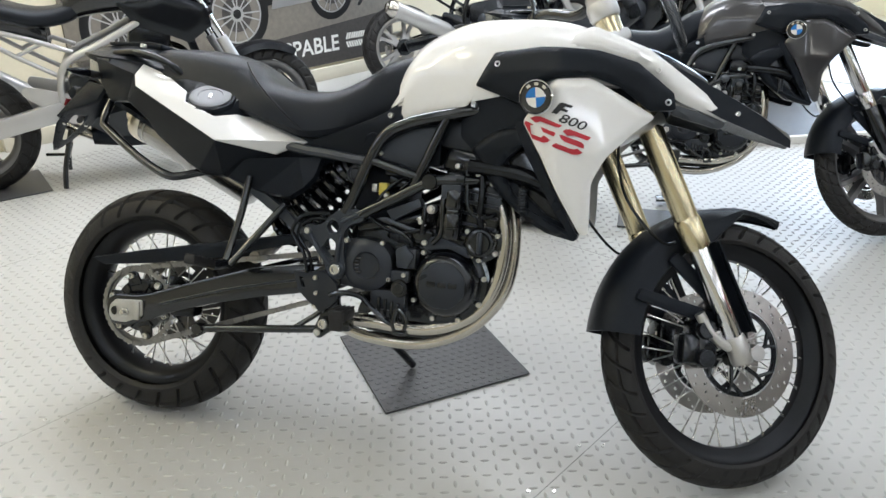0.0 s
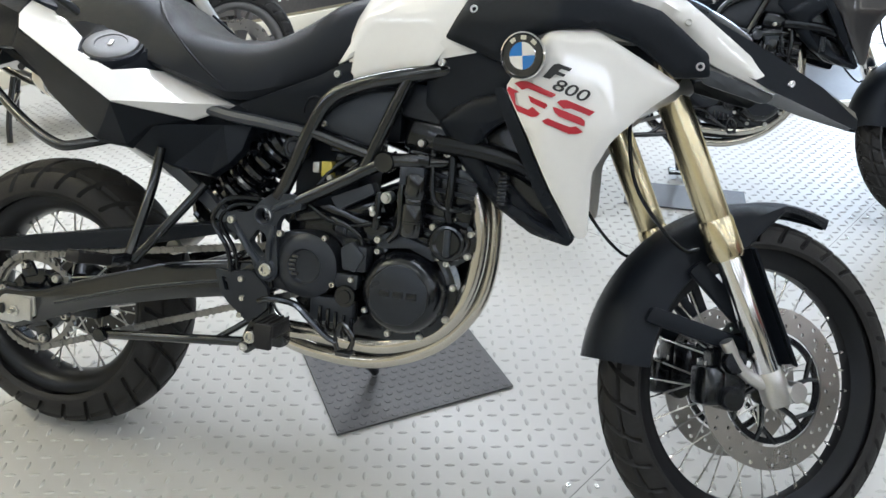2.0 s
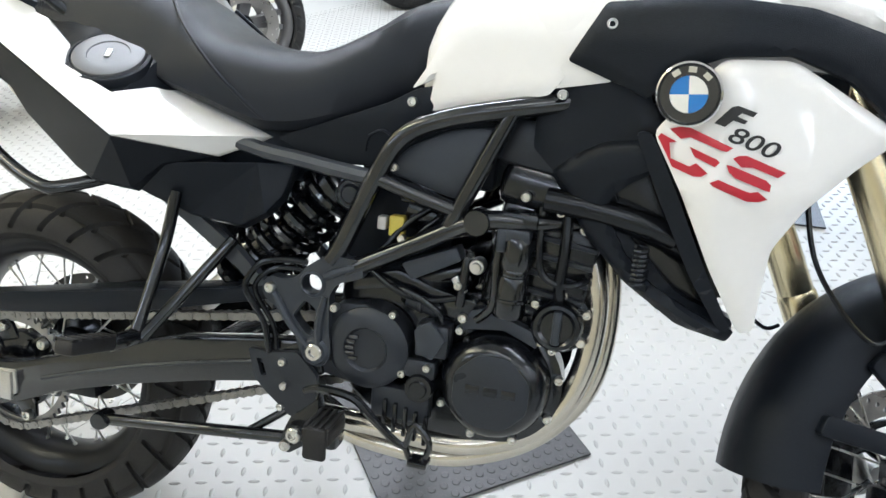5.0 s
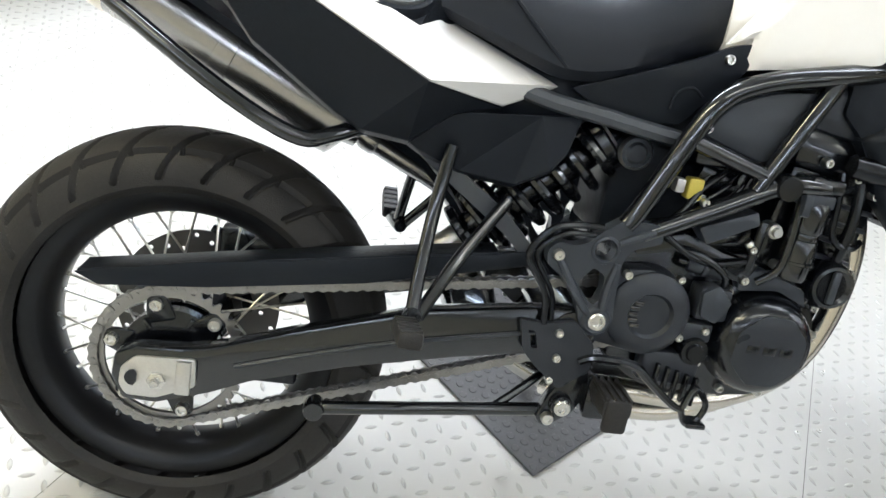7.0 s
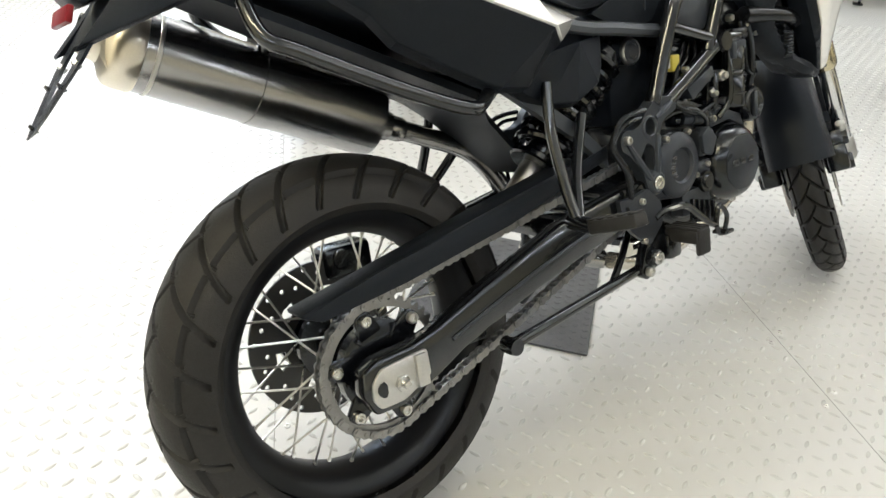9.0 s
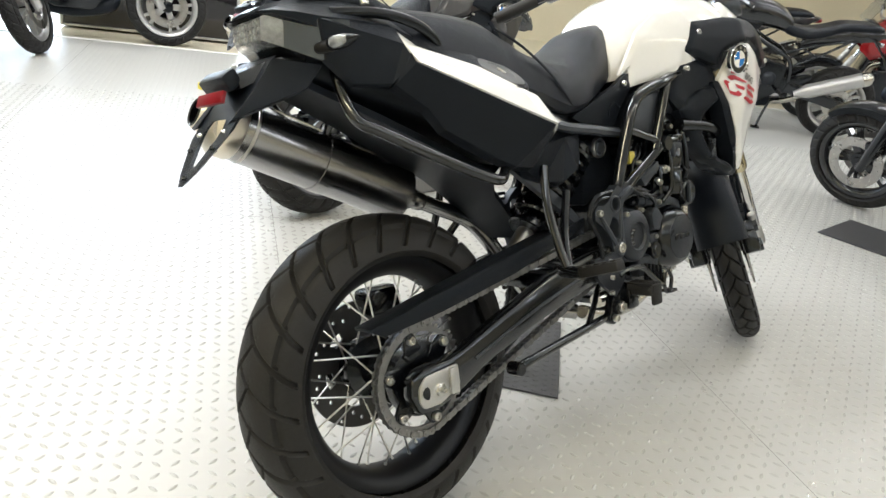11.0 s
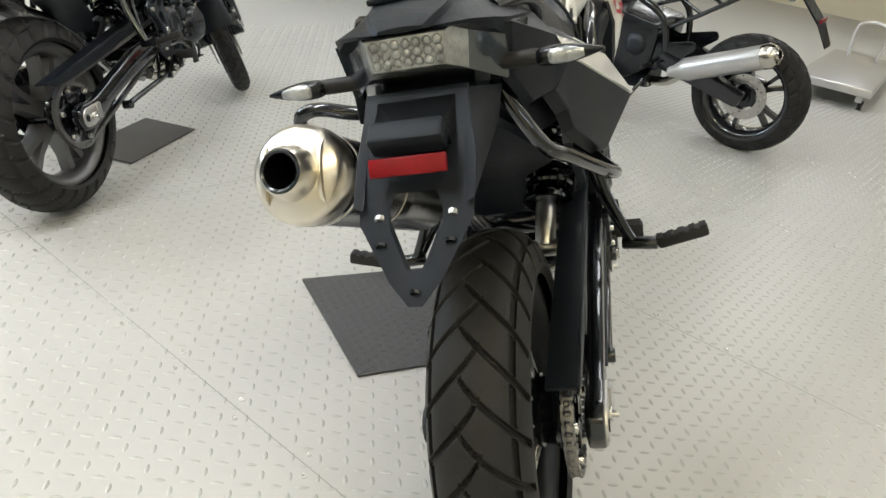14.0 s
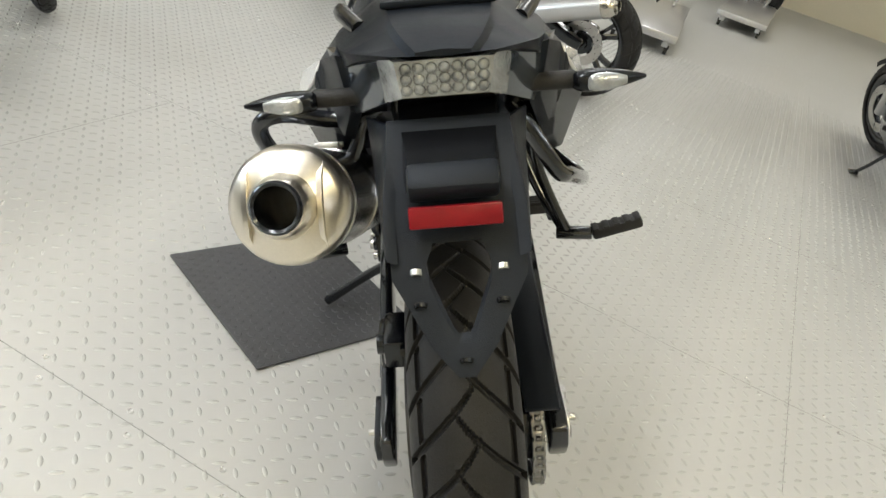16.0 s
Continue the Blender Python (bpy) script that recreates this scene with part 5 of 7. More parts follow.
    P("reflector", turned(box(0, 0, 0, 0.008, 0.089, 0.021, 0.002), Matrix.Translation((-0.292, 0, 0.868)) @ Matrix.Rotation(radians(20), 4, "Y")), REDREF, "red rear reflector", hold)
    for y, z in ((-0.0425, 0.8105), (0.0425, 0.8105)):
        P("bolt", turned(bolt((0, 0, 0), 0.0065, 1, 0.003), Matrix.Translation((slope(z) + 0.003, y, z)) @ Matrix.Rotation(radians(-35), 4, "Y") @ Matrix.Rotation(radians(90), 4, "Z")), ZINC, "", hold)
    for y, z in ((-0.040, 0.788), (0.040, 0.788), (0.0, 0.745)):
        P("grommet", turned(lathe([(0.0, 0.001), (0.003, 0.001), (0.0035, 0.004), (0.006, 0.004), (0.007, 0)], 12), Matrix.Translation((slope(z) + 0.001, y, z)) @ Matrix.Rotation(radians(-35), 4, "Y") @ Matrix.Rotation(radians(90), 4, "Z")), PLASTIC2, "", hold)
    P("inner_mudguard", loft([[(x, l, z), (x, r, z), (x, r, z + 0.014), (x, l, z + 0.014)] for x, l, r, z in ((-0.19, -0.05, 0.05, 0.90), (0.0, -0.075, 0.075, 0.81), (0.15, -0.092, 0.105, 0.735), (0.26, -0.092, 0.128, 0.685), (0.325, -0.03, 0.136, 0.64), (0.38, -0.02, 0.135, 0.585), (0.425, -0.02, 0.125, 0.53))]), PLASTIC, "black inner rear mudguard")
    P("tail_core", body([(-0.14, 0.93, 0.06, 0.04), (0.05, 0.88, 0.10, 0.06), (0.25, 0.83, 0.12, 0.09), (0.45, 0.78, 0.115, 0.08), (0.56, 0.80, 0.10, 0.04)], 20, 3), PLASTIC, "")

    # -- seat: passenger part, step, rider part
    prof = [(0.0, 1.015, 0.955, 0.085), (0.06, 1.022, 0.94, 0.11), (0.16, 1.020, 0.910, 0.128), (0.255, 1.008, 0.872, 0.140), (0.305, 0.985, 0.856, 0.145), (0.345, 0.955, 0.843, 0.148), (0.385, 0.936, 0.830, 0.149), (0.44, 0.926, 0.812, 0.147), (0.48, 0.924, 0.804, 0.142), (0.54, 0.929, 0.812, 0.134), (0.61, 0.965, 0.836, 0.115), (0.67, 1.005, 0.862, 0.095), (0.735, 1.022, 0.885, 0.07), (0.78, 1.022, 0.91, 0.05)]
    pillion = ((-0.93, 0.0), (-1.0, 0.07), (-0.955, 0.28), (-0.87, 0.54), (-0.75, 0.79), (-0.53, 0.945), (-0.27, 0.995), (0.0, 1.0))
    rider = ((-0.90, 0.0), (-1.0, 0.12), (-1.0, 0.42), (-0.94, 0.67), (-0.80, 0.87), (-0.55, 0.975), (-0.28, 1.0), (0.0, 1.0))
    rings = []
    pr = spline([Vector((a[0], a[1], a[2])) for a in prof], 5)
    wd = spline([Vector((a[3], 0, 0)) for a in prof], 5)
    for p, q in zip(pr, wd):
        x, zt, zb, w = p.x, p.y, p.z, q.x
        mix = min(1.0, max(0.0, (x - 0.30) / 0.08))
        half_ring = [(a[0] + mix * (b[0] - a[0]), a[1] + mix * (b[1] - a[1])) for a, b in zip(pillion, rider)]
        outline_ = half_ring + [(-a, f) for a, f in half_ring[-2::-1]] + [(0.3, 0.0), (-0.3, 0.0)]
        rings.append([(x, yy * w, zb + f * (zt - zb)) for yy, f in outline_])
    seat = P("seat", loft(rings), SEATM, "long black two-level seat")
    for s in both:
        P("seat_seam", tube([(0.295, s * 0.095, 0.985), (0.335, s * 0.130, 0.945), (0.39, s * 0.149, 0.893), (0.435, s * 0.149, 0.853), (0.475, s * 0.141, 0.82)], 0.003, 6), SEATM, "", seat)

    # -- tank cover and front bodywork
    tk = [(0.70, 0.985, 0.875, 0.09), (0.74, 1.04, 0.88, 0.115), (0.80, 1.078, 0.89, 0.14), (0.88, 1.104, 0.90, 0.165), (0.98, 1.11, 0.92, 0.18), (1.08, 1.105, 0.94, 0.185), (1.16, 1.085, 0.95, 0.17), (1.22, 1.06, 0.95, 0.15)]
    rings = []
    pr = spline([Vector((a[0], a[1], a[2])) for a in tk], 5)
    wd = spline([Vector((a[3], 0, 0)) for a in tk], 5)
    for p, q in zip(pr, wd):
        x, zt, zb, w = p.x, p.y, p.z, q.x
        ring = []
        for yy, f in ((-0.95, 0.0), (-1.0, 0.12), (-1.0, 0.35), (-0.94, 0.58), (-0.80, 0.80), (-0.58, 0.93), (-0.3, 0.99), (0.0, 1.0), (0.3, 0.99), (0.58, 0.93), (0.80, 0.80), (0.94, 0.58), (1.0, 0.35), (1.0, 0.12), (0.95, 0.0), (0.4, 0.0), (-0.4, 0.0)):
            ring.append((x, yy * w, zb + f * (zt - zb)))
        rings.append(ring)
    P("tank_cover", loft(rings), paint, "glossy painted tank cover")
    side_y = lambda x, z: float(np.interp(x, (0.68, 0.8, 0.95, 1.1, 1.2, 1.32), (0.118, 0.142, 0.178, 0.224, 0.211, 0.175)) - 0.25 * max(0, z - 0.97))  # noqa: E731
    for s in both:
        P("tank_side", panel([(0.69, 0.884), (0.722, 0.9), (0.715, 0.855), (0.80, 0.872), (0.886, 0.893), (0.932, 0.955), (0.962, 1.015), (0.93, 1.05), (0.84, 1.04), (0.755, 0.985)], lambda x, z: side_y(x, z) + 0.004, 0.008, 0.005, 0.012, 0.012, s, 0.004), paint, "glossy painted tank side")
        P("side_intake", panel([(0.905, 0.938), (0.945, 1.012), (1.053, 1.022), (1.174, 1.016), (1.257, 0.995), (1.336, 0.935), (1.342, 0.90), (1.289, 0.895), (1.227, 0.94), (1.16, 0.962), (1.09, 0.955), (1.03, 0.93), (1.01, 0.90), (0.97, 0.915)], lambda x, z: side_y(x, z) + 0.011, 0.02, 0.006, 0.010, 0.010, s, 0.006), PLASTIC, "smooth black side intake trim")
        P("radiator_shroud", panel([(1.085, 0.952), (1.163, 0.957), (1.235, 0.92), (1.303, 0.884), (1.258, 0.846), (1.205, 0.79), (1.178, 0.735), (1.181, 0.622), (1.163, 0.618), (1.112, 0.701), (1.065, 0.79), (1.021, 0.862), (1.05, 0.90)], lambda x, z: side_y(x, z) + 0.006 - 0.25 * max(0, 0.80 - z), 0.012, 0.007, 0.014, 0.012, s), paint, "glossy painted radiator shroud")
        P("air_guide", merged(panel([(0.928, 0.937), (0.871, 0.885), (0.872, 0.823), (0.914, 0.785), (0.975, 0.812), (1.015, 0.845), (1.03, 0.87), (1.0, 0.93)], lambda x, z: side_y(x, z) - 0.012, 0.02, 0.005, 0.012, 0.014, s, 0.006),
                              panel([(0.914, 0.80), (0.99, 0.692), (1.058, 0.628), (1.156, 0.602), (1.160, 0.63), (1.085, 0.655), (1.012, 0.72), (0.975, 0.80), (1.02, 0.855), (0.97, 0.83)], lambda x, z: side_y(x, z) - 0.02 - 0.2 * max(0, 0.80 - z), 0.03, 0.012, 0.02, 0.014, s),
                              panel([(1.02, 0.862), (1.06, 0.79), (1.108, 0.70), (1.158, 0.615), (1.145, 0.61), (1.09, 0.69), (1.035, 0.79), (1.0, 0.86)], lambda x, z: side_y(x, z) + 0.003 - 0.25 * max(0, 0.80 - z), 0.04, 0.004, 0.01, 0.014, s)), PLASTIC, "grained black air guide")
        P("guide_arch", panel([(0.900, 0.795), (0.930, 0.822), (0.965, 0.842), (1.022, 0.853), (1.030, 0.812), (1.005, 0.795), (0.985, 0.775), (0.975, 0.748), (0.945, 0.742)], lambda x, z: side_y(x, z) - 0.002 - 0.2 * max(0, 0.80 - z), 0.03, 0.010, 0.016, 0.010, s, 0.006), PLASTIC, "curved black air guide rim")
        P("guide_rim", panel([(0.900, 0.795), (0.945, 0.752), (0.978, 0.752), (1.010, 0.700), (1.050, 0.664), (1.125, 0.630), (1.160, 0.620), (1.152, 0.603), (1.085, 0.619), (1.015, 0.660), (0.955, 0.716)], lambda x, z: side_y(x, z) - 0.004 - 0.2 * max(0, 0.80 - z), 0.03, 0.010, 0.014, 0.010, s, 0.006), PLASTIC, "")
        P("radiator_hose", tube([(0.90, s * 0.15, 0.757), (0.96, s * 0.158, 0.753), (1.02, s * 0.165, 0.745), (1.07, s * 0.16, 0.73)], 0.017, 12), PLASTIC2, "black radiator hose")
        # Added dark plate closes off the air guide's opening, for its dim inside.
        P("guide_backing", plate(rounded([(0.93, 0.86), (1.03, 0.86), (1.09, 0.74), (1.14, 0.635), (1.07, 0.645), (0.985, 0.715), (0.93, 0.79)], 0.01), s * 0.128, s * 0.140, 0.004), ENGINE, "dark backing plate added behind the air guide opening")
        for px, pz in ((0.905, 0.895), (0.955, 0.985), (1.325, 0.915)):
            P("bolt", bolt((px, s * (side_y(px, pz) + 0.006), pz), 0.007, s, 0.008), ZINC)
        P("front_cover", panel([(1.06, 1.022), (1.154, 1.08), (1.277, 1.034), (1.383, 0.96), (1.452, 0.91), (1.457, 0.884), (1.346, 0.924), (1.26, 0.998), (1.174, 1.017)], lambda x, z: float(np.interp(x, (1.05, 1.2, 1.3, 1.46), (0.19, 0.175, 0.15, 0.105))) - 0.35 * max(0, z - 1.0), 0.01, 0.012, 0.03, 0.014, s), paint, "glossy painted front side cover")
        P("beak_underside", panel([(1.34, 0.918), (1.455, 0.884), (1.44, 0.868), (1.33, 0.895)], lambda x, z: float(np.interp(x, (1.3, 1.46), (0.14, 0.10))), 0.006, 0.004, 0.01, 0.014, s), GREYBAR, "")
        P("bolt", bolt((1.30, s * 0.155, 0.985), 0.006, s), ZINC)
        # radiator
    rad = P("radiator", turned(box(0, 0, 0, 0.035, 0.30, 0.22, 0.004), Matrix.Translation((1.10, 0, 0.76)) @ Matrix.Rotation(radians(-14), 4, "Y")), ENGINE, "black finned radiator")
    for k in range(17):
        P("fin", turned(box(-0.019, 0, -0.1 + 0.012 * k, 0.004, 0.28, 0.003, 0), Matrix.Translation((1.10, 0, 0.76)) @ Matrix.Rotation(radians(-14), 4, "Y")), ENGINE, "", rad)
    P("radiator_spring", tube([Vector((1.03 + 0.008 * math.cos(k * 0.9), -0.17 + 0.008 * math.sin(k * 0.9), 0.66 + 0.0009 * k)) for k in range(60)], 0.0028, 6, 1), ENGINE2, "")
    P("front_inner", merged(box(1.18, 0, 0.97, 0.16, 0.2, 0.14, 0.02), box(1.03, 0, 0.82, 0.16, 0.24, 0.16, 0.02)), PLASTIC, "")
    P("head_tube", rod((1.135, 0, 1.09), (1.225, 0, 0.90), 0.036), FRAMEM, "black steering head")
    # beak
    P("beak", loft([[(x, -w, z - 0.012 - d), (x, -w * 0.9, z), (x, 0, z + 0.014), (x, w * 0.9, z), (x, w, z - 0.012 - d), (x, 0, z - 0.006 - d)] for x, w, z, d in ((1.28, 0.11, 1.025, 0.03), (1.36, 0.118, 0.99, 0.045), (1.44, 0.112, 0.950, 0.045), (1.53, 0.082, 0.903, 0.03), (1.60, 0.028, 0.858, 0.006))]), PLASTIC, "pointed black front beak")
    for s in both:
        P("bolt", bolt((1.475, s * 0.095, 0.905), 0.006, s), ZINC)
    # head lamp, screen
    P("headlamp_housing", body([(1.20, 1.01, 0.08, 0.04), (1.28, 1.0, 0.10, 0.05), (1.36, 0.965, 0.10, 0.05), (1.41, 0.95, 0.07, 0.035)], 20, 3), PLASTIC2, "black headlamp housing")
    P("headlamp", body([(1.385, 0.96, 0.07, 0.035), (1.412, 0.95, 0.06, 0.03), (1.422, 0.945, 0.035, 0.016)], 20, 3), LENS, "clear headlamp lens")
    glass = bpy.data.materials.get("smoked_screen") or bpy.data.materials.new("smoked_screen")
    glass.use_nodes = True
    gb = glass.node_tree.nodes["Principled BSDF"]
    gb.inputs["Base Color"].default_value, gb.inputs["Transmission Weight"].default_value = (0.7, 0.73, 0.76, 1), 0.97
    gb.inputs["Roughness"].default_value = 0.04
    P("windscreen", loft([[(x - 0.5 * y * y * 6 * 0.16, y, z) for y in np.linspace(-w, w, 9)] + [(x - 0.004 - 0.5 * y * y * 6 * 0.16, y, z) for y in np.linspace(w, -w, 9)] for x, z, w in ((1.36, 1.06, 0.11), (1.33, 1.14, 0.115), (1.29, 1.22, 0.09))]), glass, "small smoked windscreen")
    # -- handlebar and fork (steered)
    P("handlebar", turned(tube([(1.06, -0.40, 1.22), (1.10, -0.22, 1.235), (1.145, -0.10, 1.19), (1.15, 0.0, 1.185), (1.145, 0.10, 1.19), (1.10, 0.22, 1.235), (1.06, 0.40, 1.22)], 0.0135, 12), S), FRAMEM, "black tubular handlebar")
    for s in both:
        P("grip", turned(rod((1.055, s * 0.43, 1.218), (1.075, s * 0.30, 1.228), 0.018), S), RUBBER, "black rubber grip")
        P("lever", turned(merged(tube([(1.12, s * 0.25, 1.235), (1.135, s * 0.33, 1.23), (1.115, s * 0.42, 1.215)], 0.006), box(1.10, s * 0.255, 1.235, 0.05, 0.05, 0.04, 0.01)), S), FRAMEM, "black lever and switch block")
        P("mirror", turned(tube([(1.10, s * 0.27, 1.245), (1.09, s * 0.29, 1.33), (1.07, s * 0.33, 1.40)], 0.006), S), FRAMEM, "black mirror stalk")
    up = Vector((-math.sin(radians(RAKE)), 0, math.cos(radians(RAKE))))
    foot = Vector((AXF.x - 0.03, 0, AXF.z))
    for s in both:
        off = Vector((0, s * 0.105, 0))
        pt = lambda d, f=0.0: foot + off + up * d + Vector((math.cos(radians(RAKE)), 0, math.sin(radians(RAKE)))) * f  # noqa: E731,B023
        lg = P("fork_leg", turned(merged(rod(pt(0.265), pt(0.85), 0.0285, seg=24), rod(pt(0.255), pt(0.33), 0.031, seg=24)), S), fork, "fork upper tube")
        P("fork_stanchion", turned(rod(pt(0.02), pt(0.30), 0.0225 if lower is CHROME else 0.03, seg=24), S), lower, "fork lower tube", lg)
        P("fork_foot", turned(merged(rod(pt(-0.025), pt(0.04), 0.027, 0.025, seg=20), rod(AXF + off * 0.8, AXF + off * 1.25, 0.02), box(AXF.x - 0.01, s * 0.105, AXF.z - 0.003, 0.04, 0.04, 0.04, 0.012), tube([pt(0.02, -0.02), pt(0.06, -0.05), pt(0.12, -0.06)], 0.012)), S), ALU, "cast aluminium axle clamp", lg)
        P("fork_guard", turned(loft([[pt(d, f) + Vector((0, s * y, 0)) for f, y in ((0.026, -0.026), (0.046, -0.02), (0.056, 0.0), (0.046, 0.024), (0.042, 0.022), (0.051, 0.0), (0.042, -0.018), (0.023, -0.024))] for d in (0.03, 0.10, 0.18, 0.255)]), S), PLASTIC, "black plastic fork guard", lg)
        P("fork_cap", turned(merged(rod(pt(0.825), pt(0.865), 0.036, seg=24), rod(pt(0.86), pt(0.885), 0.031, seg=24), rod(pt(0.88), pt(0.892), 0.014)), S), ALU, "grey fork cap", lg)
        P("caliper", turned(merged(box(AXF.x - 0.115, s * 0.075, AXF.z + 0.02, 0.06, 0.06, 0.10, 0.012), box(AXF.x - 0.15, s * 0.08, AXF.z + 0.0, 0.05, 0.05, 0.07, 0.01), rod((AXF.x - 0.12, s * 0.05, AXF.z - 0.02), (AXF.x - 0.12, s * 0.115, AXF.z - 0.02), 0.022), rod((AXF.x - 0.12, s * 0.05, AXF.z + 0.045), (AXF.x - 0.12, s * 0.115, AXF.z + 0.045), 0.022)), S), ENGINE, "black brake caliper", lg)
        P("bolt", turned(bolt((AXF.x - 0.075, s * 0.11, AXF.z + 0.06), 0.009, s), S), ZINC, "", lg)
        P("brake_hose", turned(tube([pt(0.29, -0.05), pt(0.30, -0.08), pt(0.36, -0.11), pt(0.44, -0.125), pt(0.53, -0.10), pt(0.58, -0.06), pt(0.62, -0.03)], 0.0035, 8), S), PLASTIC2, "", lg)
    P("triple_clamp", turned(merged(*[turned(box(0, 0, 0, 0.11, 0.27, 0.035, 0.012), Matrix.Translation(foot + up * d - Vector((0.02, 0, 0.01))) @ Matrix.Rotation(radians(-RAKE), 4, "Y")) for d in (0.775, 0.565)]), S), ALU, "grey cast triple clamp")
    P("instrument_panel", turned(turned(box(0, 0, 0, 0.05, 0.16, 0.07, 0.02), Matrix.Translation((1.22, 0.02, 1.16)) @ Matrix.Rotation(radians(-30), 4, "Y")), S), PLASTIC2, "black instrument panel")
    # front wheel
    fw = wheel("front_wheel", root, S @ Matrix.Translation(AXF), 0.322, 0.044, 0.258, 0.03, 0.035, 0.06, 0.06, 34, wire, 36, rimmat, "black front wheel hub", 1260 if fine else 288)
    for s in both:
        brake_disc(fw, s * 0.062, 0.108, 0.151, 54)
        bm = bmesh.new()
        for k in range(6):
            a = 2 * math.pi * k / 6
            add(bm, tube([(0.04 * math.cos(a), s * 0.062, 0.04 * math.sin(a)), (0.075 * math.cos(a + 0.25), s * 0.062, 0.075 * math.sin(a + 0.25)), (0.102 * math.cos(a + 0.2), s * 0.062, 0.102 * math.sin(a + 0.2))], 0.005, 6, 3))
            add(bm, tube([(0.075 * math.cos(a + 0.25), s * 0.062, 0.075 * math.sin(a + 0.25)), (0.102 * math.cos(a + 0.65), s * 0.062, 0.102 * math.sin(a + 0.65))], 0.005, 6, 1))
        add(bm, lathe([(0.092, s * 0.062 - 0.003), (0.103, s * 0.062 - 0.003), (0.103, s * 0.062 + 0.003), (0.092, s * 0.062 + 0.003)], 48, closed=True))
        P("disc_carrier", bm, ENGINE, "black disc carrier", fw)
    # front mudguard: a long curved shell with stays
    rings = []
    for k in range(25):
        a = radians(64 + 111 * k / 24)
        w = 0.068 * (0.06 + 0.94 * k / 6) if k < 6 else 0.068 + 0.008 * (k - 6) / 18
        rr = 0.322 + 0.022 + 0.026 * max(0, (7 - k) / 7)
        skirt = 0.012 + 0.063 * min(1.0, max(0.0, (k - 5) / 4))
        ring = []
        for yy, dr in ((-1, -skirt), (-0.98, -0.4 * skirt), (-0.75, -0.005), (-0.35, 0.006), (0, 0.009), (0.35, 0.006), (0.75, -0.005), (0.98, -0.4 * skirt), (1, -skirt)):
            ring.append((AXF.x + (rr + dr) * math.cos(a), w * yy, AXF.z + (rr + dr) * math.sin(a)))
        ring += [(x + (AXF.x - x) * 0.012, y * 0.96, z + (AXF.z - z) * 0.012) for x, y, z in ring[::-1]]
        rings.append(ring)
    mg = P("front_mudguard", turned(loft(rings), S), PLASTIC, "long black plastic front mudguard")
    for s in both:
        for g0, g1, h0, h1 in (((-0.285, 0.105), (-0.272, 0.132), (-0.02, 0.075), (-0.035, 0.045)), ((-0.205, 0.20), (-0.18, 0.222), (-0.015, 0.085), (-0.04, 0.06))):
            P("mudguard_stay", turned(plate(rounded([(AXF.x + p[0], AXF.z + p[1]) for p in (g0, g1, h0, h1)], 0.008), s * 0.079 - 0.006, s * 0.079 + 0.006, 0.003), S), PLASTIC, "", mg)
    # -- stands
    P("side_stand", merged(tube([(0.56, 0.12, 0.31), (0.62, 0.20, 0.24), (0.66, 0.32, 0.145)], 0.012), turned(plate(rounded([(-0.04, -0.006), (0.05, -0.006), (0.05, 0.006), (-0.04, 0.006)], 0.004), -0.025, 0.025, 0.003), Matrix.Translation((0.66, 0.335, 0.128)) @ Matrix.Rotation(radians(19.6), 4, "X"))), FRAMEM, "black folding side stand, down")
    P("left_foot_controls", merged(tube([(0.60, 0.17, 0.36), (0.70, 0.19, 0.36), (0.78, 0.19, 0.35)], 0.006), rod((0.775, 0.17, 0.35), (0.775, 0.215, 0.35), 0.009)), FRAMEM, "")
    # -- badge and shroud lettering, right-hand side
    bm_ = Matrix.Translation((1.053, -0.238, 0.91)) @ Matrix.Rotation(radians(8), 4, "X") @ Matrix.Rotation(radians(-10), 4, "Z") @ MIRROR
    for m_ in (bm_, MIRROR @ bm_):
        rd = P("badge", turned(lathe([(0.0, 0.004), (0.032, 0.004), (0.0345, 0.002), (0.036, -0.006)], 40), m_), BLACKP, "round enamel badge with blue and white quarters")
        P("badge_ring", turned(lathe([(0.034, 0.003), (0.0352, 0.0055), (0.0372, 0.004), (0.0372, -0.006)], 40), m_), CHROME, "", rd)
        P("badge_ring", turned(lathe([(0.0205, 0.0042), (0.0213, 0.0058), (0.0222, 0.0042)], 40), m_), CHROME, "", rd)
        for k in range(4):
            w = bmesh.new()
            a0 = math.pi / 2 * k + 0.12
            w.faces.new([w.verts.new((0, 0.0048, 0))] + [w.verts.new((0.0208 * math.cos(a0 + t), 0.0048, 0.0208 * math.sin(a0 + t))) for t in np.linspace(0, math.pi / 2, 8)])
            P("badge_quarter", turned(w, m_), BLUEE if k % 2 else TAPEW, "", rd)
        for k in (-1, 0, 1):
            P("badge_bar", turned(turned(box(0, 0.0048, 0.028, 0.009, 0.001, 0.0065, 0), Matrix.Rotation(radians(38 * k), 4, "Y")), m_), CHROME, "", rd)
    if decal:
        def wrap(ob, dy=0.0022):
            for v in ob.data.vertices:
                v.co.y = -(side_y(v.co.x, v.co.z) + 0.006 - 0.25 * max(0, 0.80 - v.co.z) + dy)
            return ob

        flat = Matrix.Rotation(radians(90), 4, "X")
        ob = lettering("lettering", "800", 0.0315, BLACKD, root, I4, 0.22, 0.0003)
        ob.data.transform(Matrix.Translation((1.131, 0, 0.862)) @ flat @ Matrix.Rotation(radians(-17), 4, "Z") @ Matrix.Diagonal((1.25, 0.86, 1, 1)))
        wrap(ob)

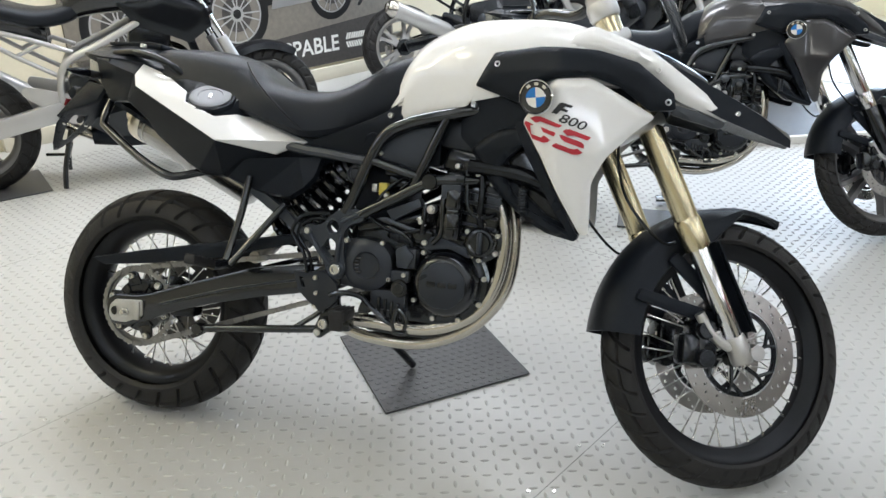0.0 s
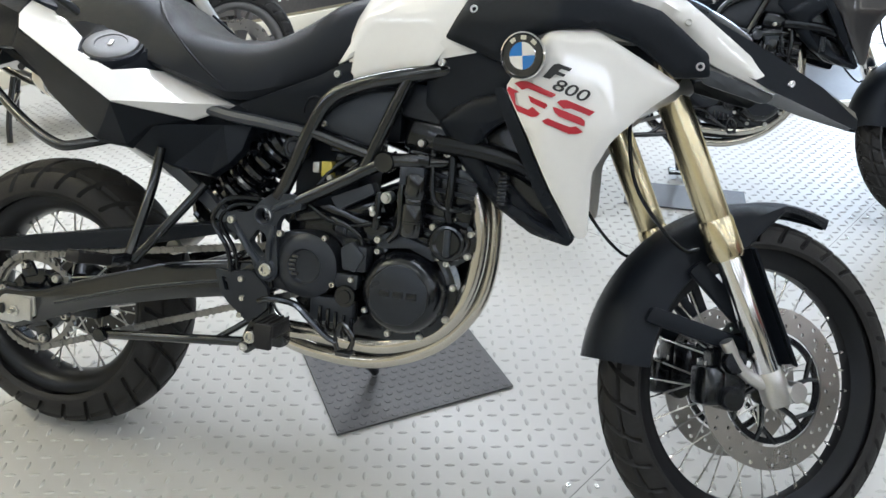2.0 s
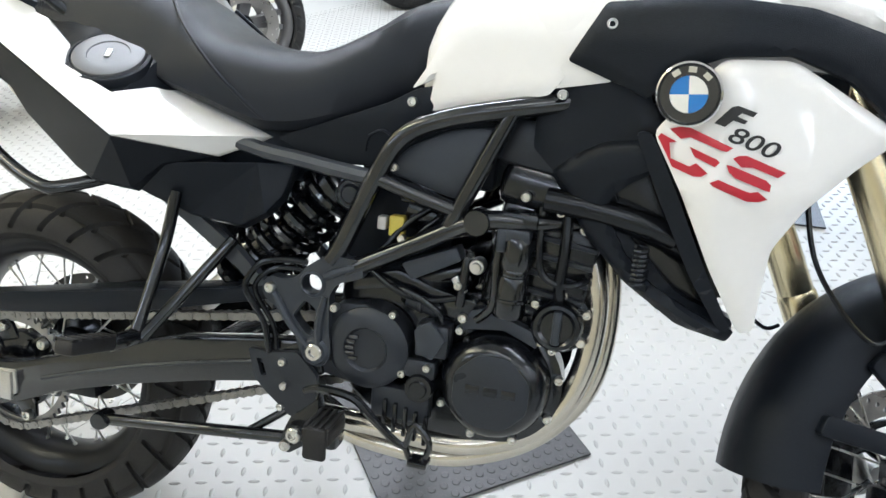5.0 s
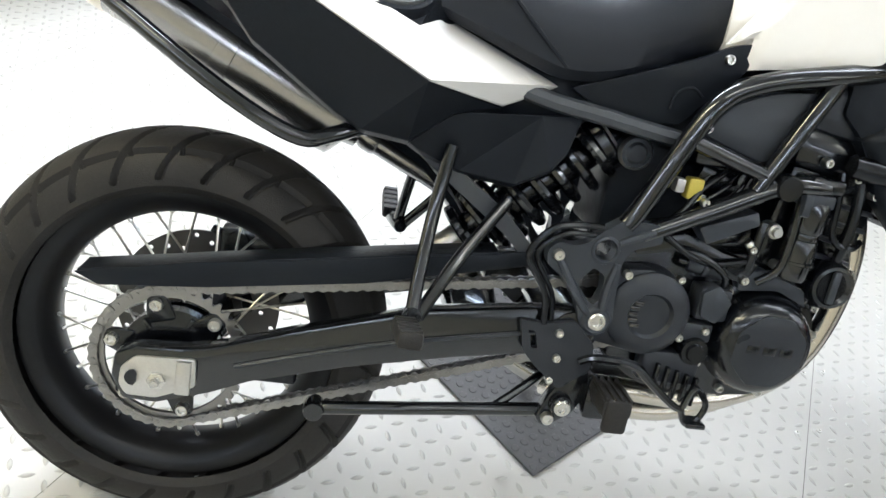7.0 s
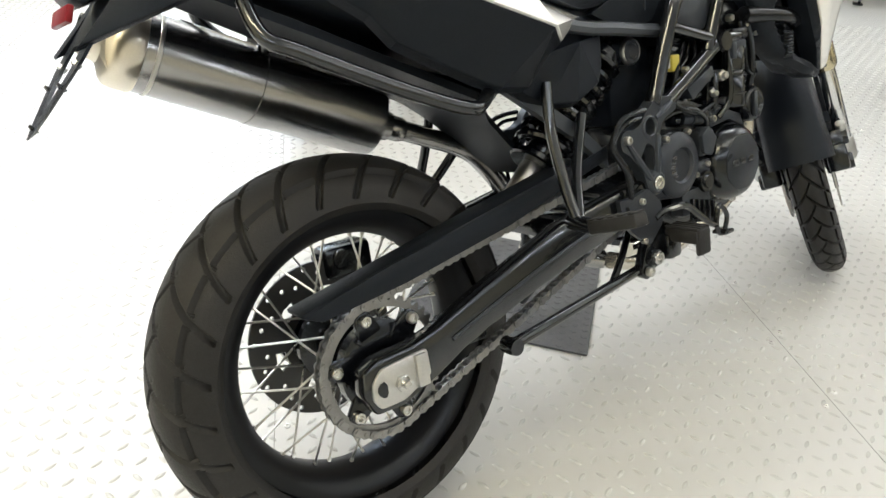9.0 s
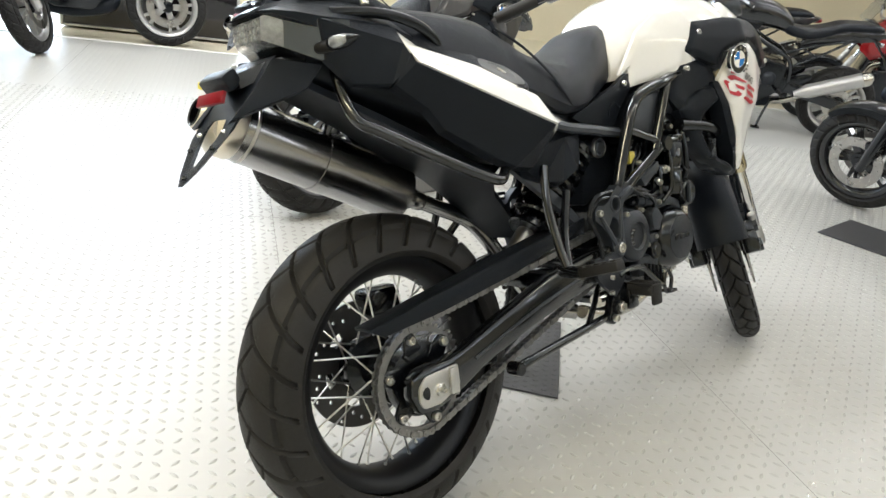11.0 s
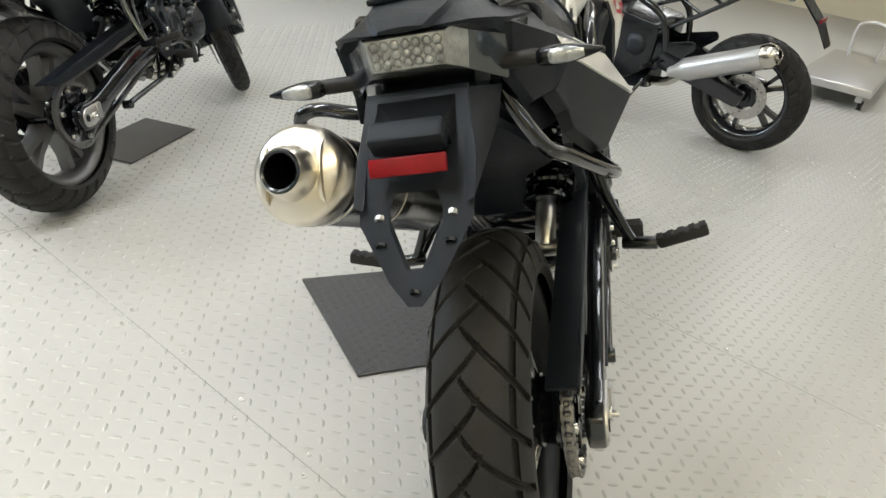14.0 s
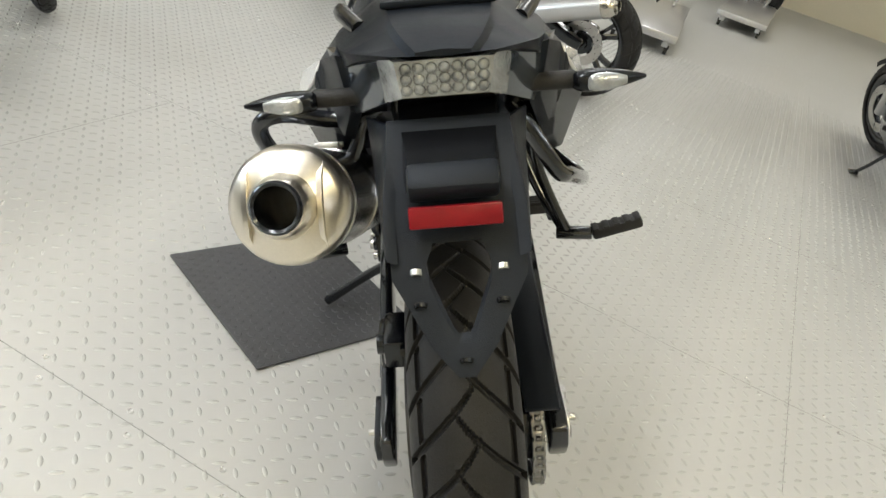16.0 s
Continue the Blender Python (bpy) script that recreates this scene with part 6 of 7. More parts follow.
        def bar(pts, material):
            """A flat letter stroke, cut fine enough to follow the panel's curve."""
            ring = [Vector(p) for p in pts]
            lo_, hi_ = [min(p[i] for p in pts) for i in (0, 1)], [max(p[i] for p in pts) for i in (0, 1)]
            loose = [Vector((x, z)) for x in np.arange(lo_[0], hi_[0], 0.006) for z in np.arange(lo_[1], hi_[1], 0.006)]
            v2, _, f2, *_ = geometry.delaunay_2d_cdt(ring + loose, [], [list(range(len(ring)))], 1, 1e-6)
            q = bmesh.new()
            vq = [q.verts.new((p.x, 0, p.y)) for p in v2]
            for f in f2:
                q.faces.new([vq[i] for i in f])
            wrap(P("lettering", q, material), 0.003)

        bar([(1.086, 0.880), (1.102, 0.900), (1.109, 0.902), (1.131, 0.896), (1.127, 0.891), (1.114, 0.894), (1.110, 0.890), (1.122, 0.886), (1.119, 0.882), (1.106, 0.885), (1.098, 0.877)], BLACKD)
        # the two large red letters in open strokes
        bar([(1.039, 0.868), (1.050, 0.872), (1.062, 0.872), (1.111, 0.854), (1.105, 0.849), (1.098, 0.850), (1.063, 0.861), (1.053, 0.858)], REDD)
        bar([(1.027, 0.857), (1.030, 0.862), (1.049, 0.854), (1.041, 0.852), (1.045, 0.834), (1.067, 0.827), (1.074, 0.832), (1.088, 0.822), (1.082, 0.817), (1.073, 0.816), (1.048, 0.824), (1.040, 0.837)], REDD)
        bar([(1.064, 0.850), (1.096, 0.839), (1.099, 0.836), (1.095, 0.830), (1.071, 0.839)], REDD)
        bar([(1.113, 0.842), (1.119, 0.846), (1.128, 0.847), (1.174, 0.832), (1.166, 0.825), (1.137, 0.834), (1.124, 0.833)], REDD)
        bar([(1.107, 0.834), (1.112, 0.834), (1.154, 0.821), (1.160, 0.816), (1.160, 0.808), (1.155, 0.809), (1.119, 0.820), (1.111, 0.826)], REDD)
        bar([(1.092, 0.811), (1.101, 0.816), (1.130, 0.807), (1.138, 0.805), (1.147, 0.807), (1.159, 0.799), (1.150, 0.795), (1.137, 0.794), (1.097, 0.807)], REDD)
    return root


# ---- other makes: a roadster in simpler build ----
def roadster(root, paint, frame, rimmat, forkmat, muf, steer=25.0, tall=0.0, muf_side=-1, screen=False, centre=False, tailmat=None, lampmat=None):
    both = (-1, 1)
    P = lambda name, bm, mat, label="", parent=root, m=None: part(name, bm, mat, parent, label, m)  # noqa: E731
    W, zr, zf = 1.47, 0.31, 0.305
    ax = Vector((-math.sin(radians(25)), 0, math.cos(radians(25))))
    foot = Vector((W - 0.05, 0, zf))
    S = Matrix.Translation(foot) @ Matrix.Rotation(radians(steer), 4, ax) @ Matrix.Translation(-foot)
    rw = wheel("rear_wheel", root, Matrix.Translation((0, 0, zr)), 0.31, 0.085, 0.222, 0.07, 0.06, 0.08, 0.085, 24, False, 0, rimmat, "rear wheel hub")
    brake_disc(rw, 0.07, 0.07, 0.12, 24)
    fw = wheel("front_wheel", root, S @ Matrix.Translation((W, 0, zf)), 0.305, 0.06, 0.222, 0.045, 0.045, 0.06, 0.07, 28, False, 0, rimmat, "front wheel hub")
    for s in both:
        brake_disc(fw, s * 0.07, 0.10, 0.155, 30)
        off = Vector((0, s * 0.105, 0))
        lg = P("fork_leg", turned(merged(rod(foot + off - ax * 0.02, foot + off + ax * 0.42, 0.03)), S), forkmat, "fork lower leg")
        P("fork_tube", turned(rod(foot + off + ax * 0.40, foot + off + ax * 0.74, 0.022), S), CHROME, "chromed fork tube", lg)
        P("caliper", turned(box(W - 0.09, s * 0.09, zf + 0.10, 0.06, 0.05, 0.10, 0.012), S), ENGINE, "", lg)
        P("frame_side", tube([(0.45, s * 0.13, 0.42), (0.50, s * 0.15, 0.62), (0.70, s * 0.16, 0.72), (1.0, s * 0.12, 0.86), (1.13, s * 0.04, 0.92)], 0.018, 10), frame, "tubular main frame")
        P("subframe", merged(tube([(0.55, s * 0.13, 0.68), (0.30, s * 0.13, 0.78), (-0.05, s * 0.10, 0.88)], 0.012), tube([(0.50, s * 0.13, 0.55), (0.30, s * 0.13, 0.68), (0.10, s * 0.12, 0.83)], 0.011), tube([(0.42, s * 0.13, 0.73), (0.30, s * 0.13, 0.68)], 0.009)), frame, "tubular rear subframe")
        P("tail_side", panel([(-0.18, 0.93), (0.10, 0.93), (0.42, 0.82), (0.44, 0.75), (0.20, 0.80), (-0.12, 0.87)], lambda x, z: 0.12 - 0.1 * max(0, -x), 0.006, 0.012, 0.03, 0.03, s), tailmat or paint, "tail side panel")
        P("tank_wing", panel([(0.78, 0.90), (1.02, 0.93), (1.20, 0.86), (1.22, 0.76), (1.10, 0.68), (1.02, 0.72), (0.86, 0.78)], lambda x, z: 0.17, 0.006, 0.02, 0.05, 0.03, s), paint if paint is REDP else PLASTIC2, "tank side wing")
        st = P("indicator", rod((-0.13, s * 0.08, 0.86), (-0.13, s * 0.16, 0.865), 0.012), RUBBER, "rear turn indicator")
        P("indicator_lens", turned(body([(-0.03, 0, 0.006, 0.006), (0.0, 0, 0.017, 0.019), (0.04, 0, 0.006, 0.006)], 10), Matrix.Translation((-0.13, s * 0.18, 0.865)) @ Matrix.Rotation(radians(90 * s), 4, "Z")), LENS, "", st)
        P("grip", turned(rod((1.0, s * 0.38, 1.06 + tall), (1.03, s * 0.26, 1.065 + tall), 0.018), S), RUBBER, "rubber grip")
        mi = P("mirror", turned(tube([(1.03, s * 0.25, 1.07 + tall), (1.04, s * 0.28, 1.16 + tall), (1.02, s * 0.33, 1.21 + tall)], 0.006), S), FRAMEM, "mirror on a stalk")
        P("mirror_head", turned(turned(body([(-0.02, 0, 0.05, 0.03), (0.0, 0, 0.07, 0.042), (0.025, 0, 0.045, 0.025)], 14), Matrix.Translation((1.02, s * 0.37, 1.23 + tall))), S), PLASTIC2, "", mi)
        P("footrest", rod((0.52, s * 0.14, 0.36), (0.52, s * 0.25, 0.37), 0.014), RUBBER, "rubber footrest")
        P("foot_plate", plate(rounded([(0.44, 0.50), (0.56, 0.46), (0.58, 0.34), (0.48, 0.33), (0.28, 0.50), (0.30, 0.54)], 0.02), s * 0.14 - 0.006, s * 0.14 + 0.006, 0.003), SILVERP if frame is SILVERP else ENGINE, "footrest plate")
    P("swingarm", merged(plate(rounded([(-0.03, 0.35), (0.45, 0.45), (0.48, 0.36), (0.0, 0.27)], 0.02), 0.11, 0.16, 0.012), plate(rounded([(-0.03, 0.35), (0.45, 0.45), (0.48, 0.36), (0.0, 0.27)], 0.02), -0.16, -0.11, 0.012), rod((0.45, -0.15, 0.40), (0.45, 0.15, 0.40), 0.04)), frame if frame is SILVERP else FRAMEM, "cast swingarm")
    eng = P("engine", merged(plate(rounded([(0.50, 0.58), (0.52, 0.34), (0.66, 0.24), (0.95, 0.24), (1.05, 0.38), (1.03, 0.60), (0.82, 0.62)], 0.04), -0.16, 0.16, 0.03, 3), turned(box(0, 0, 0, 0.2, 0.26, 0.2, 0.02), Matrix.Translation((0.90, 0, 0.68)) @ Matrix.Rotation(radians(15), 4, "Y"))), ENGINE, "dark engine block")
    for s in both:
        P("engine_cover", turned(lathe([(0.0, 0.04), (0.05, 0.04), (0.07, 0.03), (0.085, 0.0)], 28), Matrix.Translation((0.82, s * 0.16, 0.42)) @ (I4 if s > 0 else MIRROR)), ENGINE2, "round engine cover", eng)
        P("engine_cover", turned(lathe([(0.0, 0.03), (0.03, 0.03), (0.05, 0.02), (0.06, 0.0)], 24), Matrix.Translation((0.62, s * 0.16, 0.45)) @ (I4 if s > 0 else MIRROR)), ENGINE2, "", eng)
        P("exhaust_header", tube([(0.98, s * 0.06, 0.66), (1.08, s * 0.06, 0.60), (1.10, s * 0.06, 0.42), (1.0, s * 0.06, 0.26), (0.8, s * 0.06, 0.21), (0.55, s * 0.05, 0.22)], 0.021, 12), STEEL, "steel exhaust header")
    P("belly_pan", body([(0.55, 0.24, 0.10, 0.05), (0.8, 0.22, 0.13, 0.06), (1.05, 0.27, 0.11, 0.06), (1.12, 0.32, 0.06, 0.04)], 18, 3), PLASTIC, "dark belly pan")
    P("radiator", turned(box(0, 0, 0, 0.04, 0.30, 0.28, 0.006), Matrix.Translation((1.12, 0, 0.64)) @ Matrix.Rotation(radians(-14), 4, "Y")), ENGINE, "dark radiator")
    P("exhaust_link", tube([(0.56, 0, 0.22), (0.42, muf_side * 0.10, 0.28), (0.33, muf_side * 0.16, 0.36)], 0.026, 12), STEEL, "steel link pipe")
    a, b = Vector((0.36, muf_side * 0.17, 0.37)), Vector((-0.14, muf_side * 0.20, 0.60 + 0.1 * (frame is SILVERP)))
    mm = Matrix.Translation(a) @ (b - a).to_track_quat("Y", "Z").to_matrix().to_4x4()
    L = (b - a).length
    mf = P("muffler", lathe([(0.026, -0.03), (0.032, 0.0), (0.055, 0.06), (0.06, 0.08), (0.06, L - 0.05), (0.0, L - 0.05)], 32), muf, "round steel muffler", root, mm)
    P("muffler_end", lathe([(0.061, L - 0.06), (0.062, L - 0.02), (0.045, L + 0.005), (0.028, L + 0.01), (0.026, L + 0.02), (0.023, L + 0.018), (0.023, L - 0.04), (0, L - 0.04)], 32), STEEL, "", mf)
    P("tank", body([(0.55, 0.87, 0.08, 0.06), (0.64, 0.92, 0.12, 0.09), (0.78, 0.95, 0.16, 0.11), (0.95, 0.96, 0.175, 0.115), (1.06, 0.94, 0.14, 0.10), (1.13, 0.92, 0.08, 0.06)], 24, 2.8), paint, "lacquered fuel tank")
    cap = P("tank_cap", turned(lathe([(0.0, 0.012), (0.04, 0.01), (0.045, 0.0)], 24), Matrix.Translation((0.93, 0, 1.07)) @ Matrix.Rotation(radians(90), 4, "X")), ZINC, "")
    P("seat", body([(-0.15, 0.95, 0.06, 0.02), (-0.05, 0.955, 0.11, 0.035), (0.15, 0.935, 0.13, 0.04), (0.28, 0.88, 0.14, 0.045), (0.42, 0.84, 0.14, 0.045), (0.55, 0.85, 0.11, 0.045), (0.62, 0.88, 0.09, 0.04)], 22, 3), SEATM, "black dual seat")
    P("tail", body([(-0.24, 0.93, 0.03, 0.012), (-0.18, 0.92, 0.08, 0.03), (0.0, 0.89, 0.10, 0.045), (0.25, 0.82, 0.11, 0.05), (0.45, 0.76, 0.11, 0.05)], 18, 3), tailmat or paint, "tail fairing")
    P("tail_lamp", body([(-0.255, 0.915, 0.03, 0.01), (-0.23, 0.91, 0.06, 0.022), (-0.15, 0.905, 0.07, 0.024)], 16, 3), lampmat or REDREF, "rear lamp")
    ho = P("plate_holder", loft([[(x, -w, z - 0.006), (x, w, z - 0.006), (x, w, z + 0.006), (x, -w, z + 0.006)] for x, w, z in ((-0.12, 0.05, 0.86), (-0.24, 0.05, 0.74), (-0.30, 0.04, 0.64))]), PLASTIC, "black plate holder")
    P("reflector", turned(box(0, 0, 0, 0.01, 0.09, 0.022, 0.002), Matrix.Translation((-0.245, 0, 0.755))), REDREF, "red reflector", ho)
    P("mudguard", turned(loft([[(W + rr * math.cos(t), y * 0.07, zf + rr * math.sin(t)) for y, rr in ((-1, 0.29), (-0.9, 0.325), (-0.5, 0.336), (0.5, 0.336), (0.9, 0.325), (1, 0.29), (0.9, 0.31), (0.5, 0.328), (-0.5, 0.328), (-0.9, 0.31))] for t in np.linspace(radians(55), radians(155), 14)]), S), PLASTIC2, "short front mudguard")
    P("handlebar", turned(tube([(1.0, -0.38, 1.06 + tall), (1.06, -0.2, 1.07 + tall), (1.10, 0.0, 1.04 + tall), (1.06, 0.2, 1.07 + tall), (1.0, 0.38, 1.06 + tall)], 0.0125, 10), S), SILVERP, "silver handlebar")
    P("triple_clamp", turned(merged(*[turned(box(0, 0, 0, 0.10, 0.26, 0.04, 0.012), Matrix.Translation(foot + ax * d - Vector((0.02, 0, 0))) @ Matrix.Rotation(radians(-25), 4, "Y")) for d in (0.72, 0.55)]), S), FRAMEM, "cast fork clamp")
    lamp = P("headlamp_shell", turned(turned(lathe([(0.0, -0.09), (0.05, -0.085), (0.085, -0.05), (0.095, 0.0), (0.093, 0.02)], 28), Matrix.Translation((W - 0.26, 0, 0.92)) @ Matrix.Rotation(radians(-90), 4, "Z")), S), BLACKP if paint is BLACKP else PLASTIC2, "round headlamp")
    P("headlamp_lens", turned(turned(lathe([(0.0, 0.035), (0.05, 0.032), (0.08, 0.024), (0.092, 0.015), (0.094, 0.0)], 28), Matrix.Translation((W - 0.26, 0, 0.92)) @ Matrix.Rotation(radians(-90), 4, "Z")), S), CHROME, "bright headlamp glass", lamp)
    if screen:
        P("windscreen", turned(loft([[(x - 0.4 * y * y, y, z) for y in np.linspace(-w, w, 7)] + [(x - 0.005 - 0.4 * y * y, y, z) for y in np.linspace(w, -w, 7)] for x, z, w in ((1.26, 1.0, 0.12), (1.20, 1.12, 0.14), (1.12, 1.25, 0.10))]), S), bpy.data.materials["smoked_screen"], "clear windscreen")
    if centre:
        P("centre_stand", merged(*[tube([(0.46, s * 0.12, 0.30), (0.40, s * 0.15, 0.12), (0.38, s * 0.17, 0.012)], 0.013) for s in both], tube([(0.42, -0.14, 0.16), (0.42, 0.14, 0.16)], 0.010), tube([(0.40, 0.15, 0.10), (0.28, 0.20, 0.10)], 0.009)), FRAMEM, "black centre stand, down")
    else:
        P("side_stand", merged(tube([(0.55, 0.13, 0.26), (0.60, 0.22, 0.13), (0.62, 0.27, 0.07)], 0.011), box(0.63, 0.285, 0.06, 0.07, 0.05, 0.012, 0.003)), FRAMEM, "side stand, down")
    return root


def stand_pose(x, y, heading, lean, drop=0.0):
    return Matrix.Translation((x, y, drop)) @ Matrix.Rotation(radians(heading), 4, "Z") @ Matrix.Rotation(radians(-lean), 4, "X")


# ---- the motorcycles ----
LEAN = 19.57
white_bike = tagged(empty("motorcycle", Matrix.Translation((0.0035, -0.0714, -0.0098)) @ Matrix.Rotation(radians(-LEAN), 4, "X")), "white and black travel enduro motorcycle leaning on its side stand", "motorcycle")
gs_bike(white_bike, WHITE, 32.0)
grey_bike = tagged(empty("motorcycle", stand_pose(0.83, 1.46, 5, 15, -0.006) @ Matrix.Diagonal((0.935, 0.935, 0.90, 1))), "dark grey travel motorcycle with cast wheels on its side stand", "motorcycle")
gs_bike(grey_bike, GREYP, 30.0, wire=False, fork=CHROME, rimmat=DARKRIM, fine=False, decal=False, lower=FRAMEM)

rb = lambda label, m, *a, **k: roadster(tagged(empty("motorcycle", m), label, "motorcycle"), *a, **k)  # noqa: E731
rb("black roadster with silver frame on its centre stand", stand_pose(-1.95, 1.36, 36, 0), BLACKP, SILVERP, DARKRIM, SILVERP, SILVERP, steer=10, centre=True, muf_side=1)
rb("dark motorcycle with silver wheels beside the poster wall", stand_pose(-0.47, 3.9, 35, 10), BLACKP, FRAMEM, SILVERP, SILVERP, SILVERP, steer=20)
rb("black touring motorcycle with pale wheels on its centre stand", stand_pose(0.5, 5.78, -25, 0), BLACKP, FRAMEM, SILVERP, SILVERP, MUFFLER, steer=5, centre=True, screen=True)
rb("red and black roadster on its side stand", stand_pose(3.2, -0.86, 61, 9), REDP, FRAMEM, BLACKP, FRAMEM, SILVERP, steer=25, tailmat=BLACKP, muf_side=1)
rb("black motorcycle with pale cast wheels and silver muffler", stand_pose(6.15, 1.5, 125, 8), BLACKP, FRAMEM, SILVERP, SILVERP, SILVERP, steer=10, muf_side=1)
rb("dark red motorcycle among the far row", stand_pose(7.6, 0.7, 118, 8), REDP, FRAMEM, SILVERP, SILVERP, SILVERP, steer=10, screen=True)
rb("black motorcycle among the far row", stand_pose(8.6, -0.3, 112, 8), BLACKP, FRAMEM, BLACKP, SILVERP, SILVERP, steer=-10, screen=True)
rb("grey motorcycle in the far row beside the wall", stand_pose(7.4, 2.6, 130, 8), GREYP, FRAMEM, SILVERP, SILVERP, SILVERP, steer=10)
rb("dark blue-black motorcycle on its side stand", stand_pose(2.36, -2.66, -22, 9), BLACKP, FRAMEM, BLACKP, SILVERP, MUFFLER, steer=20)
rb("black enduro motorcycle on a lift table", stand_pose(9.5, -4.9, 10, 5), BLACKP, FRAMEM, SILVERP, SILVERP, MUFFLER, steer=5)

# ---- mats, ramp, counter, lifts, poster ----


def flat_mat(corners, h, label, name="floor_mat"):
    bm = bmesh.new()
    lo = [bm.verts.new((x, y, 0.0022)) for x, y in corners]
    hi = [bm.verts.new((x, y, 0.0022 + h)) for x, y in corners]
    bm.faces.new(lo[::-1])
    bm.faces.new(hi)
    for i in range(len(lo)):
        bm.faces.new((lo[i], lo[(i + 1) % 4], hi[(i + 1) % 4], hi[i]))
    bmesh.ops.bevel(bm, geom=bm.edges[:], offset=0.0015, segments=1, affect="EDGES")
    return tagged(part(name, bm, MATM), label, "mat")


def quad(x, y, heading, a, b):
    d, e = Vector((math.cos(radians(heading)), math.sin(radians(heading)))), Vector((-math.sin(radians(heading)), math.cos(radians(heading))))
    o = Vector((x, y))
    return [tuple(o), tuple(o + a * d), tuple(o + a * d + b * e), tuple(o + b * e)]


main_mat = flat_mat(quad(0.653, 0.045, 38, 0.463, 0.454), 0.006, "square dark rubber mat with coin pattern under the stand")
d1, e1 = Vector((math.cos(radians(38)), math.sin(radians(38)))), Vector((-math.sin(radians(38)), math.cos(radians(38))))
bm = bmesh.new()
coin = lathe([(0.0, 0.0014), (0.0075, 0.0014), (0.009, 0.0)], 10)
turned(coin, Matrix.Rotation(radians(90), 4, "X"))
tmp = bpy.data.meshes.new("coin_tmp")
coin.to_mesh(tmp)
coin.free()
for i in range(17):
    for j in range(17):
        p = Vector((0.653, 0.045)) + d1 * (0.014 + 0.027 * i + 0.0135 * (j % 2)) + e1 * (0.014 + 0.0265 * j)
        if 0.014 + 0.027 * i + 0.0135 * (j % 2) < 0.452:
            k = len(bm.verts)
            bm.from_mesh(tmp)
            bm.verts.ensure_lookup_table()
            for v in bm.verts[k:]:
                v.co += Vector((p.x, p.y, 0.0081))
bpy.data.meshes.remove(tmp)
part("coin_studs", bm, MATM, main_mat)
flat_mat(quad(1.22, 1.52, 0, 0.45, 0.22), 0.006, "dark rubber mat under the side stand")
flat_mat(quad(-1.607, 1.425, 140, 0.42, 0.46), 0.006, "thin dark rubber mat under the centre stand")
flat_mat(quad(3.11, -0.13, 0, 0.46, 0.45), 0.006, "dark rubber mat under the side stand")

# low display ramp with marked edge
ramp = flat_mat([(1.40, 3.66), (1.74, 2.80), (2.75, 3.2), (2.41, 4.06)], 0.035, "low dark display ramp with a marked white edge", "display_ramp")
pa, pb = Vector((1.385, 3.665, 0.02)), Vector((1.725, 2.785, 0.02))
dirv = (pb - pa).normalized()
for k in range(8):
    a, b = pa + dirv * 0.05 * k, pa + dirv * 0.05 * (k + 1)
    part("warning_stripe", turned(box(0, 0, 0, 0.05, 0.03, 0.044, 0.001), Matrix.Translation((a + b) / 2) @ Matrix.Rotation(math.atan2(dirv.y, dirv.x), 4, "Z")), TAPEY if k % 2 == 0 else BLACKD, ramp)
L_ = (pb - pa).length - 0.4
part("white_edge", turned(box(0, 0, 0, L_, 0.03, 0.044, 0.001), Matrix.Translation(pa + dirv * (0.4 + L_ / 2)) @ Matrix.Rotation(math.atan2(dirv.y, dirv.x), 4, "Z")), TAPEW, ramp)
part("white_edge", turned(box(0, 0, 0, 0.9, 0.03, 0.044, 0.001), Matrix.Translation((2.16, 2.955, 0.02)) @ Matrix.Rotation(math.atan2(0.4, 1.01), 4, "Z")), TAPEW, ramp)

# black counter with bright trims, in room axes
ct = part("display_counter", box(-0.95, 6.25, 0.55, 1.4, 0.9, 1.06, 0.01), COUNTER, None, "", ROOM)
tagged(ct, "black gloss display counter with bright metal trims", "counter")
for z in (0.03, 0.5, 1.07):
    part("trim_strip", box(-0.95, 6.25, z, 1.42, 0.92, 0.02, 0.003), ALU, ct)
for x, y in ((-1.65, 5.8), (-0.25, 5.8), (-0.25, 6.7), (-1.65, 6.7), (-0.95, 5.795)):
    part("trim_post", box(x, y, 0.55, 0.025, 0.025, 1.05, 0.003), ALU, ct)


def lift(m, length, label):
    ob = part("lift_table", merged(box(0, 0, 0.14, length, 0.55, 0.06, 0.008), box(0, 0.2, 0.09, length * 0.96, 0.05, 0.06, 0.005), box(0, -0.2, 0.09, length * 0.96, 0.05, 0.06, 0.005)), SILVERP, None, "", m)
    tagged(ob, label, "lift table")
    for sx in (-1, 1):
        for sy in (-1, 1):
            w = part("castor", merged(rod((sx * length * 0.46, sy * 0.22 - 0.015, 0.032), (sx * length * 0.46, sy * 0.22 + 0.015, 0.032), 0.03), box(sx * length * 0.46, sy * 0.22, 0.06, 0.03, 0.04, 0.03, 0.004)), RUBBER, ob)
    part("ramp_flap", box(length * 0.5 + 0.06, 0, 0.165, 0.14, 0.5, 0.008, 0.002), ALU, ob)
    part("wheel_chock", merged(tube([(length * 0.35, 0.12, 0.17), (length * 0.40, 0.12, 0.45), (length * 0.40, -0.12, 0.45), (length * 0.35, -0.12, 0.17)], 0.015, 8, 4)), SILVERP, ob)
    return ob


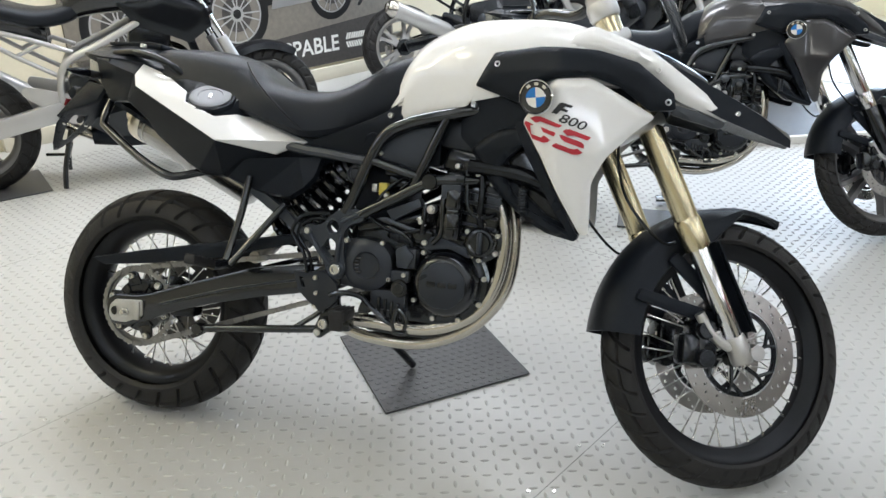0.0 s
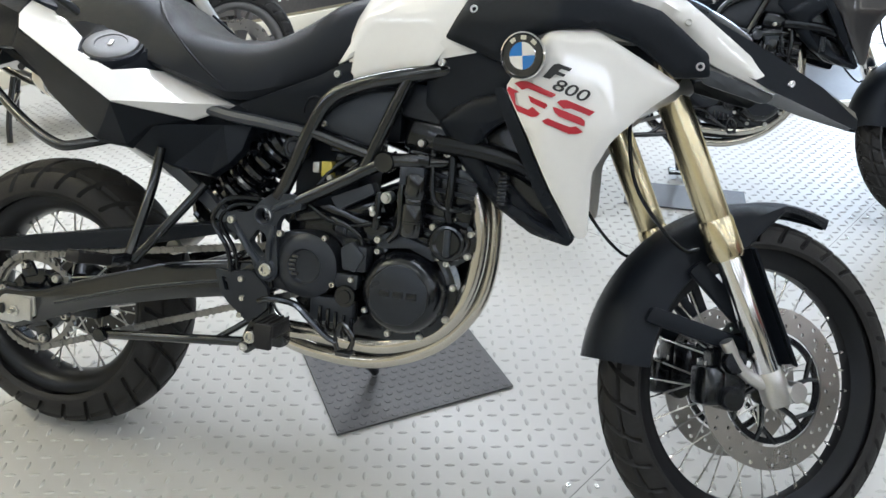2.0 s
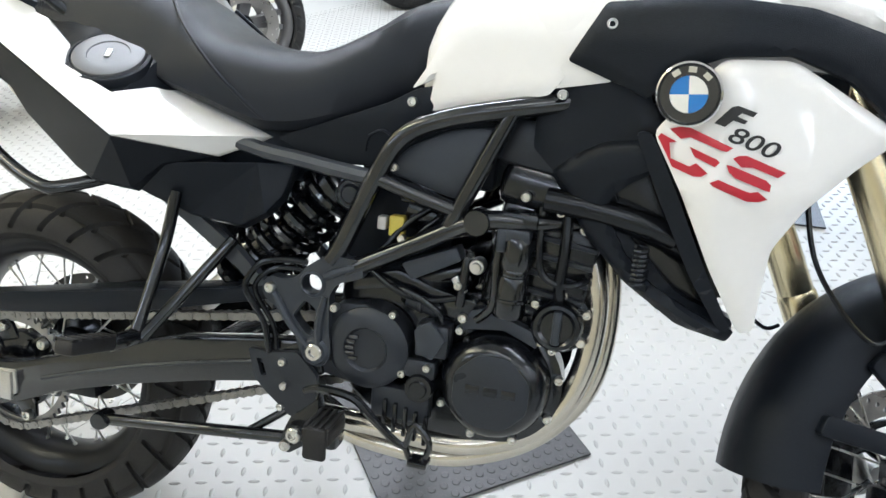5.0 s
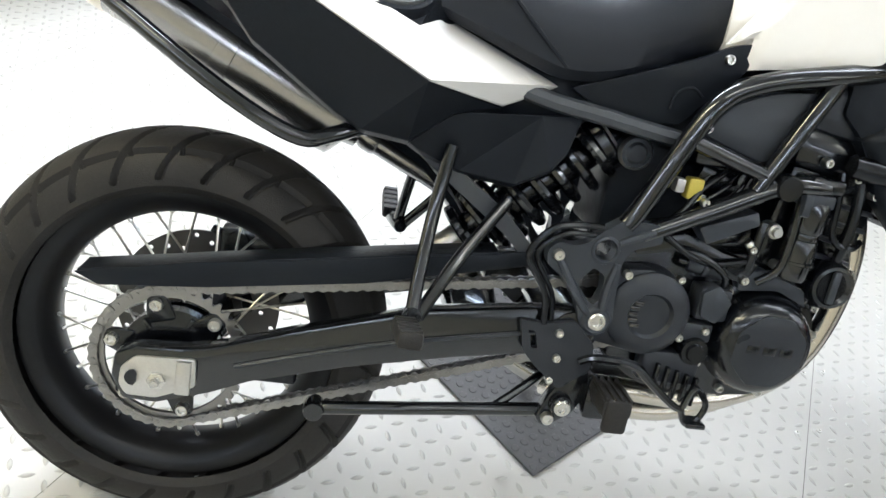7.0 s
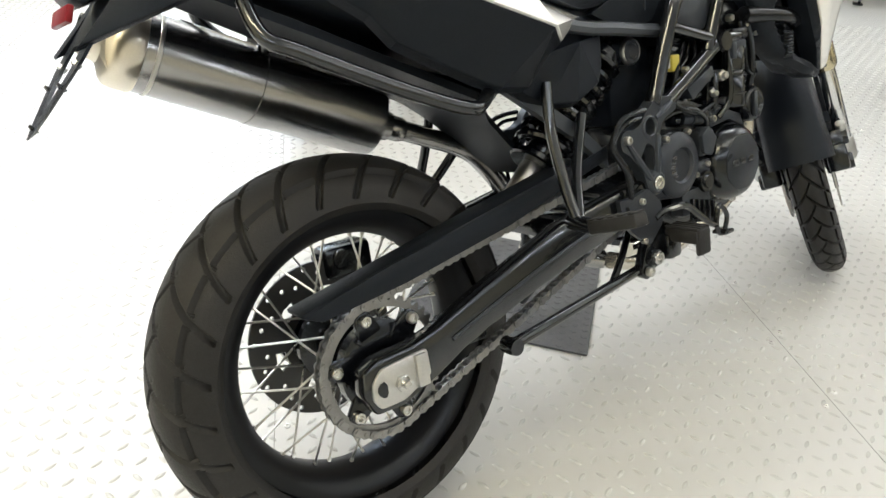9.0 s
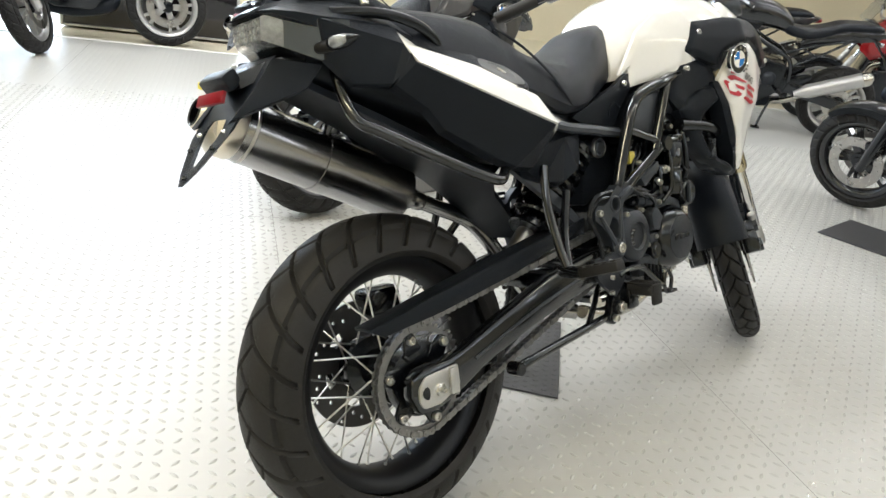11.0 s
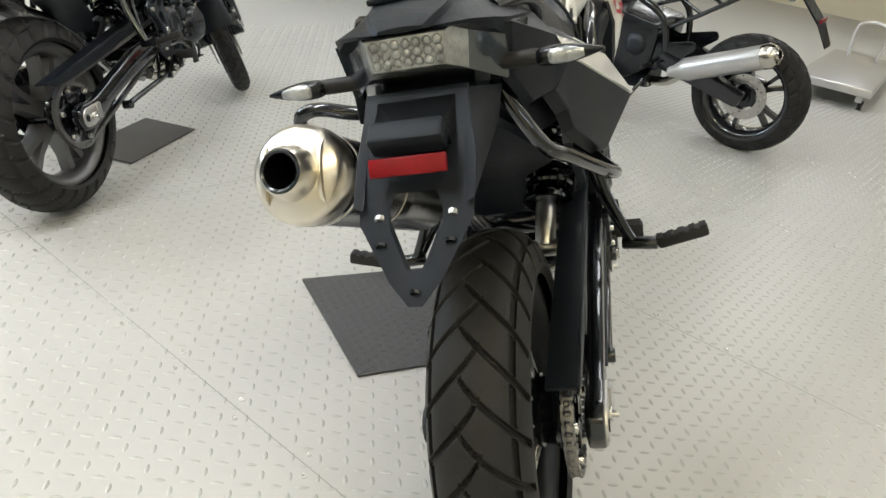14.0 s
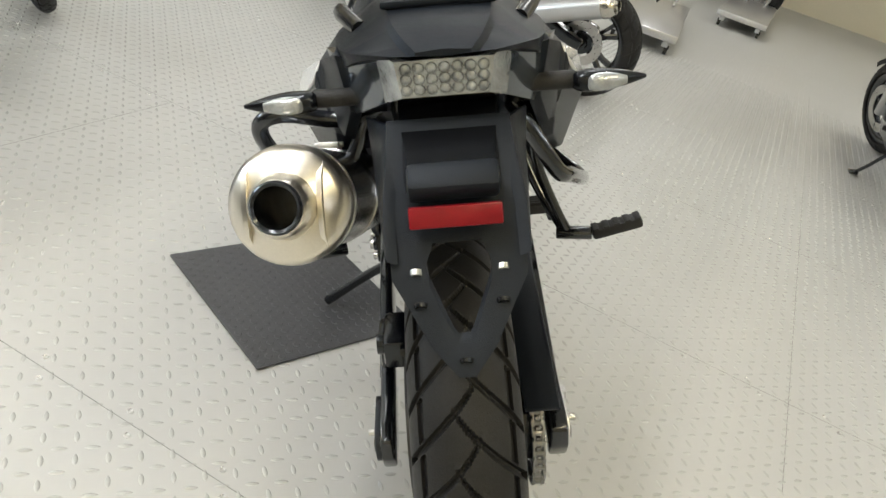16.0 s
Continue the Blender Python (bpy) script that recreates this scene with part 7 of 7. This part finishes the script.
lift(stand_pose(5.9, -2.15, -22, 0), 2.0, "grey steel workshop lift table, lowered")
lift(stand_pose(8.2, -4.1, -28, 0), 2.2, "grey steel workshop lift table carrying a post")

# poster: a photo print with lettering
PX, PV0, PV1, PZ0, PZ1 = U0 + 0.012, 1.1, 3.85, 0.12, 2.6
poster = part("poster", box(PX, (PV0 + PV1) / 2, (PZ0 + PZ1) / 2, 0.02, PV1 - PV0, PZ1 - PZ0, 0.002), POSTERG, None, "", ROOM)
tagged(poster, "large dark photo poster of motorcycles with white lettering", "poster")


def on_poster(name, pts, material, off):
    bm = bmesh.new()
    bm.faces.new([bm.verts.new((PX + 0.0112 + off, v, z)) for v, z in pts])
    return part(name, bm, material, poster)


on_poster("road_print", [(PV0 + 0.02, 0.125), (PV1 - 0.02, 0.125), (PV1 - 0.02, 0.47), (2.4, 0.36), (PV0 + 0.02, 0.33)], POSTER, 0.0005)
on_poster("sky_print", [(PV0 + 0.02, 0.75), (PV1 - 0.02, 0.8), (PV1 - 0.02, 2.58), (PV0 + 0.02, 2.58)], POSTER, 0.0004)
for v, z, r in ((2.32, 0.60, 0.27), (3.2, 0.68, 0.22), (1.44, 0.62, 0.25)):
    for f, mt, o in ((1.0, BLACKD, 0.001), (0.76, SILVERP, 0.0015), (0.71, POSTERG, 0.002), (0.46, POSTER, 0.0024), (0.2, SILVERP, 0.003), (0.12, BLACKD, 0.0034)):
        on_poster("wheel_print", [(v + r * f * math.cos(a), z + r * f * math.sin(a)) for a in np.linspace(0, 2 * math.pi, 40)[:-1]], mt, o)
    for k in range(14):
        a = 2 * math.pi * k / 14 + 0.12 * (k % 2)
        on_poster("wheel_print", [(v + r * q * math.cos(a + d), z + r * q * math.sin(a + d)) for q, d in ((0.18, -0.12), (0.73, -0.022), (0.73, 0.022), (0.18, 0.12))], SILVERP, 0.0027)
on_poster("bike_print", [(2.45, 0.62), (3.1, 0.66), (3.1, 0.95), (2.8, 1.15), (2.3, 0.95)], BLACKD, 0.0012)
on_poster("bike_print", [(2.62, 0.6), (3.0, 0.62), (2.98, 0.75), (2.66, 0.74)], SILVERP, 0.0017)
lettering("lettering", "UNSTOPPABLE", 0.172, TAPEW, poster, Matrix.Translation((PX + 0.0135, 2.67, 0.27)) @ Matrix.Rotation(radians(90), 4, "Z") @ Matrix.Rotation(radians(90), 4, "X"), 0.0, 0.003)
for k in range(15):
    for row, lean in ((-1, 25), (1, -25)):
        part("tread_print", turned(box(0, 0, 0, 0.003, 0.015, 0.052, 0), Matrix.Translation((PX + 0.0125, 3.33 + 0.026 * k, 0.277 + 0.034 * row)) @ Matrix.Rotation(radians(lean), 4, "X")), TAPEW, poster)
